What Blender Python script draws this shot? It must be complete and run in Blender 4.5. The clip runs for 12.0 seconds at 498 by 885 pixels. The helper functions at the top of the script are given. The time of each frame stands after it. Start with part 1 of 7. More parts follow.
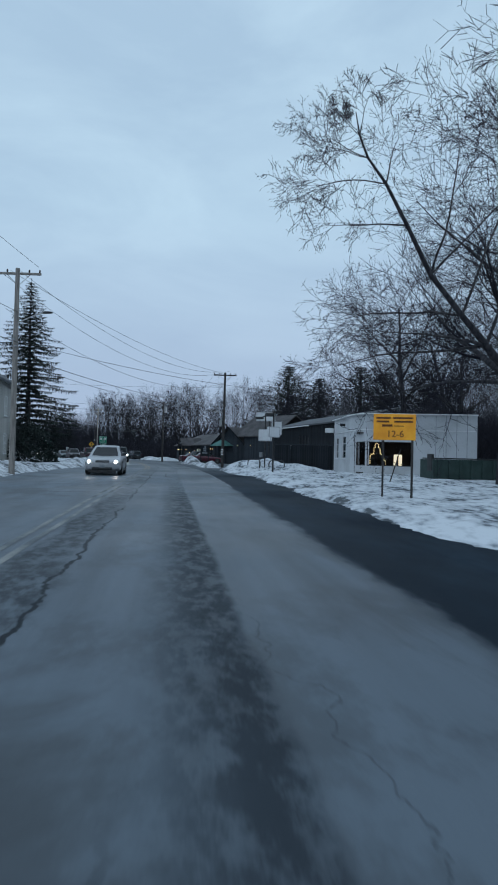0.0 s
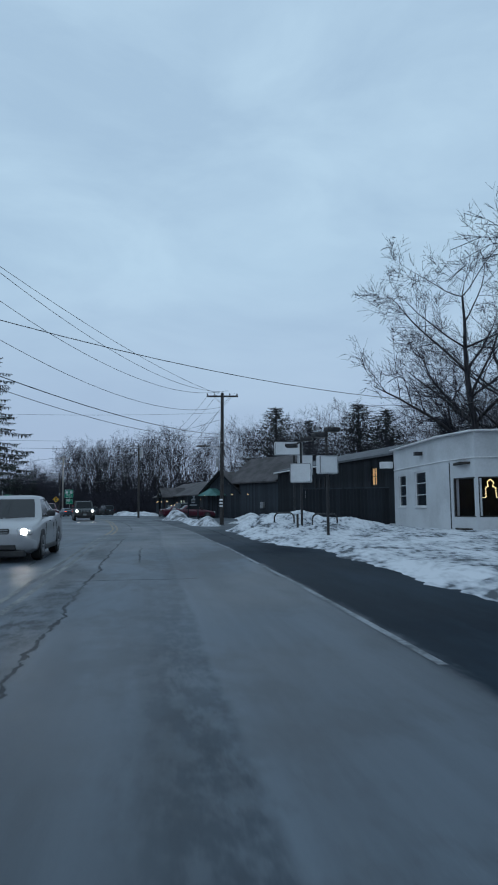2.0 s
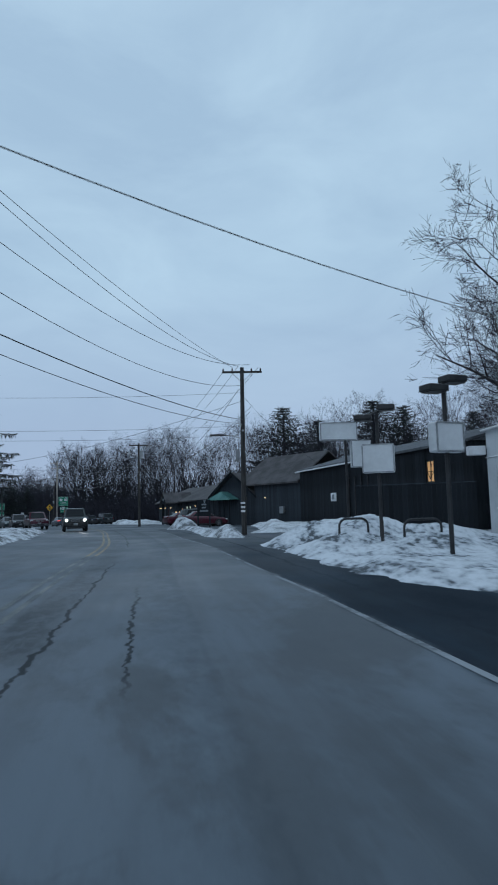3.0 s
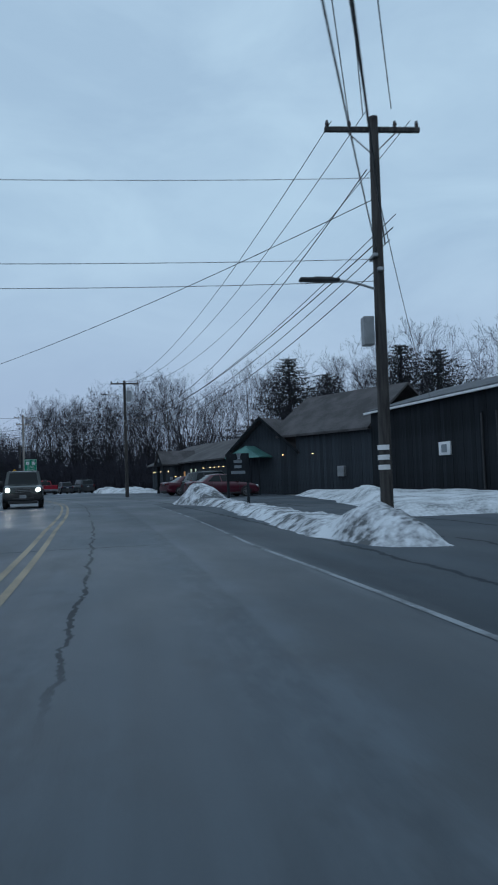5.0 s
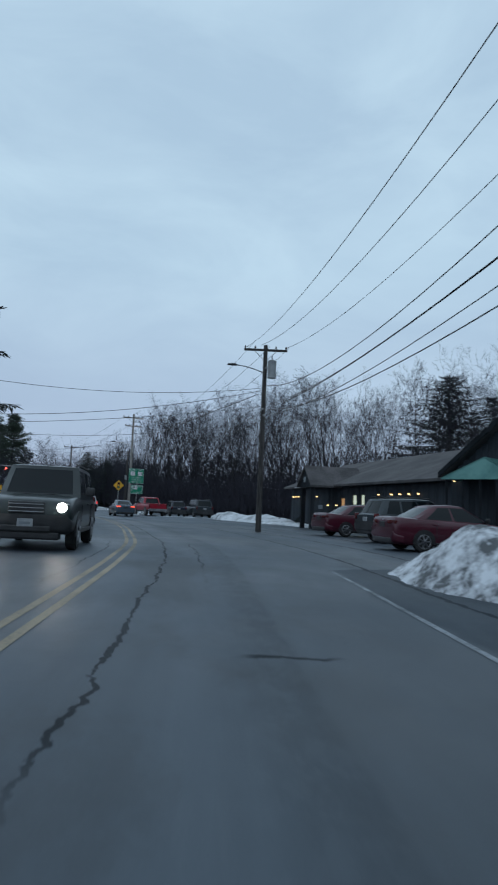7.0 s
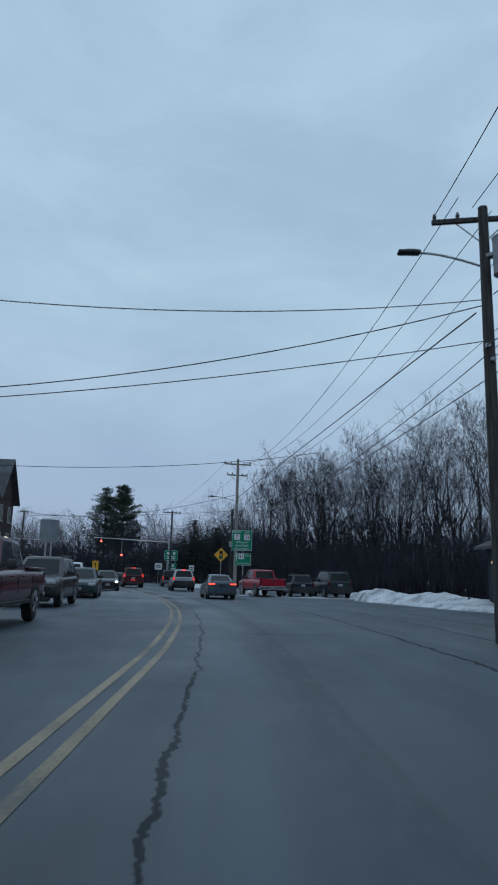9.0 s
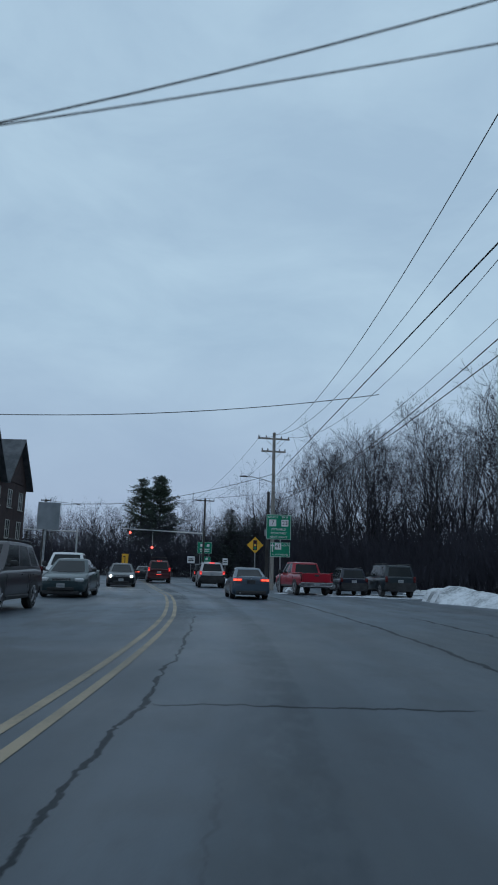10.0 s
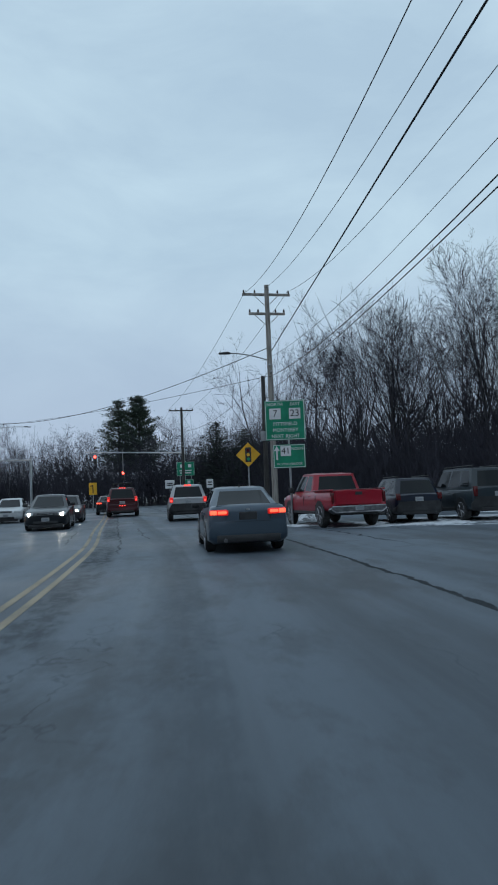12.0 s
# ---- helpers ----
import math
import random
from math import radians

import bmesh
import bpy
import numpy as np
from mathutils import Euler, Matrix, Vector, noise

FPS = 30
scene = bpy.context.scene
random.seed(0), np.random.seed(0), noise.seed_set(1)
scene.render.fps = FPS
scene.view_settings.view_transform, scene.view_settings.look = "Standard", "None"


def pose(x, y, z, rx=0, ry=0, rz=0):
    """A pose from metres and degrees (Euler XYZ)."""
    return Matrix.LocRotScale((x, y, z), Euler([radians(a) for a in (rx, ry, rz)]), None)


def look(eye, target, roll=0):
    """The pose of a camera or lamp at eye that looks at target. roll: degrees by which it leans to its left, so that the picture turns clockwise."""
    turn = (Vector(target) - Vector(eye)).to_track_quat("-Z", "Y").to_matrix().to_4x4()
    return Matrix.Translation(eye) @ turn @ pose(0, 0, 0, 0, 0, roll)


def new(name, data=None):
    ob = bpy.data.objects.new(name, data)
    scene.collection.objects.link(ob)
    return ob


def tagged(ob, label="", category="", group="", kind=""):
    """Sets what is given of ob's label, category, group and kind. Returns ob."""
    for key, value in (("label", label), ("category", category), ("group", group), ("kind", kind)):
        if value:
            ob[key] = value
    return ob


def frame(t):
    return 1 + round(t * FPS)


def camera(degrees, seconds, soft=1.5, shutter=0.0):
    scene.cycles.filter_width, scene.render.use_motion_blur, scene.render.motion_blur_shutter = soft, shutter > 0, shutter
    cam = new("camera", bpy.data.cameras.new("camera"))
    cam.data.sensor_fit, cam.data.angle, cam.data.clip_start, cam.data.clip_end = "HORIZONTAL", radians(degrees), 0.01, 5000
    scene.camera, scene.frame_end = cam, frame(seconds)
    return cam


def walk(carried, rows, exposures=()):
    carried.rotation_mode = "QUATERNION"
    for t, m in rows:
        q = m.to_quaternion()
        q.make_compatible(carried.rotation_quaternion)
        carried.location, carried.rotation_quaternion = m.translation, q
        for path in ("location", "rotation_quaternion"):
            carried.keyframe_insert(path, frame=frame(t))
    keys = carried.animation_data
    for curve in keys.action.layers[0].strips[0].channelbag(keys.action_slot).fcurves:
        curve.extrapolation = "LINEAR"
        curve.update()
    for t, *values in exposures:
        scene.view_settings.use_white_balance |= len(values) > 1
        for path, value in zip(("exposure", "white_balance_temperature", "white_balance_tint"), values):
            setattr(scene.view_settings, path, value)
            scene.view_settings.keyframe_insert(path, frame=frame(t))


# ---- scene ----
UNIT = 0.9  # metres to one step of the plan below; vehicles are drawn in metres
cam = camera(40.46, 12.0, soft=1.9, shutter=0.14)
PATH = [
    (0.0, pose(2.130, 2.166, 1.073, 91.22, -1.35, 1.99)),
    (0.5, pose(1.522, 6.809, 1.162, 91.70, -1.71, 1.28)),
    (1.0, pose(0.862, 11.177, 1.160, 93.36, -0.53, 1.16)),
    (1.5, pose(0.143, 15.756, 1.191, 94.97, 0.07, 0.24)),
    (2.0, pose(-0.657, 20.516, 1.147, 95.50, 0.53, 0.20)),
    (2.5, pose(-1.436, 25.449, 1.120, 95.82, 0.94, 0.03)),
    (3.0, pose(-2.180, 30.534, 1.130, 96.00, 1.49, 0.38)),
    (3.5, pose(-2.969, 35.953, 1.126, 95.41, 4.46, 0.54)),
    (3.6, pose(-3.138, 37.040, 1.121, 95.08, 5.14, 0.97)),
    (5.3, pose(-6.454, 55.661, 1.125, 93.05, 0.79, -0.63)),
    (5.5, pose(-6.835, 57.827, 1.125, 93.48, -0.51, 0.15)),
    (6.0, pose(-7.789, 63.223, 1.125, 94.08, -1.55, 1.00)),
    (6.5, pose(-8.782, 68.485, 1.122, 94.24, -0.68, 1.10)),
    (7.0, pose(-9.849, 73.508, 1.126, 95.56, -2.55, 9.65)),
    (7.5, pose(-11.016, 78.349, 1.122, 99.20, -3.72, 14.72)),
    (7.7, pose(-11.499, 80.255, 1.128, 100.69, -3.42, 15.97)),
    (9.3, pose(-15.783, 94.554, 1.127, 101.30, -1.36, 21.12)),
    (9.5, pose(-16.297, 96.175, 1.129, 100.79, -1.73, 22.39)),
    (10.0, pose(-17.580, 100.149, 1.121, 100.89, -1.50, 23.74)),
    (10.5, pose(-19.002, 103.913, 1.112, 100.75, -0.22, 24.09)),
    (11.0, pose(-20.522, 107.500, 1.114, 101.22, 0.52, 24.36)),
    (11.5, pose(-22.250, 110.956, 1.125, 95.82, 0.97, 23.63)),
    (12.0, pose(-23.863, 114.415, 1.153, 94.38, 2.33, 23.11)),
]
walk(cam, PATH, exposures=[(0.0, 0.1, 6000, 10), (3.5, -0.02, 5870, 10), (5.5, -0.02, 5880, 10), (7.0, 0.12, 6120, 10), (7.5, -0.1, 5850, 10), (9.5, -0.08, 5950, 10), (10.5, -0.12, 6020, 10), (11.0, -0.14, 6100, 10), (11.5, 0.04, 6180, 10), (12.0, 0.12, 6270, 10)])

# ---- light: an overcast winter dusk ----
world = bpy.data.worlds.new("dusk_sky")
scene.world = world
world.use_nodes = True
wn, wl = world.node_tree.nodes, world.node_tree.links
bg = wn["Background"]
sky = wn.new("ShaderNodeTexSky")
sky.sky_type = "NISHITA"
sky.sun_disc = False
sky.sun_elevation, sky.sun_rotation = radians(14), radians(200)
geo = wn.new("ShaderNodeTexCoord")
stretch = wn.new("ShaderNodeMapping")
stretch.inputs["Scale"].default_value = (1.0, 1.0, 2.6)
wl.new(geo.outputs["Generated"], stretch.inputs["Vector"])
cloud = wn.new("ShaderNodeTexNoise")
cloud.inputs["Scale"].default_value = 3.4
cloud.inputs["Detail"].default_value = 6.0
cloud.inputs["Roughness"].default_value = 0.55
cloud.inputs["Distortion"].default_value = 0.4
wl.new(stretch.outputs["Vector"], cloud.inputs["Vector"])
ramp = wn.new("ShaderNodeValToRGB")
ramp.color_ramp.elements[0].position, ramp.color_ramp.elements[0].color = 0.32, (0.395, 0.523, 0.627, 1)
ramp.color_ramp.elements[1].position, ramp.color_ramp.elements[1].color = 0.70, (0.497, 0.640, 0.726, 1)
wl.new(cloud.outputs["Fac"], ramp.inputs["Fac"])
sep = wn.new("ShaderNodeSeparateXYZ")
wl.new(geo.outputs["Generated"], sep.inputs["Vector"])
low = wn.new("ShaderNodeMapRange")
low.inputs["From Min"].default_value, low.inputs["From Max"].default_value = 0.0, 0.34
wl.new(sep.outputs["Z"], low.inputs["Value"])
haze = wn.new("ShaderNodeMix")
haze.data_type = "RGBA"
haze.inputs[6].default_value = (0.355, 0.425, 0.55, 1)
wl.new(low.outputs["Result"], haze.inputs["Factor"])
wl.new(ramp.outputs["Color"], haze.inputs[7])
dim = wn.new("ShaderNodeVectorMath")
dim.operation = "SCALE"
dim.inputs["Scale"].default_value = 0.003
wl.new(sky.outputs["Color"], dim.inputs[0])
both = wn.new("ShaderNodeVectorMath")
both.operation = "ADD"
wl.new(haze.outputs[2], both.inputs[0])
wl.new(dim.outputs["Vector"], both.inputs[1])
wl.new(both.outputs["Vector"], bg.inputs["Color"])
bg.inputs["Strength"].default_value = 1.0

sun_data = bpy.data.lights.new("sun", "SUN")
sun_data.energy, sun_data.angle, sun_data.color = 0.5, radians(120), (0.80, 0.90, 1.0)
sun = new("sun", sun_data)
sun.matrix_world = look((0, 0, 60), (10, 25, 0))


# ---- materials ----
def ramp_mat(name, stops, scale=3.0, rough=0.7, metal=0.0, fine=40.0, fine_amt=0.25, bump=0.15, coords="Object", squash=(1, 1, 1), spec=0.4, per_object=0.0):
    """A surface with variation at two scales and fine relief."""
    m = bpy.data.materials.new(name)
    m.use_nodes = True
    n, l = m.node_tree.nodes, m.node_tree.links
    b = n["Principled BSDF"]
    tc = n.new("ShaderNodeTexCoord")
    mp = n.new("ShaderNodeMapping")
    mp.inputs["Scale"].default_value = squash
    l.new(tc.outputs[coords], mp.inputs["Vector"])
    big = n.new("ShaderNodeTexNoise")
    big.inputs["Scale"].default_value = scale
    big.inputs["Detail"].default_value = 5
    l.new(mp.outputs["Vector"], big.inputs["Vector"])
    small = n.new("ShaderNodeTexNoise")
    small.inputs["Scale"].default_value = fine
    small.inputs["Detail"].default_value = 3
    l.new(mp.outputs["Vector"], small.inputs["Vector"])
    mix = n.new("ShaderNodeMath")
    mix.operation = "MULTIPLY_ADD"
    mix.inputs[1].default_value = fine_amt
    l.new(small.outputs["Fac"], mix.inputs[0])
    low_ = n.new("ShaderNodeMath")
    low_.operation = "SUBTRACT"
    l.new(big.outputs["Fac"], low_.inputs[0])
    low_.inputs[1].default_value = fine_amt * 0.5
    l.new(low_.outputs[0], mix.inputs[2])
    cr = n.new("ShaderNodeValToRGB")
    els = cr.color_ramp.elements
    while len(els) < len(stops):
        els.new(0.5)
    for e, (p, c) in zip(els, stops):
        e.position, e.color = p, (*c, 1)
    l.new(mix.outputs[0], cr.inputs["Fac"])
    out = cr.outputs["Color"]
    if per_object:
        oi = n.new("ShaderNodeObjectInfo")
        hs = n.new("ShaderNodeHueSaturation")
        mr = n.new("ShaderNodeMapRange")
        mr.inputs["To Min"].default_value, mr.inputs["To Max"].default_value = 1 - per_object, 1 + per_object
        l.new(oi.outputs["Random"], mr.inputs["Value"])
        l.new(mr.outputs["Result"], hs.inputs["Value"])
        l.new(out, hs.inputs["Color"])
        out = hs.outputs["Color"]
    l.new(out, b.inputs["Base Color"])
    b.inputs["Roughness"].default_value = rough
    b.inputs["Metallic"].default_value = metal
    b.inputs["Specular IOR Level"].default_value = spec
    if bump:
        bp = n.new("ShaderNodeBump")
        bp.inputs["Strength"].default_value = bump
        bp.inputs["Distance"].default_value = 0.02
        l.new(mix.outputs[0], bp.inputs["Height"])
        l.new(bp.outputs["Normal"], b.inputs["Normal"])
    return m


def two(a, b, lo=0.35, hi=0.65):
    return [(lo, a), (hi, b)]


def glow(name, color, strength):
    m = bpy.data.materials.new(name)
    m.use_nodes = True
    b = m.node_tree.nodes["Principled BSDF"]
    b.inputs["Base Color"].default_value = (*color, 1)
    b.inputs["Emission Color"].default_value = (*color, 1)
    b.inputs["Emission Strength"].default_value = strength
    b.inputs["Roughness"].default_value = 0.3
    return m


def glass(name, tint=(0.02, 0.025, 0.03), rough=0.06):
    m = bpy.data.materials.new(name)
    m.use_nodes = True
    b = m.node_tree.nodes["Principled BSDF"]
    b.inputs["Base Color"].default_value = (*tint, 1)
    b.inputs["Roughness"].default_value = rough
    b.inputs["Specular IOR Level"].default_value = 0.2
    return m


def paint(name, color, rough=0.32, metal=0.0, dirt=(0.05, 0.055, 0.06)):
    """Car paint with a clear coat, under a thin film of road salt."""
    c2 = tuple(0.8 * c + 0.2 * d for c, d in zip(color, dirt))
    m = ramp_mat(name, [(0.3, color), (0.75, c2)], scale=1.6, rough=rough, metal=metal, fine=14, fine_amt=0.3, bump=0.0, spec=0.22)
    b = m.node_tree.nodes["Principled BSDF"]
    b.inputs["Coat Weight"].default_value = 0.5
    b.inputs["Coat Roughness"].default_value = 0.10
    return m


def road_mat():
    m = bpy.data.materials.new("asphalt")
    m.use_nodes = True
    n, l = m.node_tree.nodes, m.node_tree.links
    b = n["Principled BSDF"]
    uv = n.new("ShaderNodeUVMap")
    uv.uv_map = "along"
    zone = n.new("ShaderNodeUVMap")
    zone.uv_map = "zone"
    zs = n.new("ShaderNodeSeparateXYZ")
    l.new(zone.outputs["UV"], zs.inputs[0])

    def noise_(scale, squash=(1, 1, 1), detail=5, rough=0.55, distort=0.0):
        mp = n.new("ShaderNodeMapping")
        mp.inputs["Scale"].default_value = squash
        l.new(uv.outputs["UV"], mp.inputs["Vector"])
        t = n.new("ShaderNodeTexNoise")
        t.inputs["Scale"].default_value = scale
        t.inputs["Detail"].default_value = detail
        t.inputs["Roughness"].default_value = rough
        t.inputs["Distortion"].default_value = distort
        l.new(mp.outputs["Vector"], t.inputs["Vector"])
        return t.outputs["Fac"]

    def maths(op, a, c=None, d=None):
        k = n.new("ShaderNodeMath")
        k.operation = op
        for i, v in enumerate((a, c, d)):
            if v is None:
                continue
            if isinstance(v, (int, float)):
                k.inputs[i].default_value = v
            else:
                l.new(v, k.inputs[i])
        return k.outputs[0]

    def span(v, a, c, lo=0.0, hi=1.0):
        k = n.new("ShaderNodeMapRange")
        k.interpolation_type = "SMOOTHSTEP"
        for key, x in (("From Min", a), ("From Max", c), ("To Min", lo), ("To Max", hi)):
            k.inputs[key].default_value = x
        l.new(v, k.inputs["Value"])
        return k.outputs["Result"]

    def blend(f, a, c):
        k = n.new("ShaderNodeMix")
        k.data_type = "RGBA"
        l.new(f, k.inputs["Factor"])
        for i, v in ((6, a), (7, c)):
            if isinstance(v, tuple):
                k.inputs[i].default_value = (*v, 1)
            else:
                l.new(v, k.inputs[i])
        return k.outputs[2]

    patches = noise_(0.22, (0.5, 1, 1), 6)
    streaks = noise_(1.0, (0.05, 1.1, 1), 5, 0.6)
    grain = noise_(60.0, (1, 1, 1), 3)
    worn = span(maths("ADD", maths("MULTIPLY", patches, 0.5), maths("MULTIPLY", streaks, 0.5)), 0.38, 0.60)
    col = blend(worn, (0.042, 0.053, 0.067), (0.104, 0.130, 0.160))
    # darker where the zone band is low, along the middle stretch
    col = blend(span(zs.outputs["Y"], 0.1, 1.0, 0.55, 0.0), col, (0.028, 0.037, 0.048))
    blot = span(noise_(0.9, (0.6, 1.0, 1), 8, 0.72), 0.48, 0.62, 0, 0.55)
    col = blend(blot, col, (0.034, 0.041, 0.050))
    # damp ribbed strip along the lane and a ragged one beside the centre line
    us = n.new("ShaderNodeSeparateXYZ")
    l.new(uv.outputs["UV"], us.inputs[0])
    v_ = maths("ADD", us.outputs["Y"], maths("MULTIPLY", maths("SUBTRACT", noise_(1.2, (0.6, 0.2, 1), 5), 0.5), 0.16))
    speck = span(noise_(4.5, (0.5, 1.0, 1), 5, 0.7), 0.38, 0.58, 0.35, 1.0)
    strip = maths("MULTIPLY", span(v_, 1.6, 2.3), span(v_, 2.44, 2.54, 1.0, 0.0))
    ribs = span(maths("ADD", maths("MULTIPLY", noise_(3.2, (0.22, 1.0, 1), 6, 0.7), 0.6), maths("MULTIPLY", noise_(0.4, (0.5, 0.6, 1), 5, 0.7), 0.5)), 0.34, 0.50)
    ribbed = maths("MULTIPLY", maths("MULTIPLY", maths("MULTIPLY", strip, span(ribs, 0.0, 1.0, 0.15, 0.85)), speck), span(us.outputs["X"], 88, 106, 1.0, 0.25))
    w_ = maths("ADD", us.outputs["Y"], maths("MULTIPLY", maths("SUBTRACT", noise_(0.8, (0.35, 0.6, 1), 8, 0.75), 0.5), 0.9))
    rag = maths("MULTIPLY", span(w_, 0.22, 0.36), span(w_, 0.72, 1.05, 1.0, 0.0))
    rag = maths("MULTIPLY", rag, span(noise_(0.5, (0.4, 1.0, 1), 6, 0.65), 0.36, 0.48))
    ragged = maths("MULTIPLY", maths("MULTIPLY", rag, zs.outputs["Y"]), speck)
    # cracks and tar seams
    vor = n.new("ShaderNodeTexVoronoi")
    vor.feature = "DISTANCE_TO_EDGE"
    vor.inputs["Scale"].default_value = 0.2
    mp = n.new("ShaderNodeMapping")
    mp.inputs["Scale"].default_value = (0.5, 1.0, 1)
    warp = n.new("ShaderNodeVectorMath")
    warp.operation = "ADD"
    wt = n.new("ShaderNodeTexNoise")
    wt.inputs["Scale"].default_value = 0.9
    wt.inputs["Detail"].default_value = 6
    l.new(uv.outputs["UV"], wt.inputs["Vector"])
    l.new(uv.outputs["UV"], warp.inputs[0])
    l.new(wt.outputs["Color"], warp.inputs[1])
    l.new(warp.outputs["Vector"], mp.inputs["Vector"])
    l.new(mp.outputs["Vector"], vor.inputs["Vector"])
    thin = maths("LESS_THAN", vor.outputs["Distance"], maths("MULTIPLY", noise_(1.3), 0.0025))
    some = span(noise_(0.11, (1, 1, 1), 3), 0.56, 0.62)
    crack = maths("MULTIPLY", maths("MULTIPLY", thin, some), 0.4)
    for off, reach, wide, tone in ((0.9, 0.55, 0.030, 0.44), (1.75, 0.6, 0.022, 0.56), (-0.75, 0.6, 0.02, 0.55), (5.4, 0.5, 0.06, 0.22), (7.6, 0.9, 0.06, 0.38), (9.8, 0.8, 0.06, 0.42)):
        comb = n.new("ShaderNodeCombineXYZ")
        l.new(us.outputs["X"], comb.inputs["X"])
        comb.inputs["Y"].default_value = off * 17
        jag = n.new("ShaderNodeTexNoise")
        jag.inputs["Scale"].default_value = 0.8
        jag.inputs["Detail"].default_value = 9
        jag.inputs["Roughness"].default_value = 0.72
        l.new(comb.outputs[0], jag.inputs["Vector"])
        d = maths("ABSOLUTE", maths("SUBTRACT", maths("SUBTRACT", us.outputs["Y"], off), maths("MULTIPLY", maths("SUBTRACT", jag.outputs["Fac"], 0.5), reach)))
        seam = maths("LESS_THAN", d, maths("MULTIPLY", maths("SUBTRACT", noise_(2.6, (0.6, 1, 1), 6, 0.7), 0.30), wide * 4))
        gate = span(noise_(0.05, (1, 0.3, 1), 2), tone - 0.03, tone + 0.03)
        crack = maths("MAXIMUM", crack, maths("MULTIPLY", seam, gate))
    # cracks across the lane
    for at, lo, hi, wide in ((94.2, -2.1, 1.7, 0.035), (106.0, 0.5, 3.0, 0.028), (143.0, -1.0, 2.2, 0.03), (159.0, 1.9, 3.0, 0.05), (190.5, 0.9, 4.3, 0.03)):
        comb = n.new("ShaderNodeCombineXYZ")
        l.new(us.outputs["Y"], comb.inputs["X"])
        comb.inputs["Y"].default_value = at
        jag = n.new("ShaderNodeTexNoise")
        jag.inputs["Scale"].default_value = 1.3
        jag.inputs["Detail"].default_value = 8
        jag.inputs["Roughness"].default_value = 0.7
        l.new(comb.outputs[0], jag.inputs["Vector"])
        d = maths("ABSOLUTE", maths("SUBTRACT", maths("SUBTRACT", us.outputs["X"], at), maths("MULTIPLY", maths("SUBTRACT", jag.outputs["Fac"], 0.5), 0.7)))
        seam = maths("LESS_THAN", d, maths("MULTIPLY", maths("SUBTRACT", noise_(2.6, (1, 0.6, 1), 6, 0.7), 0.25), wide * 4))
        within = maths("MULTIPLY", span(us.outputs["Y"], lo, lo + 0.3), span(us.outputs["Y"], hi - 0.3, hi, 1.0, 0.0))
        crack = maths("MAXIMUM", crack, maths("MULTIPLY", seam, within))
    # darker resurfaced strip inside the edge line
    inner = maths("ADD", us.outputs["Y"], maths("MULTIPLY", maths("SUBTRACT", noise_(0.7, (0.4, 0.4, 1), 6, 0.65), 0.5), 0.5))
    inner = maths("MULTIPLY", span(inner, 2.6, 2.9), span(inner, 4.4, 4.8, 1.0, 0.0))
    inner = maths("MULTIPLY", inner, maths("MULTIPLY", span(us.outputs["X"], 122, 130), span(us.outputs["X"], 160, 172, 1.0, 0.0)))
    col = blend(maths("MULTIPLY", inner, 0.5), col, (0.030, 0.038, 0.047))
    # broad smears of damp and old tar
    damp = span(noise_(0.32, (0.35, 1.0, 1), 7, 0.68, 0.6), 0.53, 0.63, 0, 0.75)
    col = blend(damp, col, (0.036, 0.043, 0.051))
    col = blend(maths("MULTIPLY", crack, 0.96), col, (0.010, 0.013, 0.016))
    # drift of dry salt
    salt = span(noise_(0.5, (0.12, 1.6, 1), 7, 0.65), 0.60, 0.78, 0, 0.3)
    col = blend(salt, col, (0.20, 0.225, 0.245))
    col = blend(maths("MULTIPLY", grain, 0.30), col, (0.045, 0.050, 0.056))
    col = blend(maths("MULTIPLY", maths("MAXIMUM", ribbed, ragged), 0.9), col, (0.016, 0.021, 0.027))
    # wet, newer shoulder beyond the edge line
    wob = maths("MULTIPLY", maths("SUBTRACT", noise_(1.1, (0.35, 1, 1), 8, 0.75), 0.5), 0.75)
    shoulder = maths("MULTIPLY", span(maths("ADD", zs.outputs["X"], wob), -0.12, 0.16), span(zs.outputs["Y"], 0.15, 0.85, 0.5, 0.97))
    col = blend(shoulder, col, blend(span(noise_(0.6, (0.25, 1, 1), 7, 0.7), 0.4, 0.7), (0.008, 0.014, 0.022), (0.017, 0.029, 0.043)))
    l.new(col, b.inputs["Base Color"])
    rg = span(maths("ADD", patches, maths("MULTIPLY", shoulder, -0.2)), 0.25, 0.7, 0.34, 0.62)
    l.new(maths("ADD", rg, maths("MULTIPLY", maths("MAXIMUM", shoulder, ribbed), 0.3)), b.inputs["Roughness"])
    dull = maths("MAXIMUM", shoulder, maths("MAXIMUM", maths("MULTIPLY", maths("MAXIMUM", ribbed, ragged), 0.7), crack))
    l.new(span(dull, 0.0, 1.0, 0.36, 0.05), b.inputs["Specular IOR Level"])
    bp = n.new("ShaderNodeBump")
    bp.inputs["Strength"].default_value = 0.25
    bp.inputs["Distance"].default_value = 0.008
    l.new(maths("SUBTRACT", grain, maths("MULTIPLY", crack, 1.5)), bp.inputs["Height"])
    l.new(bp.outputs["Normal"], b.inputs["Normal"])
    return m


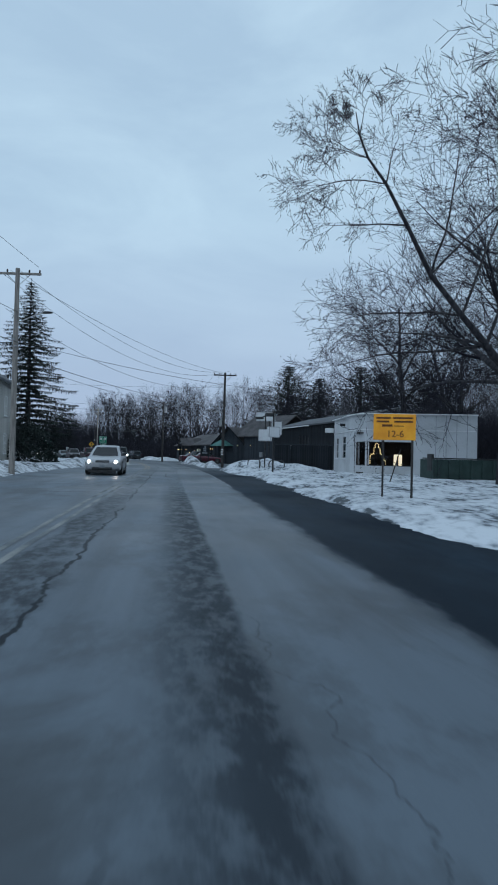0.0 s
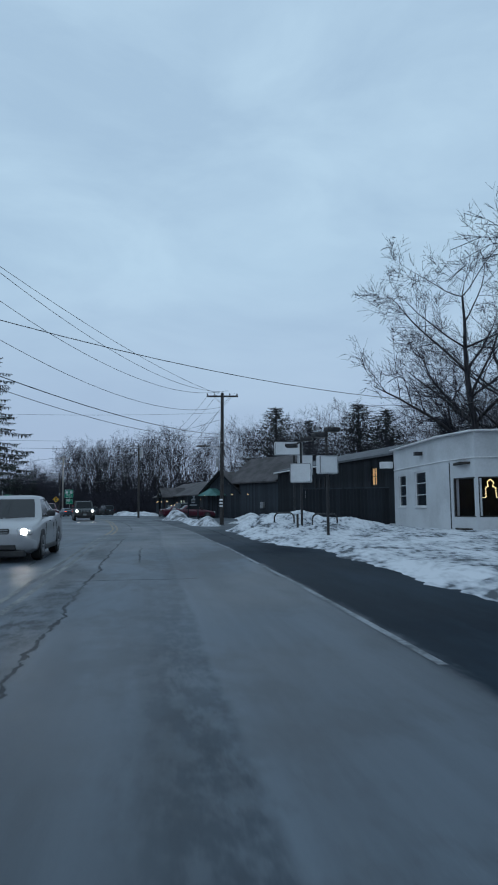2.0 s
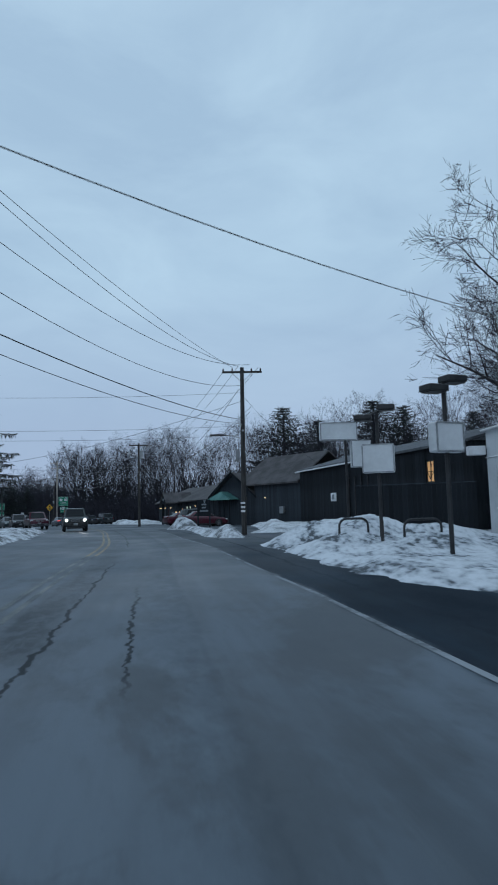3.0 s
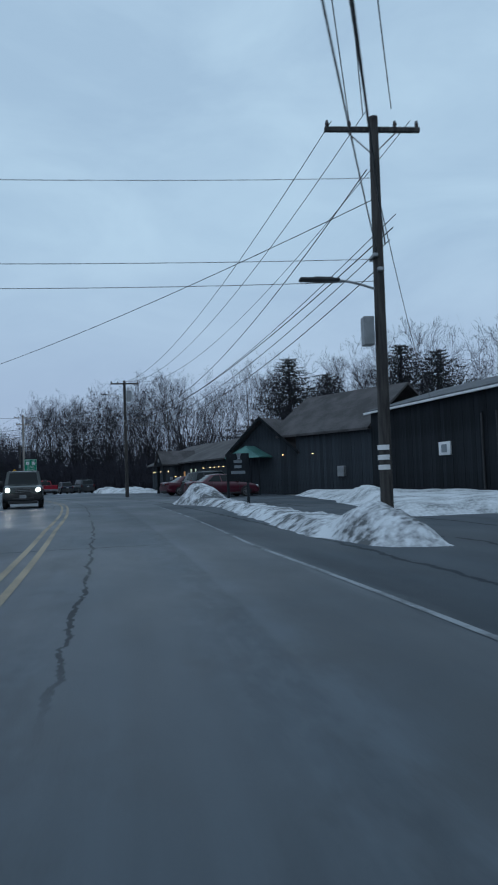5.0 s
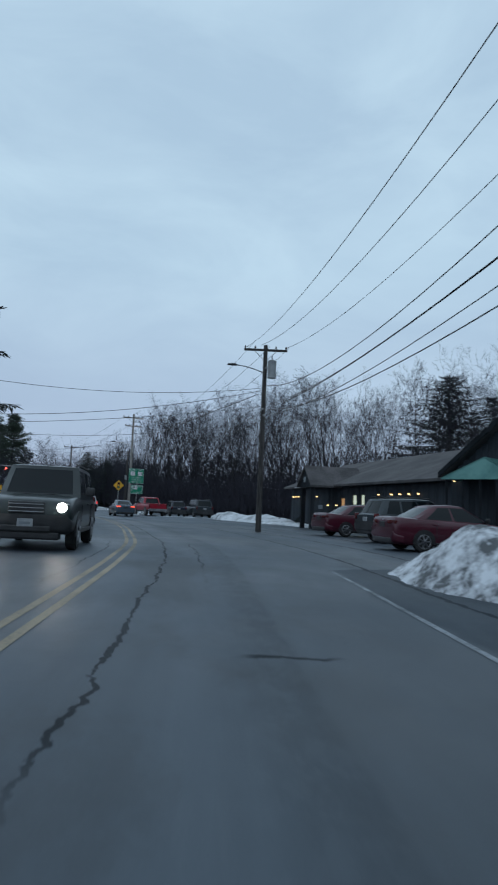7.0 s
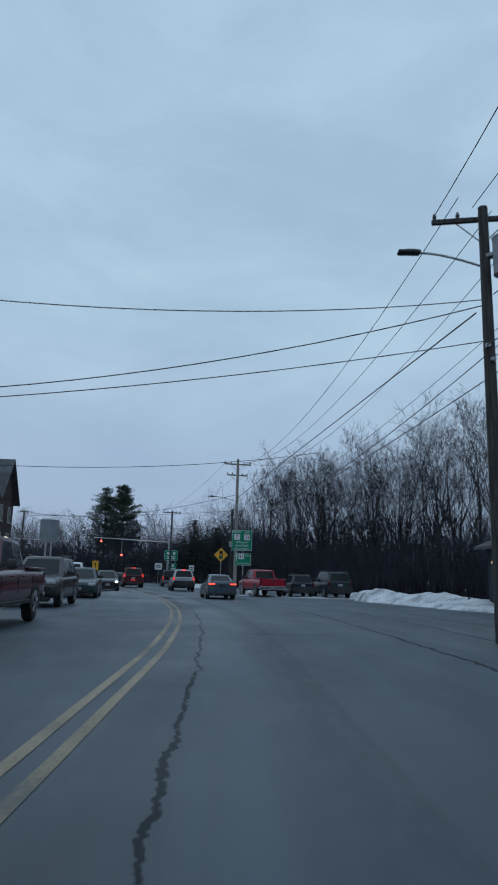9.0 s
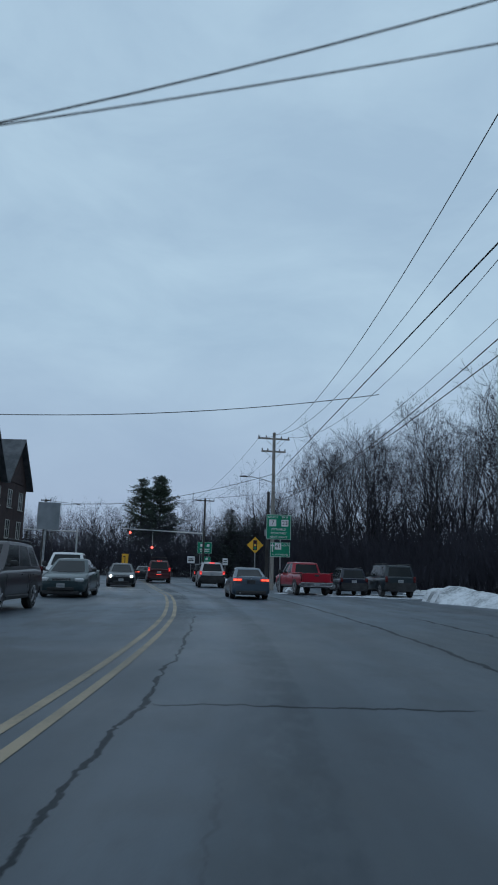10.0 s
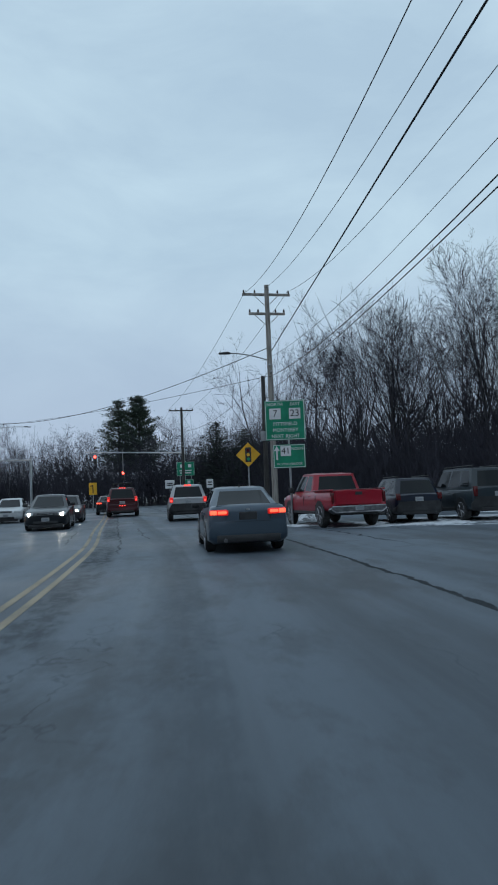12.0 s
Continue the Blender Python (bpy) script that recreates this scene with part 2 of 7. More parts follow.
M = {}
M["asphalt"] = road_mat()
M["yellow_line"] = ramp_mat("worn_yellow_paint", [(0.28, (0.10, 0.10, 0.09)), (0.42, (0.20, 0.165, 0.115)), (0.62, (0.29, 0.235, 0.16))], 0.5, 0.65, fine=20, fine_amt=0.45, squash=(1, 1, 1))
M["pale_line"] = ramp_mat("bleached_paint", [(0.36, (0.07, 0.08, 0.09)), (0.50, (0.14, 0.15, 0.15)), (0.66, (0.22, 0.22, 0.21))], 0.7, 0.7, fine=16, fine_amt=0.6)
M["white_line"] = ramp_mat("worn_white_paint", [(0.36, (0.07, 0.08, 0.09)), (0.62, (0.24, 0.26, 0.28))], 0.8, 0.7, fine=14, fine_amt=0.6)
M["snow"] = ramp_mat("old_snow", [(0.30, (0.22, 0.23, 0.24)), (0.45, (0.44, 0.455, 0.475)), (0.62, (0.59, 0.605, 0.63))], 1.1, 0.75, fine=9, fine_amt=0.55, bump=0.8, spec=0.25)
M["dirty_snow"] = ramp_mat("dirty_snow", [(0.36, (0.10, 0.105, 0.11)), (0.47, (0.34, 0.35, 0.37)), (0.62, (0.58, 0.60, 0.63))], 1.3, 0.8, fine=7, fine_amt=0.6, bump=0.9, spec=0.2)
M["tracked_snow"] = ramp_mat("tracked_snow", [(0.33, (0.07, 0.08, 0.09)), (0.41, (0.28, 0.30, 0.33)), (0.50, (0.45, 0.47, 0.50)), (0.64, (0.57, 0.59, 0.62))], 0.9, 0.8, fine=5, fine_amt=0.75, bump=1.0, squash=(1.1, 0.45, 1), spec=0.2)
M["field"] = ramp_mat("thin_snow_over_grass", [(0.42, (0.07, 0.06, 0.045)), (0.56, (0.30, 0.30, 0.30)), (0.70, (0.60, 0.61, 0.63))], 0.12, 0.9, fine=2.2, fine_amt=0.5)
M["litter"] = ramp_mat("leaf_litter", [(0.35, (0.022, 0.020, 0.020)), (0.60, (0.052, 0.046, 0.044)), (0.78, (0.20, 0.21, 0.22))], 0.25, 0.95, fine=3, fine_amt=0.5, bump=0.5)
M["pole_wood"] = ramp_mat("weathered_pole", two((0.024, 0.022, 0.022), (0.062, 0.057, 0.054)), 2.5, 0.85, fine=30, squash=(6, 6, 0.5), bump=0.5)
M["pole_pale"] = ramp_mat("pale_pole", two((0.16, 0.145, 0.13), (0.30, 0.275, 0.25)), 2.5, 0.85, fine=30, squash=(6, 6, 0.5), bump=0.5)
M["bark"] = ramp_mat("bark", two((0.022, 0.022, 0.026), (0.055, 0.054, 0.058)), 3.0, 0.95, fine=25, squash=(3, 3, 0.6), bump=0.6, spec=0.05)
M["twig"] = ramp_mat("twigs", two((0.020, 0.020, 0.026), (0.042, 0.042, 0.052)), 0.6, 1.0, fine=8, bump=0, per_object=0.2, spec=0.0)
M["thicket"] = ramp_mat("thicket_stems", two((0.030, 0.030, 0.038), (0.050, 0.049, 0.060)), 0.2, 1.0, fine=3, bump=0, spec=0.0)
M["needles"] = ramp_mat("spruce_needles", two((0.008, 0.014, 0.014), (0.022, 0.033, 0.028)), 0.8, 0.9, fine=6, bump=0)
M["pine_needles"] = ramp_mat("pine_needles", two((0.014, 0.024, 0.018), (0.04, 0.058, 0.038)), 0.8, 0.9, fine=6, bump=0)
M["wire"] = ramp_mat("cable_rubber", two((0.012, 0.012, 0.013), (0.03, 0.03, 0.032)), 4, 0.6, bump=0)
M["steel"] = ramp_mat("galvanised_steel", two((0.22, 0.23, 0.24), (0.36, 0.37, 0.38)), 5, 0.5, 0.7, bump=0.05)
M["grey_box"] = ramp_mat("grey_enamel", two((0.18, 0.19, 0.20), (0.28, 0.29, 0.30)), 2, 0.5, 0.2, bump=0.03)
M["ceramic"] = ramp_mat("insulator", two((0.03, 0.025, 0.025), (0.08, 0.06, 0.055)), 6, 0.25, bump=0)
M["black"] = ramp_mat("black_plastic", two((0.012, 0.012, 0.013), (0.028, 0.028, 0.03)), 4, 0.5, bump=0.05)
M["rubber"] = ramp_mat("tyre_rubber", two((0.014, 0.014, 0.014), (0.045, 0.044, 0.043)), 5, 0.85, bump=0.2)
M["rim"] = ramp_mat("alloy", two((0.12, 0.12, 0.13), (0.24, 0.24, 0.25)), 6, 0.35, 0.8, bump=0)
M["chrome"] = ramp_mat("chrome", two((0.5, 0.5, 0.51), (0.65, 0.65, 0.66)), 4, 0.2, 1.0, bump=0)
M["glass"] = glass("car_glass", (0.006, 0.009, 0.011), 0.06)
M["window_glass"] = glass("window_glass", (0.02, 0.025, 0.032), 0.05)
M["white_wall"] = ramp_mat("white_painted_block", [(0.3, (0.40, 0.41, 0.42)), (0.6, (0.53, 0.545, 0.56))], 0.5, 0.75, fine=10, fine_amt=0.3, bump=0.2)
M["white_trim"] = ramp_mat("white_trim", two((0.58, 0.58, 0.58), (0.74, 0.74, 0.75)), 1.2, 0.6, fine=12, bump=0.05)
M["sign_white"] = ramp_mat("sign_face", two((0.52, 0.53, 0.54), (0.66, 0.67, 0.68)), 1.0, 0.45, fine=10, bump=0.0)
M["black_wood"] = ramp_mat("black_stained_boards", two((0.009, 0.011, 0.014), (0.024, 0.028, 0.033)), 1.2, 0.75, fine=25, squash=(2, 2, 0.3), bump=0.3, per_object=0.25, spec=0.12)
M["grey_wood"] = ramp_mat("dark_grey_boards", two((0.020, 0.025, 0.031), (0.046, 0.054, 0.064)), 1.0, 0.8, fine=25, squash=(2, 2, 0.3), bump=0.3, per_object=0.22, spec=0.15)
M["shingle"] = ramp_mat("brown_roof_shingle", two((0.044, 0.041, 0.043), (0.084, 0.078, 0.080)), 0.7, 0.9, fine=9, fine_amt=0.5, bump=0.5, per_object=0.12)
M["green_roof"] = ramp_mat("verdigris_metal", two((0.045, 0.13, 0.12), (0.085, 0.20, 0.18)), 1.5, 0.5, 0.2, fine=8, bump=0.05)
M["dark_room"] = ramp_mat("unlit_room", two((0.02, 0.02, 0.022), (0.05, 0.045, 0.04)), 1, 0.9, bump=0)
M["orange"] = ramp_mat("orange_sign", two((0.80, 0.30, 0.012), (0.95, 0.42, 0.02)), 1.5, 0.5, fine=9, bump=0)
M["ink"] = ramp_mat("dark_lettering", two((0.10, 0.035, 0.008), (0.18, 0.06, 0.012)), 3, 0.6, bump=0)
M["sign_green"] = ramp_mat("highway_green", two((0.0, 0.16, 0.085), (0.005, 0.23, 0.125)), 1.5, 0.45, fine=8, bump=0)
M["sign_yellow"] = ramp_mat("warning_yellow", two((0.55, 0.28, 0.01), (0.72, 0.38, 0.02)), 1.5, 0.45, fine=8, bump=0)
M["brick"] = ramp_mat("dark_brick", two((0.028, 0.017, 0.018), (0.058, 0.034, 0.033)), 2.0, 0.85, fine=14, fine_amt=0.5, bump=0.4, per_object=0.2)
M["slate"] = ramp_mat("slate_roof", two((0.05, 0.055, 0.062), (0.10, 0.105, 0.115)), 1.2, 0.8, fine=10, bump=0.3)
M["clapboard"] = ramp_mat("pale_clapboard", two((0.36, 0.35, 0.33), (0.50, 0.49, 0.46)), 0.8, 0.8, fine=10, bump=0.1)
M["dark_green"] = ramp_mat("dumpster_green", two((0.012, 0.030, 0.026), (0.03, 0.055, 0.048)), 1.5, 0.6, fine=10, bump=0.1)
M["cloth_grey"] = ramp_mat("grey_panel", two((0.15, 0.17, 0.19), (0.22, 0.24, 0.26)), 1, 0.7, bump=0)
M["warm"] = glow("warm_bulb", (1.0, 0.62, 0.25), 3.0)
M["string"] = glow("string_lights", (1.0, 0.70, 0.30), 1.6)
M["cool_lit"] = glow("lit_interior", (0.80, 0.85, 0.62), 0.42)
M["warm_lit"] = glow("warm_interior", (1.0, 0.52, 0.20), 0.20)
M["head"] = glow("headlight_lens", (1.0, 0.90, 0.74), 45.0)
M["head_off"] = ramp_mat("clear_lens", two((0.4, 0.41, 0.42), (0.55, 0.56, 0.57)), 6, 0.15, bump=0)
M["tail"] = glow("tail_light", (1.0, 0.06, 0.045), 2.2)
M["tail_dim"] = glow("lit_red_lens", (0.75, 0.02, 0.015), 0.35)
M["tail_off"] = ramp_mat("red_lens", two((0.05, 0.004, 0.005), (0.09, 0.007, 0.008)), 6, 0.2, bump=0)
M["amber"] = glow("bright_brake_lens", (1.0, 0.11, 0.05), 1.7)
M["red_signal"] = glow("red_signal", (1.0, 0.06, 0.04), 7.0)
M["globe"] = glow("globe_lamp", (1.0, 0.80, 0.52), 0.9)
M["plate"] = ramp_mat("plate", two((0.20, 0.21, 0.22), (0.30, 0.31, 0.32)), 5, 0.5, bump=0)
M["pale_ink"] = ramp_mat("pale_lettering", two((0.55, 0.55, 0.53), (0.68, 0.68, 0.66)), 5, 0.5, bump=0)


# ---- building blocks ----
def box(bm, c, s, rz=0.0, bevel=0.0, m=None):
    """A box round c of size s, turned by rz degrees, with its edges broken."""
    mat = Matrix.Translation(c) @ Matrix.Rotation(radians(rz), 4, "Z")
    if m is not None:
        mat = m @ mat
    r = bmesh.ops.create_cube(bm, size=1.0, matrix=mat @ Matrix.Diagonal((*s, 1)))
    if bevel:
        es = list({e for v in r["verts"] for e in v.link_edges})
        bmesh.ops.bevel(bm, geom=es, offset=bevel, segments=2, affect="EDGES", profile=0.5)


def tube(bm, a, b, r0, r1=None, n=8):
    a, b = Vector(a), Vector(b)
    r1 = r0 if r1 is None else r1
    d = b - a
    q = d.to_track_quat("Z", "Y").to_matrix().to_4x4()
    bmesh.ops.create_cone(bm, cap_ends=True, segments=n, radius1=r0, radius2=r1, depth=d.length, matrix=Matrix.Translation((a + b) / 2) @ q)


def prism(bm, pts, vec):
    """The flat polygon pts, thickened along vec."""
    vec = Vector(vec)
    f = [bm.verts.new(p) for p in pts]
    g = [bm.verts.new(Vector(p) + vec) for p in pts]
    k = len(pts)
    bm.faces.new(f[::-1])
    bm.faces.new(g)
    for i in range(k):
        bm.faces.new((f[i], f[(i + 1) % k], g[(i + 1) % k], g[i]))


def finish(bm, name, mat, smooth=0.0):
    bmesh.ops.recalc_face_normals(bm, faces=bm.faces)
    me = bpy.data.meshes.new(name)
    bm.to_mesh(me)
    bm.free()
    me.materials.append(M[mat] if isinstance(mat, str) else mat)
    if smooth:
        for p in me.polygons:
            p.use_smooth = True
        me.set_sharp_from_angle(angle=radians(smooth))
    return me


def part(name, bm, mat, parent, label="", smooth=0.0):
    ob = new(name, finish(bm, name, mat, smooth))
    ob.parent = parent
    return tagged(ob, label)


def share(name, me, parent, m):
    ob = new(name, me)
    ob.parent = parent
    ob.matrix_basis = m
    return ob


def thing(name, m, label, category, group="", kind=""):
    ob = new(name)
    ob.matrix_world = m
    return tagged(ob, label, category, group, kind)


def raw_mesh(name, verts, faces, mat, smooth=False):
    me = bpy.data.meshes.new(name)
    me.from_pydata(verts, [], faces)
    me.materials.append(M[mat] if isinstance(mat, str) else mat)
    if smooth:
        me.shade_smooth()
    return me


def lettering(text, size, mat, parent, m, name="lettering"):
    """A word as a thin mesh part, centred at m, facing its -Y."""
    cu = bpy.data.curves.new("word", "FONT")
    cu.body, cu.size, cu.align_x, cu.align_y = text, size, "CENTER", "CENTER"
    cu.extrude = 0.004
    tmp = bpy.data.objects.new("word", cu)
    me = bpy.data.meshes.new_from_object(tmp)
    bpy.data.objects.remove(tmp)
    me.materials.append(M[mat])
    ob = new(name, me)
    ob.parent = parent
    ob.matrix_basis = m @ pose(0, 0, 0, 90, 0, 0)
    return ob


def interp(table, v):
    return float(np.interp(v, [a for a, _ in table], [b for _, b in table]))


# ---- the road's centre line ----
CENTRE = [(11.2, -70), (5.2, -30), (0.75, 0), (-0.75, 10), (-2.6, 22), (-4.1, 32), (-6.4, 47), (-8.4, 61), (-10.7, 73), (-13.9, 87), (-17.3, 100), (-20.9, 109.4),
          (-25.6, 120.2), (-30.6, 130), (-37.0, 141), (-44.0, 151.3), (-56, 169), (-72, 192), (-100, 232), (-150, 300), (-260, 440)]


def centre_line():
    pts = []
    c = [Vector((x, y, 0)) for x, y in CENTRE]
    c = [2 * c[0] - c[1]] + c + [2 * c[-1] - c[-2]]
    for i in range(1, len(c) - 2):
        steps = max(4, int((c[i + 1] - c[i]).length / 1.0))
        for k in range(steps):
            t = k / steps
            pts.append(0.5 * (2 * c[i] + (c[i + 1] - c[i - 1]) * t + (2 * c[i - 1] - 5 * c[i] + 4 * c[i + 1] - c[i + 2]) * t * t + (3 * c[i] - c[i - 1] - 3 * c[i + 1] + c[i + 2]) * t ** 3))
    pts.append(c[-2])
    return pts


LINE = centre_line()
ALONG = [0.0]
for p, q in zip(LINE, LINE[1:]):
    ALONG.append(ALONG[-1] + (q - p).length)
SIDE = []
for i in range(len(LINE)):
    d = LINE[min(i + 1, len(LINE) - 1)] - LINE[max(i - 1, 0)]
    d.normalize()
    SIDE.append(Vector((d.y, -d.x, 0)))
LEFT_OF = [(-70, 5.2), (24, 5.0), (45, 6.5), (60, 5.6), (92, 5.4), (103, 6), (112, 11), (125, 12), (150, 13), (180, 16), (260, 9)]
RIGHT_OF = [(-70, 7.5), (50, 8.5), (62, 10), (66, 13), (80, 15), (95, 14), (105, 16), (118, 15), (130, 22), (150, 25), (165, 14), (185, 9), (200, 12), (260, 8)]
EDGE = [(-70, 4.0), (5, 4.02), (16, 4.1), (33, 4.4), (44, 4.5), (60, 4.15), (70, 3.85), (82, 4.2), (97, 4.5)]


def road_sheet():
    verts, faces, uv1, uv2 = [], [], [], []
    cols = 25
    for i, p in enumerate(LINE):
        lo, hi = -interp(LEFT_OF, p.y), interp(RIGHT_OF, p.y)
        e = interp(EDGE, p.y)
        for k in range(cols):
            o = lo + (hi - lo) * k / (cols - 1)
            q = p + SIDE[i] * o
            verts.append((q.x, q.y, 0.0))
            uv1.append((ALONG[i], o))
            z = o - e if p.y < 96 else -1.0 + 0.5 * math.exp(-((o - 6) / 3) ** 2)
            band = interp([(-70, 1), (26, 1), (40, 0.8), (62, 0.35), (85, 0.1), (118, 0.15), (136, 1.0), (200, 1.0)], p.y)
            uv2.append((z, band))
    for i in range(len(LINE) - 1):
        for k in range(cols - 1):
            a = i * cols + k
            faces.append((a, a + 1, a + cols + 1, a + cols))
    me = raw_mesh("road", verts, faces, "asphalt", True)
    for name, data in (("along", uv1), ("zone", uv2)):
        lay = me.uv_layers.new(name=name)
        idx = np.empty(len(me.loops), dtype=np.int32)
        me.loops.foreach_get("vertex_index", idx)
        lay.data.foreach_set("uv", np.array(data, dtype=np.float32)[idx].ravel())
    return tagged(new("road", me), "worn grey two-lane asphalt road with cracks and salt stains", "road", kind="structure")


def stripe(name, off, width, y0, y1, mat, label, z=0.005):
    verts, faces = [], []
    for i, p in enumerate(LINE):
        if not y0 <= p.y <= y1:
            continue
        o = off(p.y) if callable(off) else off
        for d in (-width / 2, width / 2):
            q = p + SIDE[i] * (o + d)
            verts.append((q.x, q.y, z))
    for k in range(len(verts) // 2 - 1):
        faces.append((2 * k, 2 * k + 1, 2 * k + 3, 2 * k + 2))
    return tagged(new(name, raw_mesh(name, verts, faces, mat)), label, "road marking", kind="structure")


road_sheet()
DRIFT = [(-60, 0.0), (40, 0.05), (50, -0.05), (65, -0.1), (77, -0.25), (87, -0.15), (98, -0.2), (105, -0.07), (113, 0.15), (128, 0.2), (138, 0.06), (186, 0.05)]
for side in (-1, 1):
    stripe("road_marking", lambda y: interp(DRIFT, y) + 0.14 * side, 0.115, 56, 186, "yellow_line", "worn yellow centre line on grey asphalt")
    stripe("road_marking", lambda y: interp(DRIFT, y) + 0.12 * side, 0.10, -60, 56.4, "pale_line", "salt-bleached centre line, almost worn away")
stripe("road_marking", lambda y: interp(EDGE, y), 0.085, 27, 96, "white_line", "faded white edge line beside a dark shoulder")
bm = bmesh.new()
bmesh.ops.create_grid(bm, x_segments=2, y_segments=2, size=3000, matrix=Matrix.Translation((0, 200, -0.09)))
tagged(new("ground", finish(bm, "ground", "field")), "flat winter ground with thin snow over grass", "ground", kind="structure")


def rough_field(xs, ys, seed, scale, octaves=4):
    """Smooth random relief on points, from sums of rotated sines."""
    rng = np.random.default_rng(seed)
    out = np.zeros_like(xs)
    for o in range(octaves):
        for _ in range(5):
            a = rng.uniform(0, 2 * math.pi)
            f = scale * 2 ** o * rng.uniform(0.7, 1.4)
            out += np.sin((xs * math.cos(a) + ys * math.sin(a)) * f + rng.uniform(0, 6.28)) / (5 * 1.7 ** o)
    return out


def inside_distance(xs, ys, poly):
    """The distance to the outline, positive inside."""
    best = np.full(xs.shape, 1e9)
    odd = np.zeros(xs.shape, bool)
    for (x0, y0), (x1, y1) in zip(poly, poly[1:] + poly[:1]):
        dx, dy = x1 - x0, y1 - y0
        t = np.clip(((xs - x0) * dx + (ys - y0) * dy) / (dx * dx + dy * dy), 0, 1)
        best = np.minimum(best, np.hypot(xs - x0 - t * dx, ys - y0 - t * dy))
        with np.errstate(divide="ignore", invalid="ignore"):
            cross = ((y0 > ys) != (y1 > ys)) & (xs < (x1 - x0) * (ys - y0) / (y1 - y0 + 1e-12) + x0)
        odd ^= cross
    return np.where(odd, best, -best)


def snow_patch(name, poly, height, slope, res, seed, label, mat="snow", bumps=(), lumps=0.08, ragged=0.35, base=-0.01):
    """Snow lying within an outline; bumps are (x, y, height, radius along, radius across, turn)."""
    px, py = [p[0] for p in poly], [p[1] for p in poly]
    x = np.arange(min(px) - 1, max(px) + 1, res)
    y = np.arange(min(py) - 1, max(py) + 1, res)
    xs, ys = np.meshgrid(x, y, indexing="ij")
    sd = inside_distance(xs, ys, poly) + ragged * rough_field(xs, ys, seed, 1.6, 4)
    h = np.clip(sd * slope, -0.12, height) + lumps * rough_field(xs, ys, seed + 1, 1.1, 5) * np.clip(sd * 2, 0, 1)
    for bx, by, bh, ra, rb, turn in bumps:
        ca, sa = math.cos(radians(turn)), math.sin(radians(turn))
        u, v = (xs - bx) * ca + (ys - by) * sa, -(xs - bx) * sa + (ys - by) * ca
        d2 = (u / ra) ** 2 + (v / rb) ** 2
        top = np.clip(1.25 - np.sqrt(d2), 0, 1)
        h += bh * np.sqrt(top) * np.clip(1.25 - np.sqrt(d2), 0, 1) ** 0.35 * (1 + 0.28 * rough_field(xs, ys, seed + 7, 2.4, 4)) * (sd > -0.4)
    h += base
    keep = h > -0.06
    nx, ny = xs.shape
    used = keep[:-1, :-1] | keep[1:, :-1] | keep[:-1, 1:] | keep[1:, 1:]
    idx = np.arange(nx * ny).reshape(nx, ny)
    f = np.stack([idx[:-1, :-1][used], idx[1:, :-1][used], idx[1:, 1:][used], idx[:-1, 1:][used]], 1)
    ids, inv = np.unique(f, return_inverse=True)
    v = np.stack([xs.ravel(), ys.ravel(), h.ravel()], 1)[ids]
    me = raw_mesh(name, v.tolist(), inv.reshape(-1, 4).tolist(), mat, True)
    return tagged(new(name, me), label, "snow", kind="stuff")


# ---- snow along the road ----
snow_patch("snow_bank", [(8.6, -12), (6.4, 4), (5.5, 11), (4.7, 16), (4.05, 20), (3.35, 24.5), (3.1, 29), (2.4, 32.5), (2.1, 36.5), (1.4, 42.5), (0.2, 46), (-0.8, 51), (-1.4, 56.5), (-2.35, 61.5), (-1.5, 63.5), (1, 65), (8, 66), (45, 66), (45, -12)],
           0.16, 0.22, 0.22, 3, "tracked snow over the lot before the white building", "tracked_snow",
           bumps=[(1.6, 60.5, 0.72, 3.0, 1.7, 70), (3.8, 59.0, 0.6, 2.4, 1.6, 20), (-0.4, 60.5, 0.5, 2.2, 1.3, 80), (0.8, 56.0, 0.4, 2.4, 1.3, 80), (2.6, 53.5, 0.35, 2.0, 1.4, 60)], base=0.0)
snow_patch("snow_bank", [(-4.0, 69.8), (-5.2, 72.5), (-6.0, 78), (-6.8, 82.6), (-7.4, 88.3), (-8.9, 92.6), (-10.4, 96.8), (-9.4, 97.5), (-7.8, 96.5), (-6.5, 91), (-5.4, 85), (-4.3, 78.6), (-3.2, 72), (-2.9, 69.5)],
           0.28, 0.6, 0.14, 11, "ploughed snow bank between the road and a parking lot", "dirty_snow",
           bumps=[(-3.7, 71.6, 0.42, 1.5, 0.8, 100), (-8.7, 94.6, 0.78, 1.9, 1.25, 110)], lumps=0.06, ragged=0.2)
snow_patch("snow_bank", [(-2.6, 77.5), (-2.0, 86), (-1.9, 93), (-2.8, 106.0), (-0.8, 106.0), (2.6, 102), (6.5, 88), (4, 78)], 0.35, 0.3, 0.2, 17, "snow shovelled against a black wooden wall", "snow",
           bumps=[(-0.8, 89, 0.35, 3.0, 1.0, 95)], ragged=0.4)
snow_patch("snow_bank", [(-16.4, 134.5), (-14.4, 132.0), (-12.5, 131.5), (-14.6, 141), (-19.5, 141.5), (-21.5, 141.5)], 0.22, 0.4, 0.2, 23, "thin snow along a planting bed", "snow", ragged=0.3)
snow_patch("snow_bank", [(-30.0, 163.5), (-26.6, 157.5), (-26.0, 150.5), (-23.5, 145.0), (-19.5, 139), (-8, 128), (-4, 134), (-16, 152), (-30, 168)], 0.25, 0.3, 0.3, 29, "snow bank along the edge of a parking lot", "snow",
           bumps=[(-24.6, 147.5, 0.7, 3.2, 1.4, -45), (-20, 143, 0.45, 3.5, 1.2, -45)], ragged=0.5)
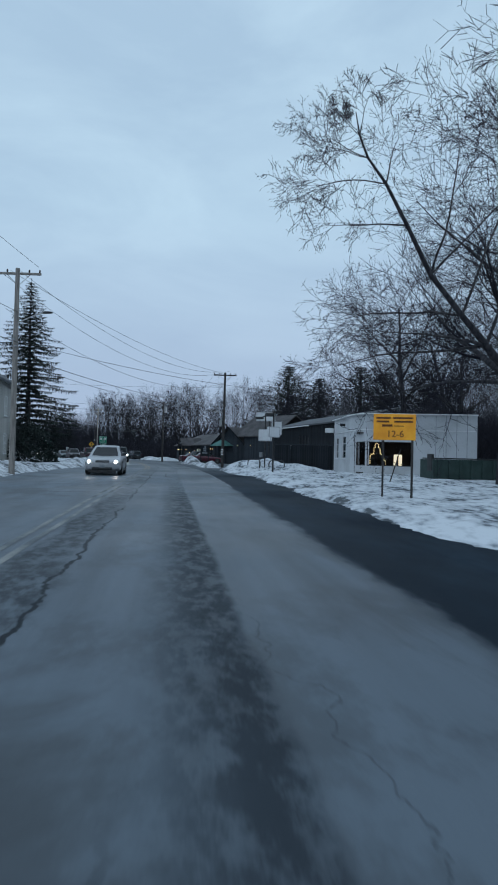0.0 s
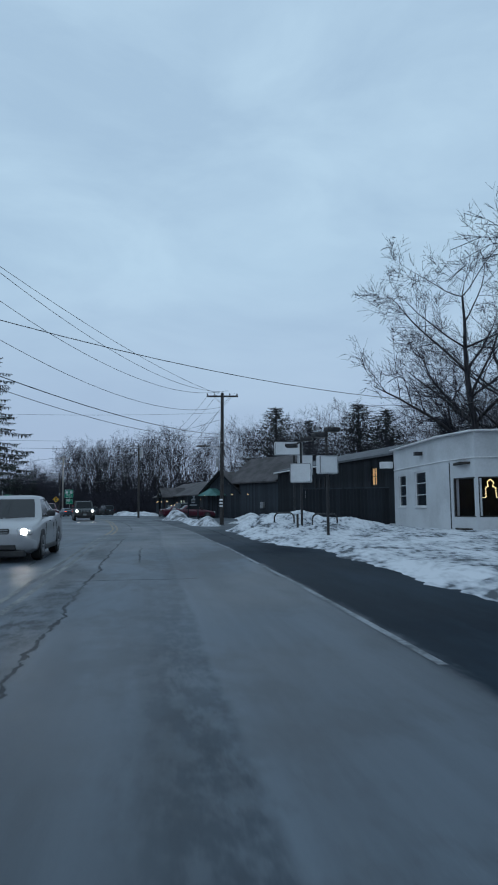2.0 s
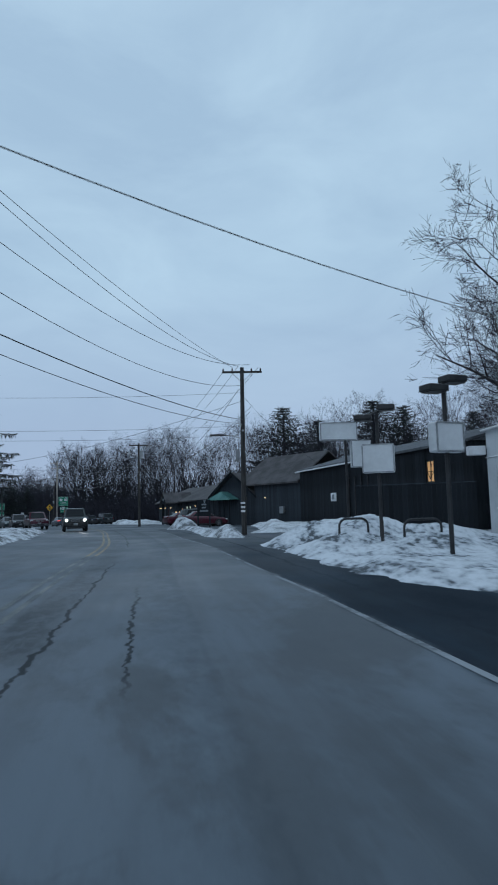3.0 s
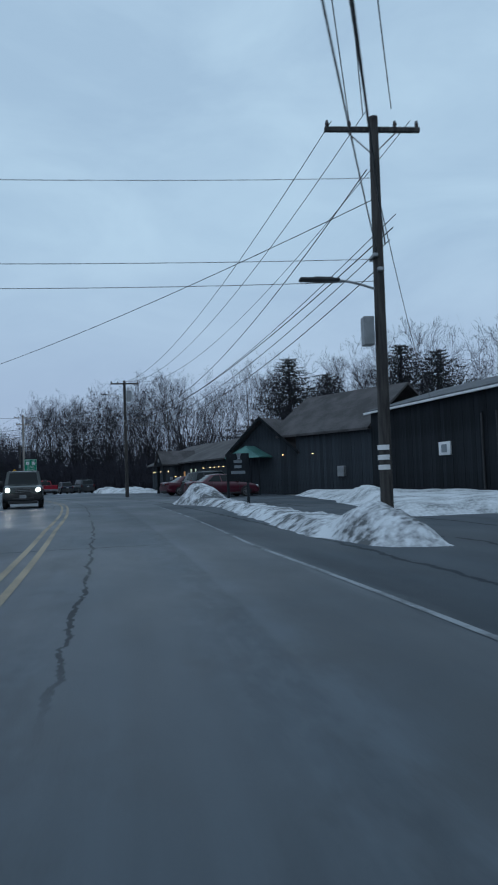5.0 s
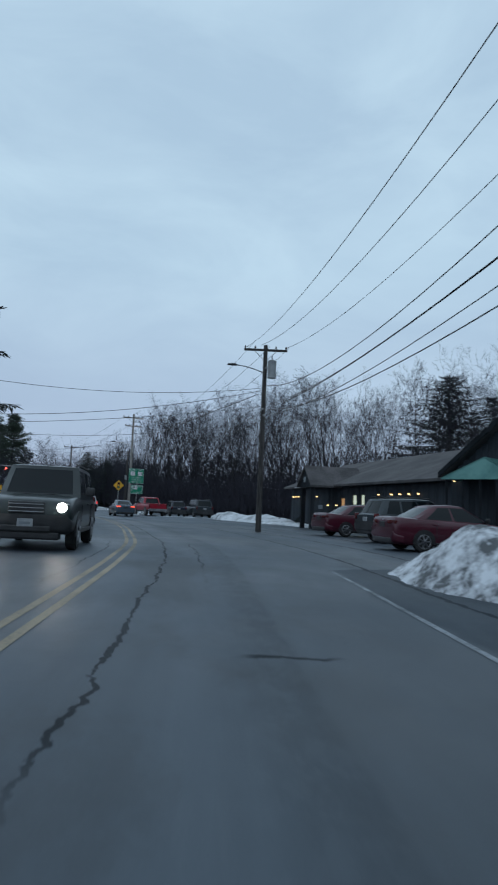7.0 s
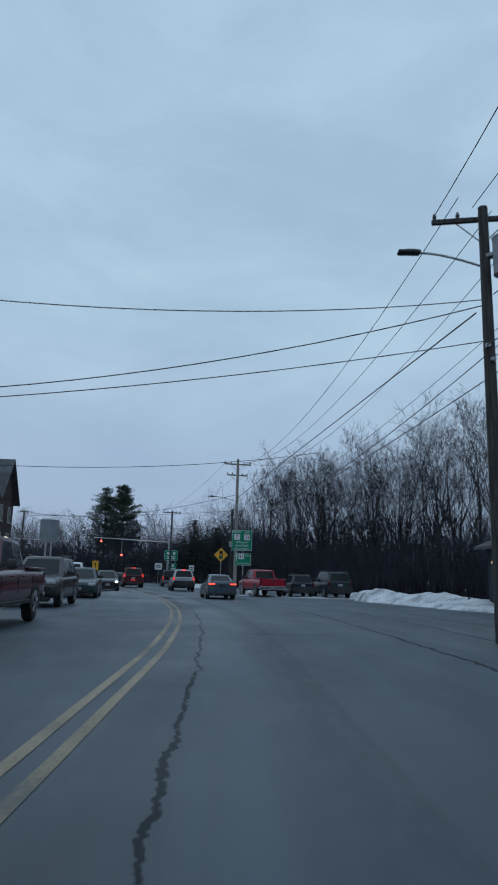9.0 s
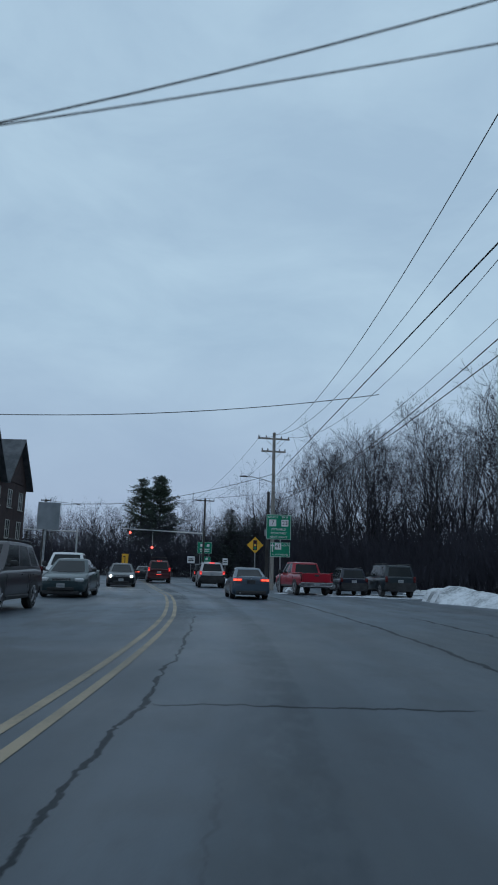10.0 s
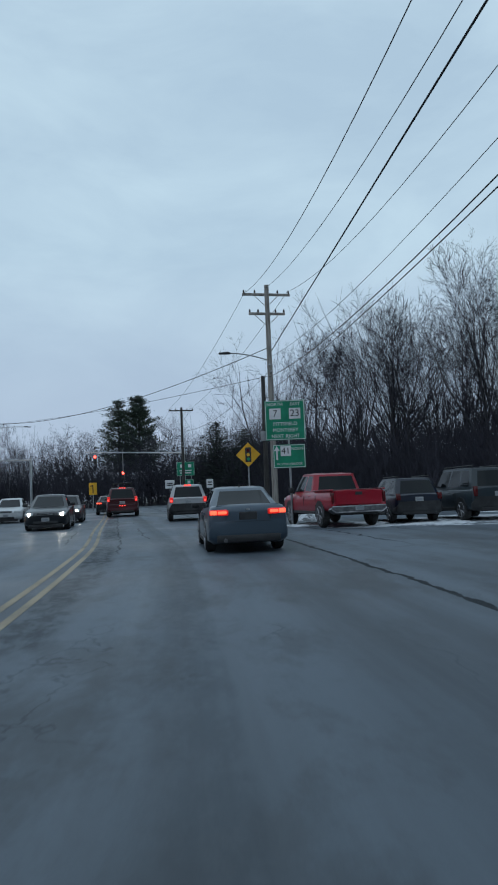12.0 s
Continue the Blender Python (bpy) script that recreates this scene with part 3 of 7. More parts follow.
snow_patch("snow_bank", [(-36.4, 154.6), (-33.9, 153.6), (-30, 158.2), (-26.0, 157.5), (-26.3, 150.5), (-33.0, 150.3), (-36.0, 152.0)], 0.03, 0.3, 0.16, 31, "trodden snow round parked cars", "tracked_snow", lumps=0.05, ragged=0.7)
snow_patch("snow_bank", [(-37.6, 158.5), (-36.2, 155.2), (-35.0, 157.0), (-36.4, 161)], 0.6, 0.8, 0.14, 37, "heap of snow beside a utility pole", "dirty_snow", ragged=0.2, lumps=0.12)
snow_patch("snow_bank", [(-62, 196), (-51.5, 178.0), (-49.0, 180), (-58, 200)], 0.35, 0.4, 0.25, 41, "low snow bank on a traffic island", "snow", ragged=0.4)
snow_patch("snow_bank", [(-3.2, -12), (-6.3, 8), (-9.1, 24), (-9.9, 30), (-11.7, 40), (-13.4, 54), (-14.8, 64), (-15.8, 72), (-20.2, 91), (-24, 104), (-34, 108), (-34, -12)],
           0.3, 0.3, 0.35, 43, "ploughed snow along the front gardens", "dirty_snow", bumps=[(-13.5, 44, 0.35, 4, 1.4, 100), (-16.8, 68, 0.4, 5, 1.3, 105), (-20.5, 84, 0.35, 5, 1.3, 105)], lumps=0.12, ragged=0.5)


def litter(poly, seed, label):
    t = snow_patch("woodland_floor", poly, 0.05, 0.1, 1.2, seed, label, "litter", lumps=0.05, ragged=0.8, base=-0.04)
    tagged(t, label, "ground", kind="structure")


litter([(-70, 240), (-64, 214), (-54, 198), (-43, 186), (-36, 177), (-27, 169), (-17, 164), (-7, 161), (4, 153), (12, 145), (22, 133), (30, 111), (33, 90), (34, 66), (36, 20), (70, 20), (70, 240)], 51, "dark leaf litter with scraps of snow under bare woods")
litter([(-190, 290), (-190, 200), (-150, 208), (-118, 200), (-104, 208), (-92, 224), (-76, 230), (-66, 236), (-64, 300)], 57, "dark leaf litter beyond the junction under trees")


# ---- poles, wires, signs and signals ----
def utility_pole(x, y, h, arm_dir, mat="pole_wood", arms=((0.25, 2.44),), lamp=None, can=None, cabinet=None, marks=False, lean=0.0, label="weathered wooden utility pole with a crossarm beside the road"):
    """arm_dir: degrees of the crossarm's axis from +x. lamp: (height, reach, turn, head length)."""
    t = thing("utility_pole", pose(x, y, -0.1, 0, 0, 0), label, "utility pole", "utility poles")
    bm = bmesh.new()
    tube(bm, (0, 0, 0), (lean, 0, h + 0.1), 0.165, 0.115, 12)
    part("pole", bm, mat, t, smooth=50)
    ca, sa = math.cos(radians(arm_dir)), math.sin(radians(arm_dir))
    for drop, length in arms:
        bm = bmesh.new()
        box(bm, (lean - 0.13 * sa, 0.13 * ca, h + 0.1 - drop), (length, 0.10, 0.125), arm_dir, 0.012)
        part("crossarm", bm, mat, t)
        for s in (-1, 1):
            bm = bmesh.new()
            tube(bm, (lean - 0.19 * sa + s * 0.62 * ca, 0.19 * ca + s * 0.62 * sa, h + 0.06 - drop), (lean - 0.14 * sa, 0.14 * ca, h - 0.55 - drop), 0.018, n=5)
            part("brace", bm, "steel", t)
        for k in (-0.47, -0.24, 0.24, 0.47):
            bm = bmesh.new()
            px, py = lean - 0.13 * sa + k * length * ca, 0.13 * ca + k * length * sa
            tube(bm, (px, py, h + 0.16 - drop), (px, py, h + 0.24 - drop), 0.03, 0.055, 8)
            tube(bm, (px, py, h + 0.24 - drop), (px, py, h + 0.33 - drop), 0.055, 0.03, 8)
            part("insulator", bm, "ceramic", t, smooth=40)
    if lamp:
        z, reach, turn, head = lamp
        a = radians(turn)
        d = Vector((math.cos(a), math.sin(a), 0))
        bm = bmesh.new()
        last = Vector((lean * 0.8, 0, z))
        for k in range(1, 7):
            u = k / 6
            p = Vector((lean * 0.8, 0, z)) + d * reach * u + Vector((0, 0, 0.55 * math.sin(u * 1.5) * min(reach, 2.5) / 2.5))
            tube(bm, last, p, 0.032, n=6)
            last = p
        arm = part("lamp_arm", bm, "steel", t)
        bm = bmesh.new()
        m = Matrix.Translation(last + d * head * 0.45) @ Matrix.Rotation(a, 4, "Z")
        box(bm, (0, 0, 0), (head, 0.24, 0.085), 0, 0.035, m)
        box(bm, (-0.1 * head, 0, 0.045), (head * 0.5, 0.16, 0.05), 0, 0.02, m)
        part("lamp_head", bm, "black", arm, "dark street lamp head, unlit", smooth=40)
    if can:
        z, r, hh, turn = can
        a = radians(turn)
        bm = bmesh.new()
        cx, cy = lean * 0.9 + (0.2 + r) * math.cos(a), (0.2 + r) * math.sin(a)
        tube(bm, (cx, cy, z), (cx, cy, z + hh), r, n=14)
        tube(bm, (cx, cy, z + hh), (cx, cy, z + hh + 0.06), r * 1.05, r * 0.7, 14)
        tube(bm, (cx, cy, z + hh + 0.05), (cx, cy, z + hh + 0.3), 0.04, 0.03, 6)
        box(bm, (lean * 0.9 + 0.15 * math.cos(a), 0.15 * math.sin(a), z + hh * 0.6), (0.2, 0.2, 0.08), turn)
        part("transformer", bm, "grey_box", t, "grey pole transformer can", smooth=40)
    if cabinet:
        z, turn = cabinet
        a = radians(turn)
        bm = bmesh.new()
        box(bm, (0.28 * math.cos(a), 0.28 * math.sin(a), z), (0.26, 0.32, 0.7), turn, 0.02)
        part("junction_box", bm, "grey_box", t)
    for k in range(2):
        bm = bmesh.new()
        box(bm, (0.1 * (k - 0.5), 0.0, h * 0.66 - 0.35 * k), (0.44, 0.12, 0.10), arm_dir + 90, 0.02)
        part("bracket", bm, "steel", t)
    if marks:
        for k in range(3):
            bm = bmesh.new()
            tube(bm, (0, 0, 1.45 + 0.24 * k), (0, 0, 1.57 + 0.24 * k), 0.168, n=12)
            part("reflective_band", bm, "white_trim", t)
    return t


utility_pole(-11.5, 37.95, 11.0, 4, "pole_pale", lamp=(8.1, 2.0, -25, 0.5), label="pale wooden utility pole with crossarm and street lamp")
utility_pole(-3.0, 74.6, 10.15, 4, lamp=(5.85, 1.1, 190, 1.0), cabinet=(4.85, 185), marks=True, lean=0.1, label="wooden utility pole with flat street lamp and white bands")
utility_pole(-16.65, 118.5, 10.4, 10, lamp=(8.9, 1.6, 200, 0.55), can=(8.6, 0.24, 0.95, -20), label="wooden utility pole with transformer and curved street lamp arm")
utility_pole(-38.6, 158.8, 11.9, 34, "pole_pale", arms=((0.45, 2.5), (1.45, 1.9)), lamp=(8.1, 2.0, 205, 0.6), label="pale wooden utility pole with two crossarms and a lamp")
utility_pole(-59.5, 187.7, 10.4, 35, arms=((0.3, 2.44),), label="far wooden utility pole with a single crossarm")
utility_pole(-79.7, 181.4, 10.0, 35, arms=((0.2, 1.2),), lamp=(9.2, 4.4, 65, 0.8), label="dark pole with a long street lamp arm")
utility_pole(-25.5, 72.0, 9.0, 100, arms=((0.3, 1.6),), label="wooden utility pole set back from the road")
utility_pole(-36.8, 109.6, 9.4, 100, arms=((0.3, 1.6),), label="wooden utility pole beside a tall spruce")
t = thing("service_pole", pose(-39.6, 160.2, -0.1), "dark wooden service pole beside a taller pole", "utility pole")
bm = bmesh.new()
tube(bm, (0, 0, 0), (0.05, 0, 7.6), 0.15, 0.11, 10)
part("pole", bm, "pole_wood", t, smooth=50)
bm = bmesh.new()
box(bm, (0, -0.2, 4.4), (0.24, 0.18, 0.5), 0, 0.02)
part("junction_box", bm, "grey_box", t)


def wire(a, b, sag, r=0.014, label="black overhead wire strung between poles"):
    cu = bpy.data.curves.new("overhead_wire", "CURVE")
    cu.dimensions = "3D"
    cu.bevel_depth, cu.bevel_resolution = max(r * 0.9, 0.012) if r > 0.01 else r, 0
    sp = cu.splines.new("POLY")
    k = 25
    sp.points.add(k - 1)
    for i in range(k):
        u = i / (k - 1)
        p = Vector(a).lerp(Vector(b), u)
        sp.points[i].co = (p.x, p.y, p.z - 4 * sag * u * (1 - u), 1)
    cu.materials.append(M["wire"])
    tmp = bpy.data.objects.new("overhead_wire", cu)
    me = bpy.data.meshes.new_from_object(tmp)
    bpy.data.objects.remove(tmp)
    return tagged(new("overhead_wire", me), label, "wire", "overhead wires")


P0, P1, P2, P3, P4 = (-11.5, 37.95), (-2.9, 74.6), (-16.65, 118.5), (-38.6, 158.8), (-59.5, 187.7)
PB = (-7.5, -25.0)


def run(p, q, items):
    for (o0, z0), (o1, z1), sag, r in items:
        d = Vector((q[0] - p[0], q[1] - p[1], 0)).normalized()
        s = Vector((d.y, -d.x, 0))
        wire((p[0] + s.x * o0, p[1] + s.y * o0, z0), (q[0] + s.x * o1, q[1] + s.y * o1, z1), sag, r)


run(PB, P0, [((-1.1, 11.1), (-1.1, 11.1), 0.9, 0.012), ((1.1, 11.1), (1.1, 11.1), 0.9, 0.012), ((0.2, 8.6), (0.2, 8.6), 1.0, 0.016), ((0.2, 7.0), (0.2, 7.0), 1.0, 0.02)])
run(P0, P1, [((-0.43, 10.9), (-0.6, 10.2), 0.75, 0.011), ((0.1, 10.9), (-0.25, 10.25), 1.6, 0.011), ((-0.97, 10.82), (0.45, 10.3), 2.3, 0.011), ((-0.67, 8.86), (0.0, 9.06), 1.94, 0.013),
             ((-0.52, 6.6), (0.15, 6.9), 0.8, 0.02), ((-0.9, 6.4), (-0.05, 6.7), 1.0, 0.014)])
run(P1, P2, [((-1.16, 9.89), (-1.2, 10.15), 1.87, 0.012), ((-0.22, 10.25), (-0.25, 10.4), 2.05, 0.012), ((1.05, 10.2), (1.15, 10.3), 1.84, 0.012), ((-0.25, 8.78), (0.16, 8.11), 2.32, 0.018),
             ((0.51, 7.73), (0.25, 7.03), 1.38, 0.016), ((0.41, 7.38), (0.4, 6.93), 1.15, 0.022), ((0.31, 7.06), (0.3, 6.47), 1.38, 0.016), ((0.1, 6.45), (-0.11, 6.79), 1.76, 0.018)])
run(P2, P3, [((-0.63, 10.6), (-1.09, 11.55), 2.39, 0.012), ((0.24, 10.34), (-0.06, 11.76), 2.11, 0.012), ((1.4, 10.4), (1.2, 11.6), 2.27, 0.012), ((-0.3, 7.6), (0.09, 8.45), 0.0, 0.026),
             ((0.58, 7.57), (0.15, 8.24), 1.38, 0.009), ((0.31, 6.91), (-0.06, 7.16), 1.29, 0.018), ((0.74, 6.57), (0.17, 6.61), 0.71, 0.018)])
run(P3, P4, [((-1.1, 11.6), (-1.1, 10.4), 0.6, 0.012), ((1.1, 11.6), (1.1, 10.4), 0.6, 0.012), ((0.1, 7.6), (0.1, 8.0), 0.8, 0.018)])
run(P4, (-90, 232), [((-1.1, 10.4), (-1.1, 10.4), 0.6, 0.014), ((1.1, 10.4), (1.1, 10.4), 0.6, 0.014)])
for z, w, sg in ((8.6, 8.6, 0.25), (6.55, 6.6, 0.2), (6.0, 6.1, 0.25)):
    wire((P1[0], P1[1], z), (-25.5, 72.0, w), sg, 0.008)
wire((P1[0], P1[1], 8.1), (-26, 96, 6.4), 0.5, 0.012)
for z, end, sg, r in ((7.98, (-35.2, 107.7, 7.77), 1.03, 0.012), (7.85, (-40.0, 112.5, 6.05), 1.11, 0.016), (6.94, (-38.6, 111.2, 4.85), 0.53, 0.012)):
    wire((P2[0], P2[1], z), end, sg, r)
wire((P3[0], P3[1], 8.68), (-79.7, 181.4, 9.9), 1.3, 0.022)
wire((P3[0], P3[1], 7.23), (-79.7, 181.4, 9.6), 0.42, 0.014)
wire((-11.5, 37.95, 7.15), (20.4, 63.0, 8.07), 1.81, 0.013, "black service wire to a building")
wire((P1[0], P1[1], 8.4), (5.0, 98.0, 5.4), 0.7, 0.012, "black service wire to a building")
wire((P2[0], P2[1], 6.6), (20.0, 128.0, 6.0), 0.8, 0.014, "black service wire to a building")
wire((-24.5, 133.0, 7.2), (-47.6, 119.4, 6.8), 1.16, 0.014)


def panel(parent, name, w, h, z, mat, y=0.0, x=0.0, th=0.03, bevel=0.008, label=""):
    bm = bmesh.new()
    box(bm, (x, y, z), (w, th, h), 0, bevel)
    return part(name, bm, mat, parent, label)


def bars(parent, rows, mat, y):
    """Lines of writing too small to read: (x, z, width, height)."""
    for x, z, w, h in rows:
        bm = bmesh.new()
        box(bm, (x, y, z), (w, 0.006, h), 0, 0)
        part("text_bar", bm, mat, parent)


def post(parent, x, h, r=0.03, mat="steel", y=0.03, z0=-0.1, n=8):
    bm = bmesh.new()
    tube(bm, (x, y, z0), (x, y, h), r, n=n)
    return part("post", bm, mat, parent, smooth=40)


# orange roadside sign
t = thing("roadside_sign", pose(5.72, 21.2, 0.05, 0, 0, -6), "bright orange lettered sign on two thin posts in snow", "sign")
panel(t, "sign_panel", 1.15, 0.72, 2.06, "orange")
post(t, -0.3, 1.75, 0.028, "pole_wood")
post(t, 0.49, 1.75, 0.034, "pole_wood")
bars(t, [(-0.3, 2.31, 0.40, 0.05), (0.22, 2.31, 0.55, 0.05), (-0.32, 2.21, 0.34, 0.05), (0.24, 2.21, 0.50, 0.05), (-0.2, 2.10, 0.28, 0.06), (0.12, 2.09, 0.26, 0.02)], "ink", -0.02)
lettering("12-6", 0.26, "ink", t, pose(0.02, -0.02, 1.86))
t = thing("stake", pose(8.0, 35.2, 0.1), "thin leaning wooden stake stuck in snow", "stake")
bm = bmesh.new()
tube(bm, (0, 0, -0.1), (0.55, 0.1, 1.65), 0.035, 0.025, 6)
part("stick", bm, "pole_wood", t)


# tall box signs on steel posts near the snow pile
def box_sign(x, y, rz, post_h, boxes, label):
    t = thing("box_sign", pose(x, y, 0, 0, 0, rz), label, "sign")
    post(t, 0, post_h, 0.06, "black", 0.0, n=10)
    for bx, bz, w, h in boxes:
        b = panel(t, "sign_box", w, h, bz, "sign_white", 0.0, bx, 0.34, 0.05)
        bm = bmesh.new()
        for sx in (-1, 1):
            box(bm, (bx + sx * (w / 2 - 0.02), -0.17, bz), (0.04, 0.03, h * 0.92))
        for sz in (-1, 1):
            box(bm, (bx, -0.17, bz + sz * (h / 2 - 0.02)), (w * 0.92, 0.03, 0.04))
        part("frame", bm, "steel", b)
    return t


box_sign(2.0, 65.6, 6, 5.0, [(-0.35, 4.98, 1.75, 0.84), (0.7, 3.92, 0.95, 1.28)], "two blank white box signs on a black post")
for x, y, rz, bz, w, h, lamps in ((1.75, 56.2, -14, 2.95, 1.05, 0.95, ((-0.45, 4.32), (0.32, 4.62))), (2.4, 50.6, 24, 3.0, 0.86, 0.75, ((-0.38, 4.2), (0.22, 4.46)))):
    t = box_sign(x, y, rz, 4.45, [(0.0, bz, w, h)], "blank white box sign with black floodlights above")
    for lx, lz in lamps:
        bm = bmesh.new()
        box(bm, (lx, -0.1, lz), (0.58, 0.45, 0.17), 0, 0.03)
        box(bm, (lx, -0.1, lz - 0.09), (0.48, 0.36, 0.04), 0, 0)
        part("floodlight", bm, "black", t)
    bm = bmesh.new()
    tube(bm, (lamps[0][0], 0, lamps[0][1]), (lamps[1][0], 0, lamps[1][1]), 0.045, n=6)
    part("arm", bm, "black", t)


def hoop(x, y, rz, w=1.0, h=0.75):
    t = thing("bike_rack", pose(x, y, 0.25, 0, 0, rz), "black bent steel hoop half buried in snow", "bike rack", "bike racks")
    bm = bmesh.new()
    pts = [(-w / 2, 0, -0.4), (-w / 2, 0, h - 0.25)] + [(-w / 2 + 0.25 * (1 - math.cos(a)), 0, h - 0.25 + 0.25 * math.sin(a)) for a in (0.4, 0.8, 1.2, 1.57)]
    pts += [(-p[0], p[1], p[2]) for p in reversed(pts)]
    for a, b in zip(pts, pts[1:]):
        tube(bm, a, b, 0.04, n=8)
    part("tube", bm, "black", t, smooth=60)


hoop(0.9, 56.6, 10)
hoop(2.7, 54.6, 10, 1.2, 0.7)
t = thing("marker_post", pose(1.4, 54.2, 0), "short grey marker post in snow", "post")
post(t, 0, 0.95, 0.05, "pole_wood")

# lettered wooden sign before the restaurant, its words too dim to keep
t = thing("pub_sign", pose(-6.65, 91.9, 0, 0, 0, 10), "dark wooden sign board on two posts before a restaurant", "sign")
for x in (-0.5, 0.5):
    bm = bmesh.new()
    box(bm, (x, 0.06, 1.15), (0.12, 0.12, 2.6), 0, 0.01)
    part("post", bm, "black_wood", t)
panel(t, "sign_panel", 1.15, 1.35, 1.85, "black_wood", -0.02, 0, 0.06)
bars(t, [(0, 2.12, 0.42, 0.14), (0, 1.86, 0.36, 0.14), (0, 1.58, 0.72, 0.15)], "cloth_grey", -0.055)
bm = bmesh.new()
tube(bm, (0.05, -0.06, 2.28), (0.05, -0.06, 2.52), 0.05, 0.13, 8)
tube(bm, (0.05, -0.06, 2.22), (0.05, -0.06, 2.28), 0.12, 0.04, 8)
part("emblem", bm, "cloth_grey", t)


# green highway signs
def route_sign(x, y, rz, z, w, h, posts, rows, label, shields=()):
    t = thing("highway_sign", pose(x, y, 0, 0, 0, rz), label, "road sign", "highway signs")
    panel(t, "sign_panel", w, h, z, "sign_green")
    bm = bmesh.new()
    for sx in (-1, 1):
        box(bm, (sx * (w / 2 - 0.03), -0.018, z), (0.02, 0.006, h - 0.05))
    for sz in (-1, 1):
        box(bm, (0, -0.018, z + sz * (h / 2 - 0.03)), (w - 0.05, 0.006, 0.02))
    part("border", bm, "sign_white", t)
    for p in posts:
        post(t, p, z + h / 2 - 0.05, 0.04)
    for text, lx, lz, size in rows:
        lettering(text, size, "sign_white", t, pose(lx, -0.021, lz))
    for text, sx, sz, sw in shields:
        s = panel(t, "route_shield", sw, sw * 0.95, sz, "sign_white", -0.022, sx, 0.012, 0.004)
        lettering(text, sw * 0.85, "black", s, pose(sx, -0.031, sz))
    return t


route_sign(-35.75, 152.8, 24, 4.22, 1.62, 1.62, (0.12,), [("NORTH", -0.40, 4.86, 0.185), ("EAST", 0.42, 4.86, 0.185), ("PITTSFIELD", 0.0, 4.06, 0.20), ("MONTEREY", 0.0, 3.81, 0.20), ("NEXT RIGHT", 0.0, 3.56, 0.20)],
           "green highway sign with two white route shields", [("7", -0.4, 4.48, 0.46), ("23", 0.4, 4.48, 0.46)])
t = route_sign(-35.65, 152.85, 24, 2.75, 1.30, 0.95, (0.02,), [("NORTH", 0.36, 3.04, 0.155), ("W. STOCKBRIDGE", 0.0, 2.43, 0.125)], "small green highway sign with an arrow and shield", [("41", -0.14, 2.96, 0.42)])
bm = bmesh.new()
box(bm, (-0.5, -0.022, 2.86), (0.07, 0.008, 0.5))
prism(bm, [(-0.62, -0.026, 2.98), (-0.38, -0.026, 2.98), (-0.5, -0.026, 3.17)], (0, 0.008, 0))
part("arrow", bm, "sign_white", t)
t = route_sign(-61.3, 191.5, 28, 4.3, 1.9, 1.5, (-0.6, 0.6), [], "distant green highway sign with two white shields")
bars(t, [(-0.4, 4.6, 0.34, 0.34), (0.45, 4.6, 0.34, 0.34), (0, 4.1, 1.3, 0.12), (0, 3.85, 1.2, 0.12)], "sign_white", -0.022)
t = route_sign(-61.1, 191.6, 28, 2.7, 1.2, 0.9, (0.0,), [], "distant small green sign below a larger one")
bars(t, [(0.1, 2.85, 0.3, 0.3), (0, 2.45, 0.8, 0.12)], "sign_white", -0.022)
t = thing("regulatory_sign", pose(-63.0, 191.0, 0, 0, 0, 28), "white rectangular road sign on a post", "road sign")
panel(t, "sign_panel", 1.0, 0.9, 2.7, "sign_white")
post(t, 0, 2.9)
bars(t, [(0, 2.8, 0.6, 0.12), (0, 2.6, 0.7, 0.12)], "black", -0.02)
t = thing("regulatory_sign", pose(-51.0, 176.5, 0, 0, 0, 28), "white rectangular road sign on a post", "road sign")
panel(t, "sign_panel", 0.55, 0.7, 2.3, "sign_white")
post(t, 0, 2.6)
bars(t, [(0, 2.4, 0.34, 0.1), (0, 2.2, 0.36, 0.1)], "black", -0.02)

# yellow diamond with a signal symbol
t = thing("warning_sign", pose(-39.9, 158.6, 0, 0, 0, 23), "yellow diamond warning sign with a traffic light symbol", "road sign")
bm = bmesh.new()
prism(bm, [(-0.62, 0.0, 3.28), (0, 0.0, 2.66), (0.62, 0.0, 3.28), (0, 0.0, 3.90)], (0, 0.03, 0))
part("sign_panel", bm, "sign_yellow", t)
post(t, 0, 3.4, 0.04, y=0.06)
panel(t, "symbol", 0.30, 0.74, 3.28, "black", -0.012, 0, 0.012, 0.003)
for k, (zz, c) in enumerate(((3.50, "tail_off"), (3.28, "sign_yellow"), (3.06, "sign_green"))):
    bm = bmesh.new()
    tube(bm, (0, -0.026, zz), (0, -0.018, zz), 0.085, n=12)
    part("symbol_light", bm, c, t)
t = thing("lane_sign", pose(-77.6, 197.3, 0, 0, 0, 28), "yellow rectangular sign with a black arrow", "road sign")
panel(t, "sign_panel", 0.95, 1.5, 2.75, "sign_yellow")
post(t, 0, 3.0, 0.05)
bars(t, [(0.0, 2.7, 0.12, 1.0), (-0.18, 3.1, 0.36, 0.12)], "black", -0.022)


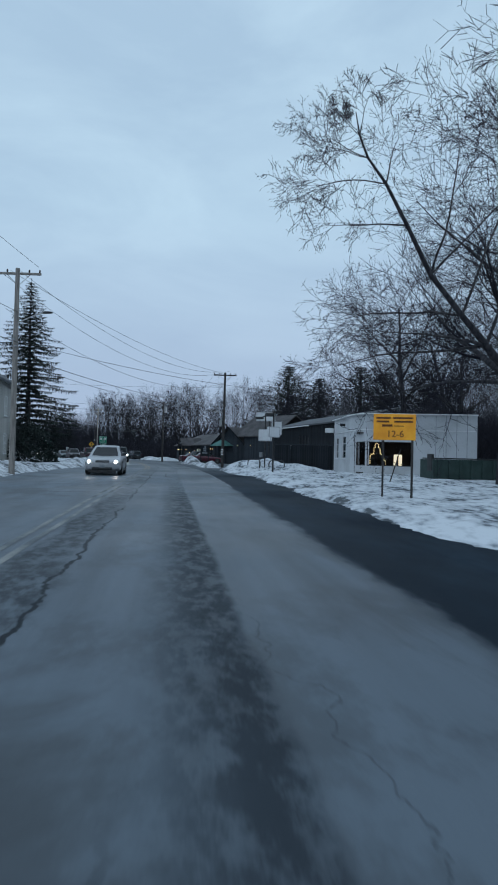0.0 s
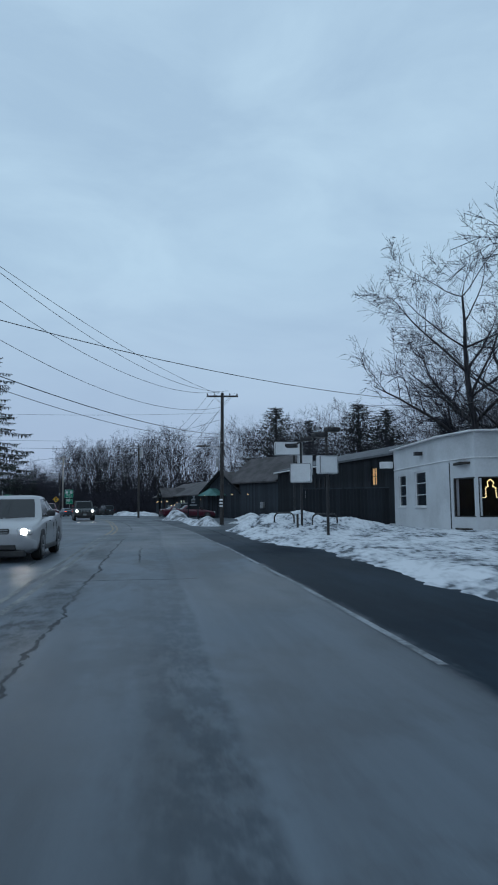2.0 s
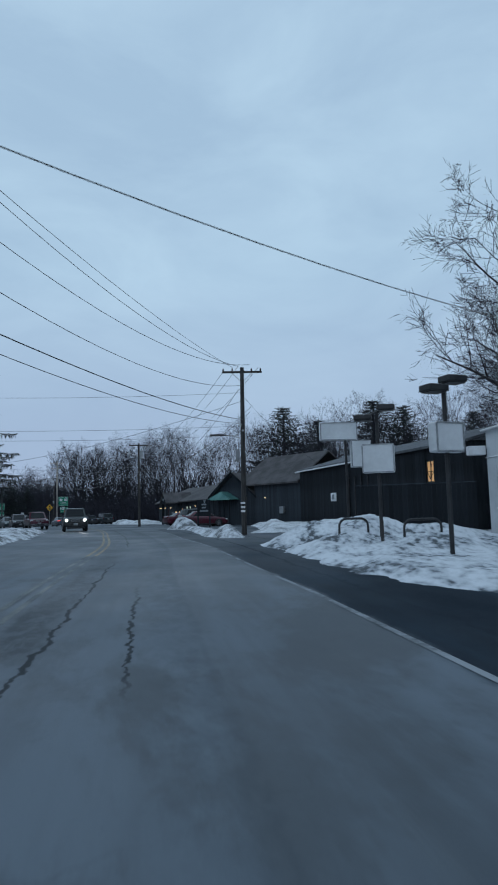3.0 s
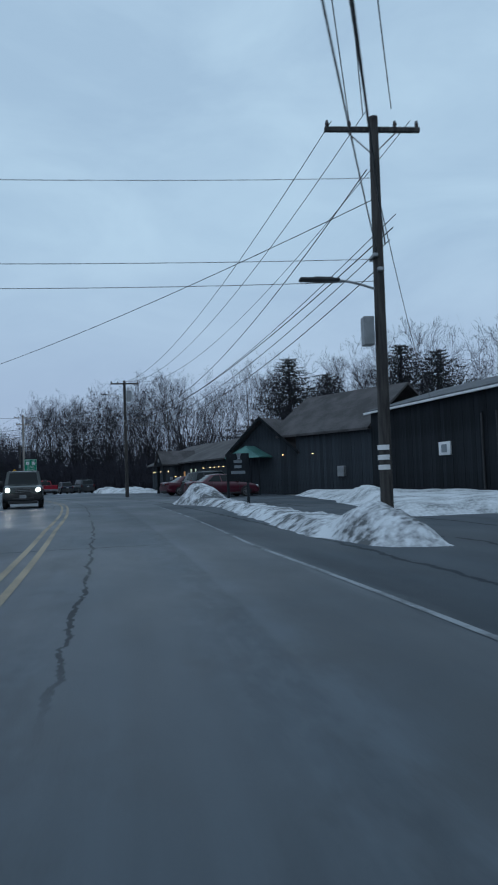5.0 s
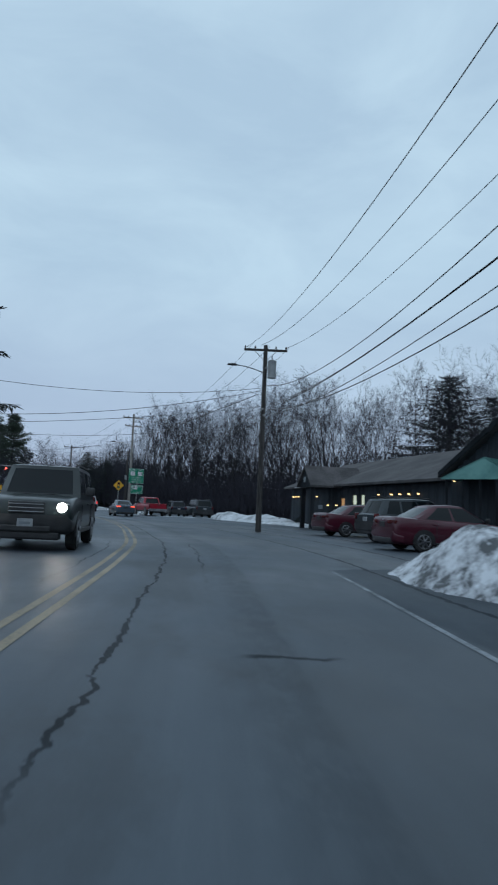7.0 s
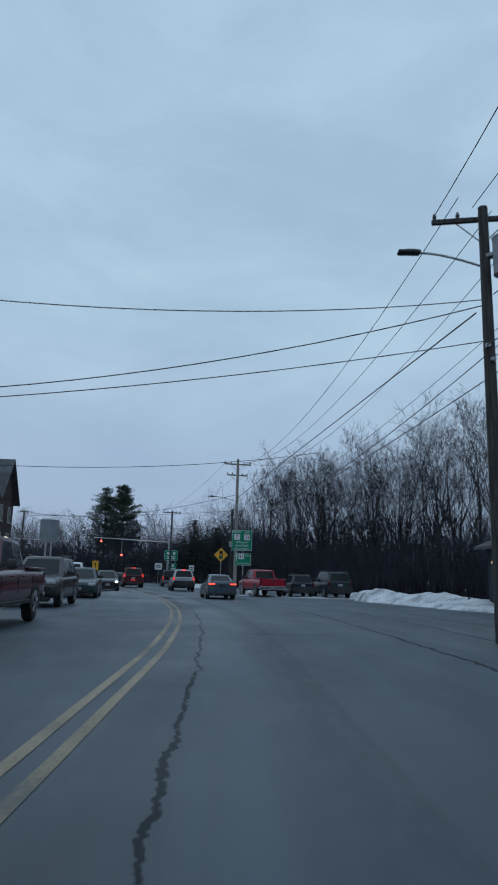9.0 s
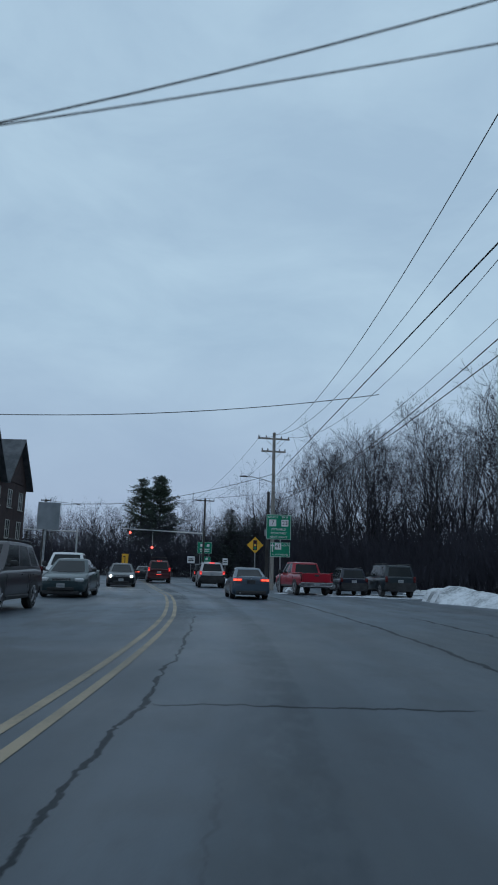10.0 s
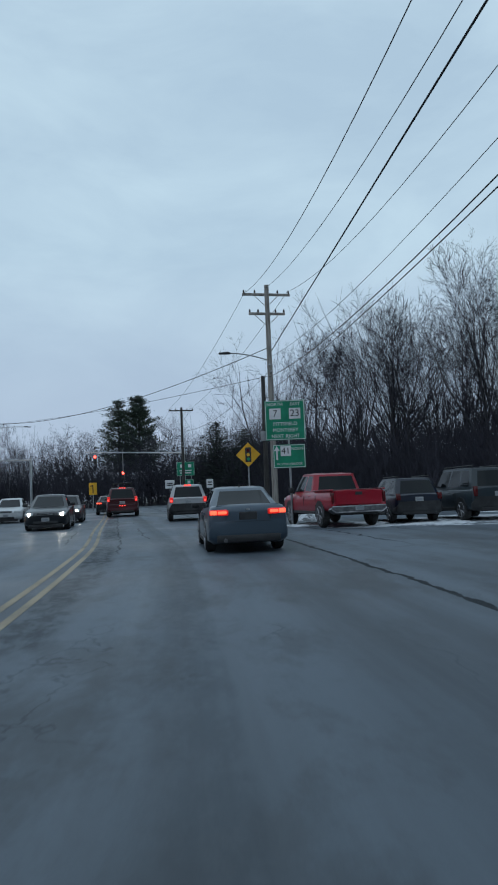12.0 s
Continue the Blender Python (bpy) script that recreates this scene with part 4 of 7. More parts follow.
# traffic signals
def signal(x, y, rz, z, lit, hang, label="dark traffic signal head with red lit"):
    t = thing("traffic_signal", pose(x, y, 0, 0, 0, rz), label, "traffic light", "traffic signals")
    bm = bmesh.new()
    box(bm, (0, 0, z - 0.32), (0.36, 0.24, 1.08), 0, 0.03)
    part("housing", bm, "black", t)
    bm = bmesh.new()
    tube(bm, (0, 0, z + 0.2), (0, 0, z + hang), 0.035, n=6)
    part("hanger", bm, "steel", t)
    for k in range(3):
        bm = bmesh.new()
        tube(bm, (0, -0.12, z - 0.34 * k), (0, -0.14, z - 0.34 * k), 0.15, 0.13, 14)
        l = part("lens", bm, "red_signal" if (k == 0 and lit) else "black", t)
        bm = bmesh.new()
        for a in np.linspace(0.2, math.pi - 0.2, 7):
            tube(bm, (0.16 * math.cos(a), -0.13, z - 0.34 * k + 0.16 * math.sin(a)), (0.16 * math.cos(a), -0.36, z - 0.34 * k + 0.15 * math.sin(a)), 0.02, n=4)
        part("visor", bm, "black", l)
    return t


def mast(x, y, h, ex, ey, label="galvanised traffic signal mast with a long arm"):
    t = thing("signal_mast", pose(x, y, 0), label, "signal mast", "signal masts")
    bm = bmesh.new()
    tube(bm, (0, 0, -0.1), (0, 0, h), 0.16, 0.12, 10)
    part("pole", bm, "steel", t, smooth=50)
    bm = bmesh.new()
    tube(bm, (0, 0, h - 0.3), (ex - x, ey - y, h + 0.05), 0.09, 0.06, 8)
    part("mast_arm", bm, "steel", t, smooth=50)


signal(-74.2, 193.2, 28, 6.4, True, 0.9)
signal(-71.7, 195.2, 28, 4.4, True, 2.7)
mast(-65.5, 199.0, 6.9, -75.2, 192.6)
signal(-84.5, 188.0, 28, 6.0, False, 0.9, "unlit dark traffic signal head on a mast arm")
signal(-87.0, 186.5, 28, 6.0, False, 0.9, "unlit dark traffic signal head on a mast arm")
mast(-81.0, 190.0, 6.6, -96.0, 181.0)
t = thing("blank_sign", pose(-49.2, 146.0, 0, 0, 0, 40), "blank grey sign panel on a steel pole", "sign")
panel(t, "sign_panel", 1.4, 1.75, 4.5, "cloth_grey", 0, 0.15, 0.12, 0.02)
post(t, 0, 4.0, 0.07, y=0.12)


# ---- buildings ----
def wall_piece(bm, a, b, z0, z1, th, holes=()):
    """A wall from a to b (plan), its outer face to the right of that way, with holes (u0, u1, z0, z1) through it."""
    a, b = Vector((*a, 0)), Vector((*b, 0))
    d = b - a
    n = d.length
    d.normalize()
    rz = math.degrees(math.atan2(d.y, d.x))
    inn = Vector((-d.y, d.x, 0)) * th / 2
    us = sorted({0.0, n, *(h[0] for h in holes), *(h[1] for h in holes)})
    zs = sorted({z0, z1, *(h[2] for h in holes), *(h[3] for h in holes)})
    for u0, u1 in zip(us, us[1:]):
        for w0, w1 in zip(zs, zs[1:]):
            mu, mz = (u0 + u1) / 2, (w0 + w1) / 2
            if any(h[0] < mu < h[1] and h[2] < mz < h[3] for h in holes):
                continue
            p = a + d * mu + inn
            box(bm, (p.x, p.y, mz), (u1 - u0, th, w1 - w0), rz)
    bmesh.ops.remove_doubles(bm, verts=bm.verts, dist=0.002)
    return rz


def along(a, b, u, out=0.0):
    d = Vector((b[0] - a[0], b[1] - a[1], 0)).normalized()
    p = Vector((a[0], a[1], 0)) + d * u + Vector((d.y, -d.x, 0)) * out
    return p, math.degrees(math.atan2(d.y, d.x))


def window(parent, a, b, u, z, w, h, mat="window_glass", frame_mat="white_trim", bars_v=1, bars_h=1, out=-0.08, sill=True, name="window"):
    p, rz = along(a, b, u, out)
    m = pose(p.x, p.y, z, 0, 0, rz)
    bm = bmesh.new()
    for sx in (-1, 1):
        box(bm, (sx * (w / 2 - 0.03), 0, 0), (0.06, 0.09, h), 0, 0.006, m)
    for sz in (-1, 1):
        box(bm, (0, 0, sz * (h / 2 - 0.03)), (w - 0.12, 0.09, 0.06), 0, 0.006, m)
    for k in range(bars_v):
        box(bm, (-w / 2 + w * (k + 1) / (bars_v + 1), -0.01, 0), (0.035, 0.05, h - 0.12), 0, 0, m)
    for k in range(bars_h):
        box(bm, (0, -0.012, -h / 2 + h * (k + 1) / (bars_h + 1)), (w - 0.12, 0.05, 0.035), 0, 0, m)
    f = part(name, bm, frame_mat, parent)
    bm = bmesh.new()
    box(bm, (0, 0.02, 0), (w - 0.1, 0.012, h - 0.1), 0, 0, m)
    part("pane", bm, mat, f)
    if sill:
        bm = bmesh.new()
        box(bm, (0, -0.07, -h / 2 - 0.03), (w + 0.12, 0.16, 0.06), 0, 0.008, m)
        part("sill", bm, frame_mat, f)
    return f


def slab_roof(bm, quad, th=0.18):
    prism(bm, [Vector(q) for q in quad], (0, 0, th))


def boards(parent, a, b, z0, tops, mat, step=0.3, out=0.02):
    """Upright boards along a wall; tops gives the upper end at a distance from a."""
    n = math.hypot(b[0] - a[0], b[1] - a[1])
    made = {}
    k = int(n / step)
    for i in range(k):
        u = (i + 0.5) * n / k
        h = round(tops(u) - z0, 1)
        if h < 0.3:
            continue
        if h not in made:
            bm = bmesh.new()
            box(bm, (0, 0, h / 2), (n / k - 0.018, 0.03, h), 0, 0)
            made[h] = finish(bm, "board", mat)
        p, rz = along(a, b, u, out + 0.006 * ((i * 7) % 3))
        share("board", made[h], parent, pose(p.x, p.y, z0, 0, 0, rz))


def wall_lamp(parent, a, b, u, z, out=0.12, mat="warm"):
    p, rz = along(a, b, u, out)
    bm = bmesh.new()
    tube(bm, (p.x, p.y, z + 0.02), (p.x, p.y, z + 0.16), 0.11, 0.03, 10)
    l = part("wall_lamp", bm, "black", parent)
    bm = bmesh.new()
    tube(bm, (p.x, p.y, z - 0.05), (p.x, p.y, z + 0.03), 0.05, 0.07, 8)
    part("bulb", bm, mat, l, "warm glowing bulb")


# white flat-roofed shop
t = thing("white_shop", pose(0, 0, 0), "white flat-roofed painted block shop with a dark display window", "building")
F, C1, C2, C3 = (7.9, 63.6), (8.5, 55.6), (9.25, 52.9), (17.3, 52.35)
B2, B1 = (19.0, 62.0), (8.4, 65.0)
for a, b, holes in ((F, C1, [(0.9, 2.3, 1.25, 3.05), (3.9, 5.7, 1.25, 3.1)]), (C1, C2, [(1.0, 2.8, 0.75, 2.55)]), (C2, C3, [(0.12, 3.5, 0.75, 2.55)]), (C3, B2, []), (B2, B1, []), (B1, F, [])):
    bm = bmesh.new()
    wall_piece(bm, a, b, -0.1, 4.6, 0.3, holes)
    part("wall", bm, "white_wall", t)
bm = bmesh.new()
prism(bm, [(8.3, 63.6, 4.4), (8.9, 55.7, 4.4), (9.6, 53.2, 4.4), (17.0, 52.7, 4.4), (18.7, 61.8, 4.4)], (0, 0, 0.12))
part("roof", bm, "slate", t)
for a, b in ((F, C1), (C1, C2), (C2, C3)):
    n = math.hypot(b[0] - a[0], b[1] - a[1])
    bm = bmesh.new()
    p, rz = along(a, b, n / 2, 0.03)
    box(bm, (p.x, p.y, 4.62), (n + 0.04, 0.42, 0.07), rz, 0.01)
    part("coping", bm, "white_trim", t)
    bm = bmesh.new()
    p, rz = along(a, b, n / 2, 0.02)
    box(bm, (p.x, p.y, 3.42), (n + 0.02, 0.06, 0.05), rz, 0.01)
    part("string_course", bm, "white_trim", t)
window(t, F, C1, 1.6, 2.15, 1.4, 1.8, bars_v=0, bars_h=2)
window(t, F, C1, 4.8, 2.17, 1.8, 1.85, bars_v=0, bars_h=2)
display = window(t, C2, C3, 1.81, 1.65, 3.38, 1.8, frame_mat="black", bars_v=0, bars_h=0, sill=False, name="display_window")
window(t, C1, C2, 1.9, 1.65, 1.8, 1.8, frame_mat="black", bars_v=0, bars_h=0, sill=False, name="display_window")
for ob in t.children:
    if ob.name.startswith("display_window"):
        for c in ob.children:
            c.data.materials[0] = glass("shop_glass")
            b = c.data.materials[0].node_tree.nodes["Principled BSDF"]
            b.inputs["Transmission Weight"].default_value = 1.0
            b.inputs["Base Color"].default_value = (0.85, 0.9, 0.95, 1)
            b.inputs["IOR"].default_value = 1.05
            c.visible_shadow = False
bm = bmesh.new()
box(bm, (12.6, 56.6, 1.6), (8.0, 0.1, 3.0), -4)
box(bm, (12.6, 54.8, 0.2), (7.6, 3.6, 0.1), -4)
box(bm, (12.6, 54.8, 3.2), (7.6, 3.6, 0.1), -4)
part("inner_wall", bm, "dark_room", t)
bm = bmesh.new()
tube(bm, (8.72, 54.9, 0.2), (8.72, 54.9, 3.3), 0.05, n=8)
part("downpipe", bm, "black", t)
bm = bmesh.new()
p, rz = along(F, C1, 5.2, 0.2)
box(bm, (p.x, p.y, 4.02), (0.34, 0.4, 0.2), rz, 0.03)
part("wall_light", bm, "black", t)
p, rz = along(F, C1, 0.12, 0.1)
bm = bmesh.new()
box(bm, (p.x - 0.35, p.y + 0.2, 3.75), (0.75, 0.4, 0.4), 0, 0.03)
part("vent_box", bm, "white_trim", t)
for k in range(4):
    bm = bmesh.new()
    box(bm, (14.3 + 0.75 * k, 52.36 - 0.03 * k, 2.4), (0.03, 0.03, 4.3), -4)
    part("wall_joint", bm, "cloth_grey", t)
# lit figure of light strings in the display window, and a small lit case
t = thing("light_string", pose(10.25, 53.9, 0.35), "warm light string bent into a bottle-shaped outline", "light string")
bm = bmesh.new()
pts = [(-0.5, 0.55), (-0.5, 1.25), (-0.22, 1.3), (-0.22, 1.75), (-0.1, 1.78), (-0.14, 1.98), (0.0, 2.12), (0.16, 1.98), (0.1, 1.78), (0.24, 1.74), (0.26, 1.3), (0.52, 1.22), (0.54, 0.85), (0.66, 0.8), (0.66, 0.5)]
for a, b in zip(pts, pts[1:]):
    for k in range(4):
        u = Vector((a[0], 0, a[1])).lerp(Vector((b[0], 0, b[1])), k / 4)
        v = Vector((a[0], 0, a[1])).lerp(Vector((b[0], 0, b[1])), (k + 0.72) / 4)
        tube(bm, u, v, 0.022, n=5)
part("bulbs", bm, "string", t, "small warm glowing bulbs")
t = thing("lit_case", pose(11.9, 54.2, 0.55), "small warmly lit white case behind glass", "display case")
bm = bmesh.new()
box(bm, (0, 0, 0.55), (0.6, 0.25, 1.05), 0, 0.04)
part("case", bm, glow("case_glow", (1.0, 0.80, 0.50), 0.9), t)
bm = bmesh.new()
box(bm, (-0.05, -0.14, 0.55), (0.14, 0.02, 0.8), 0, 0)
part("divider", bm, "dark_room", t)

# green waste container
t = thing("waste_container", pose(13.6, 43.6, 0.12, 0, 0, 14), "dark green steel waste container standing in snow", "dumpster")
bm = bmesh.new()
box(bm, (0, 0, 0.62), (4.2, 1.7, 1.15), 0, 0.03)
part("body", bm, "dark_green", t)
for k in range(6):
    bm = bmesh.new()
    box(bm, (-1.8 + 0.72 * k, -0.88, 0.62), (0.1, 0.08, 1.1), 0, 0.01)
    part("rib", bm, "dark_green", t)
bm = bmesh.new()
box(bm, (0.1, 0, 1.25), (4.1, 1.75, 0.07), 0, 0.02)
part("lid", bm, "black", t)
bm = bmesh.new()
box(bm, (-2.05, -0.4, 1.0), (0.16, 0.6, 1.0), 0, 0.03)
part("hook_frame", bm, "black", t)

# black fence between shop and barn
t = thing("board_fence", pose(0, 0, 0), "tall black board fence behind a snow pile", "fence")
fa, fb = (2.6, 67.0), (7.9, 65.2)
boards(t, fa, fb, 0.0, lambda u: 2.42, "black_wood", 0.22)
for u in (0.1, 2.7, 5.3):
    p, rz = along(fa, fb, u, -0.08)
    bm = bmesh.new()
    box(bm, (p.x, p.y, 1.2), (0.12, 0.12, 2.5), rz, 0.01)
    part("post", bm, "black_wood", t)
p, rz = along(fa, fb, 2.8, 0.0)
bm = bmesh.new()
box(bm, (p.x, p.y, 2.46), (5.6, 0.12, 0.05), rz, 0.008)
part("cap_rail", bm, "grey_wood", t)

# black barn and grey restaurant
t = thing("black_barn", pose(0, 0, 0), "long black board-clad building with a pale gutter", "building")
A0, A1 = (2.5, 104.0), (11.2, 75.5)
back = Vector((0.957, 0.29, 0)) * 11
bm = bmesh.new()
wall_piece(bm, A0, A1, -0.1, 5.4, 0.25, [(24.3, 25.4, 3.0, 4.6)])
e0, e1 = (A0[0] + back.x, A0[1] + back.y), (A1[0] + back.x, A1[1] + back.y)
wall_piece(bm, A1, e1, -0.1, 5.4, 0.25)
wall_piece(bm, e1, e0, -0.1, 5.4, 0.25)
wall_piece(bm, e0, A0, -0.1, 5.4, 0.25)
wall = part("wall", bm, "black_wood", t)
boards(wall, A0, A1, 0.0, lambda u: 2.9 if 24.2 < u < 25.5 else 5.35, "black_wood", 0.34)
bm = bmesh.new()
half = back * 0.5
fr = Vector((-0.957, -0.29, 0)) * 0.35
slab_roof(bm, [Vector((*A0, 5.35)) + fr, Vector((*A1, 5.35)) + fr, Vector((*A1, 6.9)) + half, Vector((*A0, 6.9)) + half])
slab_roof(bm, [Vector((*A0, 6.9)) + half, Vector((*A1, 6.9)) + half, Vector((*A1, 5.35)) + back, Vector((*A0, 5.35)) + back])
prism(bm, [Vector((*A1, 5.4)), Vector((*A1, 5.4)) + back, Vector((*A1, 6.9)) + half], (0.05, -0.15, 0))
part("roof", bm, "slate", t)
bm = bmesh.new()
p, rz = along(A0, A1, 8.0, 0.42)
box(bm, (p.x, p.y, 5.36), (16.4, 0.14, 0.13), rz, 0.02)
part("gutter", bm, "white_trim", t, "pale metal gutter")
window(t, A0, A1, 24.85, 3.8, 1.05, 1.5, "warm_lit", "black", 1, 1, sill=False)
p, rz = along(A0, A1, 8.6, 0.09)
bm = bmesh.new()
box(bm, (p.x, p.y, 2.55), (1.1, 0.1, 0.75), rz, 0.02)
vent = part("vent", bm, "white_trim", t, "white wall vent")
bm = bmesh.new()
box(bm, (p.x, p.y, 2.55), (0.5, 0.14, 0.45), rz, 0.0)
part("grille", bm, "cloth_grey", vent)
for u in (12.0, 13.2, 14.4, 15.6):
    p, rz = along(A0, A1, u, 0.12)
    bm = bmesh.new()
    tube(bm, (p.x, p.y, 0.1), (p.x, p.y, 4.2), 0.06, n=7)
    part("pipe", bm, "black", t)

t = thing("restaurant", pose(0, 0, 0), "dark grey board-clad restaurant with brown roofs and gables", "building")
R0, R1 = (-2.2, 109.6), (2.5, 104.1)
G0, G1 = (-7.1, 113.3), (-2.2, 109.7)
W0, W1 = (-17.2, 140.5), (-5.9, 115.0)
inn = Vector((0.76, 0.65, 0))
bm = bmesh.new()
wall_piece(bm, R0, R1, -0.1, 4.35, 0.25)
wall_piece(bm, G0, G1, -0.1, 3.2, 0.25)
gd = (Vector((*G1, 0)) - Vector((*G0, 0))).normalized()
gin = Vector((-gd.y, gd.x, 0))
prism(bm, [Vector((*G0, 3.2)), Vector((*G1, 3.2)), (Vector((*G0, 0)) + Vector((*G1, 0))) / 2 + Vector((0, 0, 5.8))], gin * 0.25)
g0b = Vector((*G0, 0)) + gin * 7
wall_piece(bm, (g0b.x, g0b.y), G0, -0.1, 3.2, 0.25)
wall_piece(bm, W0, W1, -0.1, 3.1, 0.25, [(13.3, 14.1, 0.4, 2.5), (14.7, 15.5, 0.4, 2.5), (11.2, 12.1, 0.1, 2.3)])
wd = (Vector((*W1, 0)) - Vector((*W0, 0))).normalized()
win_ = Vector((-wd.y, wd.x, 0))
w0b = Vector((*W0, 0)) + win_ * 9
wall_piece(bm, (w0b.x, w0b.y), W0, -0.1, 3.1, 0.25)
wall = part("wall", bm, "grey_wood", t)
boards(wall, R0, R1, 0.0, lambda u: 4.3, "grey_wood", 0.3)
gl = (Vector((*G1, 0)) - Vector((*G0, 0))).length
boards(wall, G0, G1, 0.0, lambda u: 3.2 + 2.55 * (1 - abs(u / gl - 0.5) * 2), "grey_wood", 0.28)
boards(wall, W0, W1, 0.0, lambda u: 0.3 if (11.1 < u < 12.2 or 13.2 < u < 14.2 or 14.6 < u < 15.6) else 3.05, "grey_wood", 0.3)
bm = bmesh.new()
r0, r1 = Vector((*R0, 4.3)), Vector((*R1, 4.3))
rd = (r1 - r0).normalized()
rin = Vector((-rd.y, rd.x, 0))
slab_roof(bm, [r0 - rin * 0.4 - rd * 3.0, r1 - rin * 0.4, r1 + rin * 4.5 + Vector((0, 0, 3.4)), r0 + rin * 4.5 + Vector((0, 0, 3.4)) - rd * 3.0])
slab_roof(bm, [r0 + rin * 4.5 + Vector((0, 0, 3.4)) - rd * 3.0, r1 + rin * 4.5 + Vector((0, 0, 3.4)), r1 + rin * 10, r0 + rin * 10 - rd * 3])
part("roof", bm, "shingle", t)
bm = bmesh.new()
apex = (Vector((*G0, 0)) + Vector((*G1, 0))) / 2 + Vector((0, 0, 5.85)) - gin * 0.45
for s, e in ((Vector((*G0, 3.0)) - gd * 0.35, 1), (Vector((*G1, 3.0)) + gd * 0.35, -1)):
    s = s - gin * 0.45
    q = [s, apex, apex + gin * 8, s + gin * 8]
    slab_roof(bm, q if e > 0 else q[::-1], 0.16)
part("gable_roof", bm, "shingle", t)
bm = bmesh.new()
for s in (Vector((*G0, 3.0)) - gd * 0.4, Vector((*G1, 3.0)) + gd * 0.4):
    s = s - gin * 0.52
    prism(bm, [s, s + Vector((0, 0, 0.26)), apex - gin * 0.07 + Vector((0, 0, 0.26)), apex - gin * 0.07], gin * 0.07)
part("bargeboard", bm, "black_wood", t)
bm = bmesh.new()
w0, w1 = Vector((*W0, 3.05)), Vector((*W1, 3.05))
slab_roof(bm, [w0 - win_ * 0.6 - wd * 0.5, w1 - win_ * 0.6 + wd * 1.2, w1 + win_ * 5 + Vector((0, 0, 2.3)) + wd * 1.2, w0 + win_ * 5 + Vector((0, 0, 2.3)) - wd * 0.5], 0.15)
slab_roof(bm, [w0 + win_ * 5 + Vector((0, 0, 2.3)), w1 + win_ * 5 + Vector((0, 0, 2.3)), w1 + win_ * 10, w0 + win_ * 10], 0.15)
part("roof", bm, "shingle", t)
# porch with its own small gable
pc = Vector((*W0, 0)) + wd * 9.9
for s in (-1, 1):
    q = pc + wd * s * 1.0 - win_ * 2.0
    bm = bmesh.new()
    box(bm, (q.x, q.y, 1.4), (0.3, 0.3, 3.0), math.degrees(math.atan2(wd.y, wd.x)), 0.01)
    part("porch_post", bm, "black_wood", t)
bm = bmesh.new()
pa = pc - win_ * 2.35 + Vector((0, 0, 4.4))
for s in (-1, 1):
    q0 = pc + wd * s * 1.55 - win_ * 2.35 + Vector((0, 0, 2.95))
    q = [q0, pa, pa + win_ * 4.2, q0 + win_ * 4.2]
    slab_roof(bm, q if s < 0 else q[::-1], 0.14)
part("porch_roof", bm, "shingle", t)
bm = bmesh.new()
prism(bm, [pc + wd * 1.3 - win_ * 2.2 + Vector((0, 0, 2.95)), pc - wd * 1.3 - win_ * 2.2 + Vector((0, 0, 2.95)), pa + win_ * 0.15 - Vector((0, 0, 0.1))], win_ * 0.12)
part("porch_gable", bm, "black_wood", t)
bm = bmesh.new()
q = pc - win_ * 2.24 + Vector((0, 0, 3.5))
tube(bm, q, q - win_ * 0.05, 0.22, 0.2, 8)
part("emblem", bm, "cloth_grey", t)
# green awning over the entrance
ec = Vector((*G0, 0)) + gd * 2.2 - gin * 0.9
bm = bmesh.new()
ea = ec + Vector((0, 0, 3.75))
for s in (-1, 1):
    q0 = ec + gd * s * 1.7 - gin * 0.9 + Vector((0, 0, 2.85))
    q = [q0, ea - gin * 0.4, ea + gin * 0.9, q0 + gin * 1.8]
    slab_roof(bm, q if s < 0 else q[::-1], 0.07)
prism(bm, [ec + gd * 1.7 - gin * 0.9 + Vector((0, 0, 2.85)), ec - gd * 1.7 - gin * 0.9 + Vector((0, 0, 2.85)), ea - gin * 0.4], gin * 0.05)
part("awning", bm, "green_roof", t, "green metal entrance awning")
for k in range(5):
    q = ec + gd * (-1.5 + 0.75 * k) - gin * 0.75
    bm = bmesh.new()
    box(bm, (q.x, q.y, 1.4), (0.1, 0.1, 2.9), 0, 0.008)
    part("awning_post", bm, "black_wood", t)
for u in (15.1, 16.9, 18.0, 19.1, 20.2):
    wall_lamp(t, W0, W1, u + 2.6, 2.45)
for u in (0.8, 1.5, 2.2, 2.9, 3.6, 6.6):
    wall_lamp(t, W0, W1, u, 2.4)
for u in (9.1, 10.8):
    wall_lamp(t, W0, W1, u, 1.75)
wall_lamp(t, R0, R1, 1.8, 2.95, 0.14)
wall_lamp(t, G0, G1, 4.9, 3.0, 0.14)
wall_lamp(t, G0, G1, 0.2, 2.9, 0.14)
for u in (13.7, 15.1):
    window(t, W0, W1, u, 1.45, 0.8, 2.1, "cool_lit", "black", 0, 2, sill=False)
window(t, W0, W1, 11.65, 1.2, 0.9, 2.2, "warm_lit", "black", 0, 1, sill=False, name="door")
for u, z in ((5.2, 1.9), (7.4, 1.6)):
    p, rz = along(W0, W1, u, 0.06)
    bm = bmesh.new()
    box(bm, (p.x, p.y, z), (0.35 if u < 6 else 0.9, 0.05, 1.3 if u < 6 else 0.3), rz, 0.01)
    part("menu_board", bm, "tail_off" if u < 6 else "cloth_grey", t)
p, rz = along(R0, R1, 4.6, 0.2)
bm = bmesh.new()
box(bm, (p.x, p.y, 1.55), (0.6, 0.3, 0.75), rz, 0.03)
part("meter_box", bm, "grey_box", t)
bm = bmesh.new()
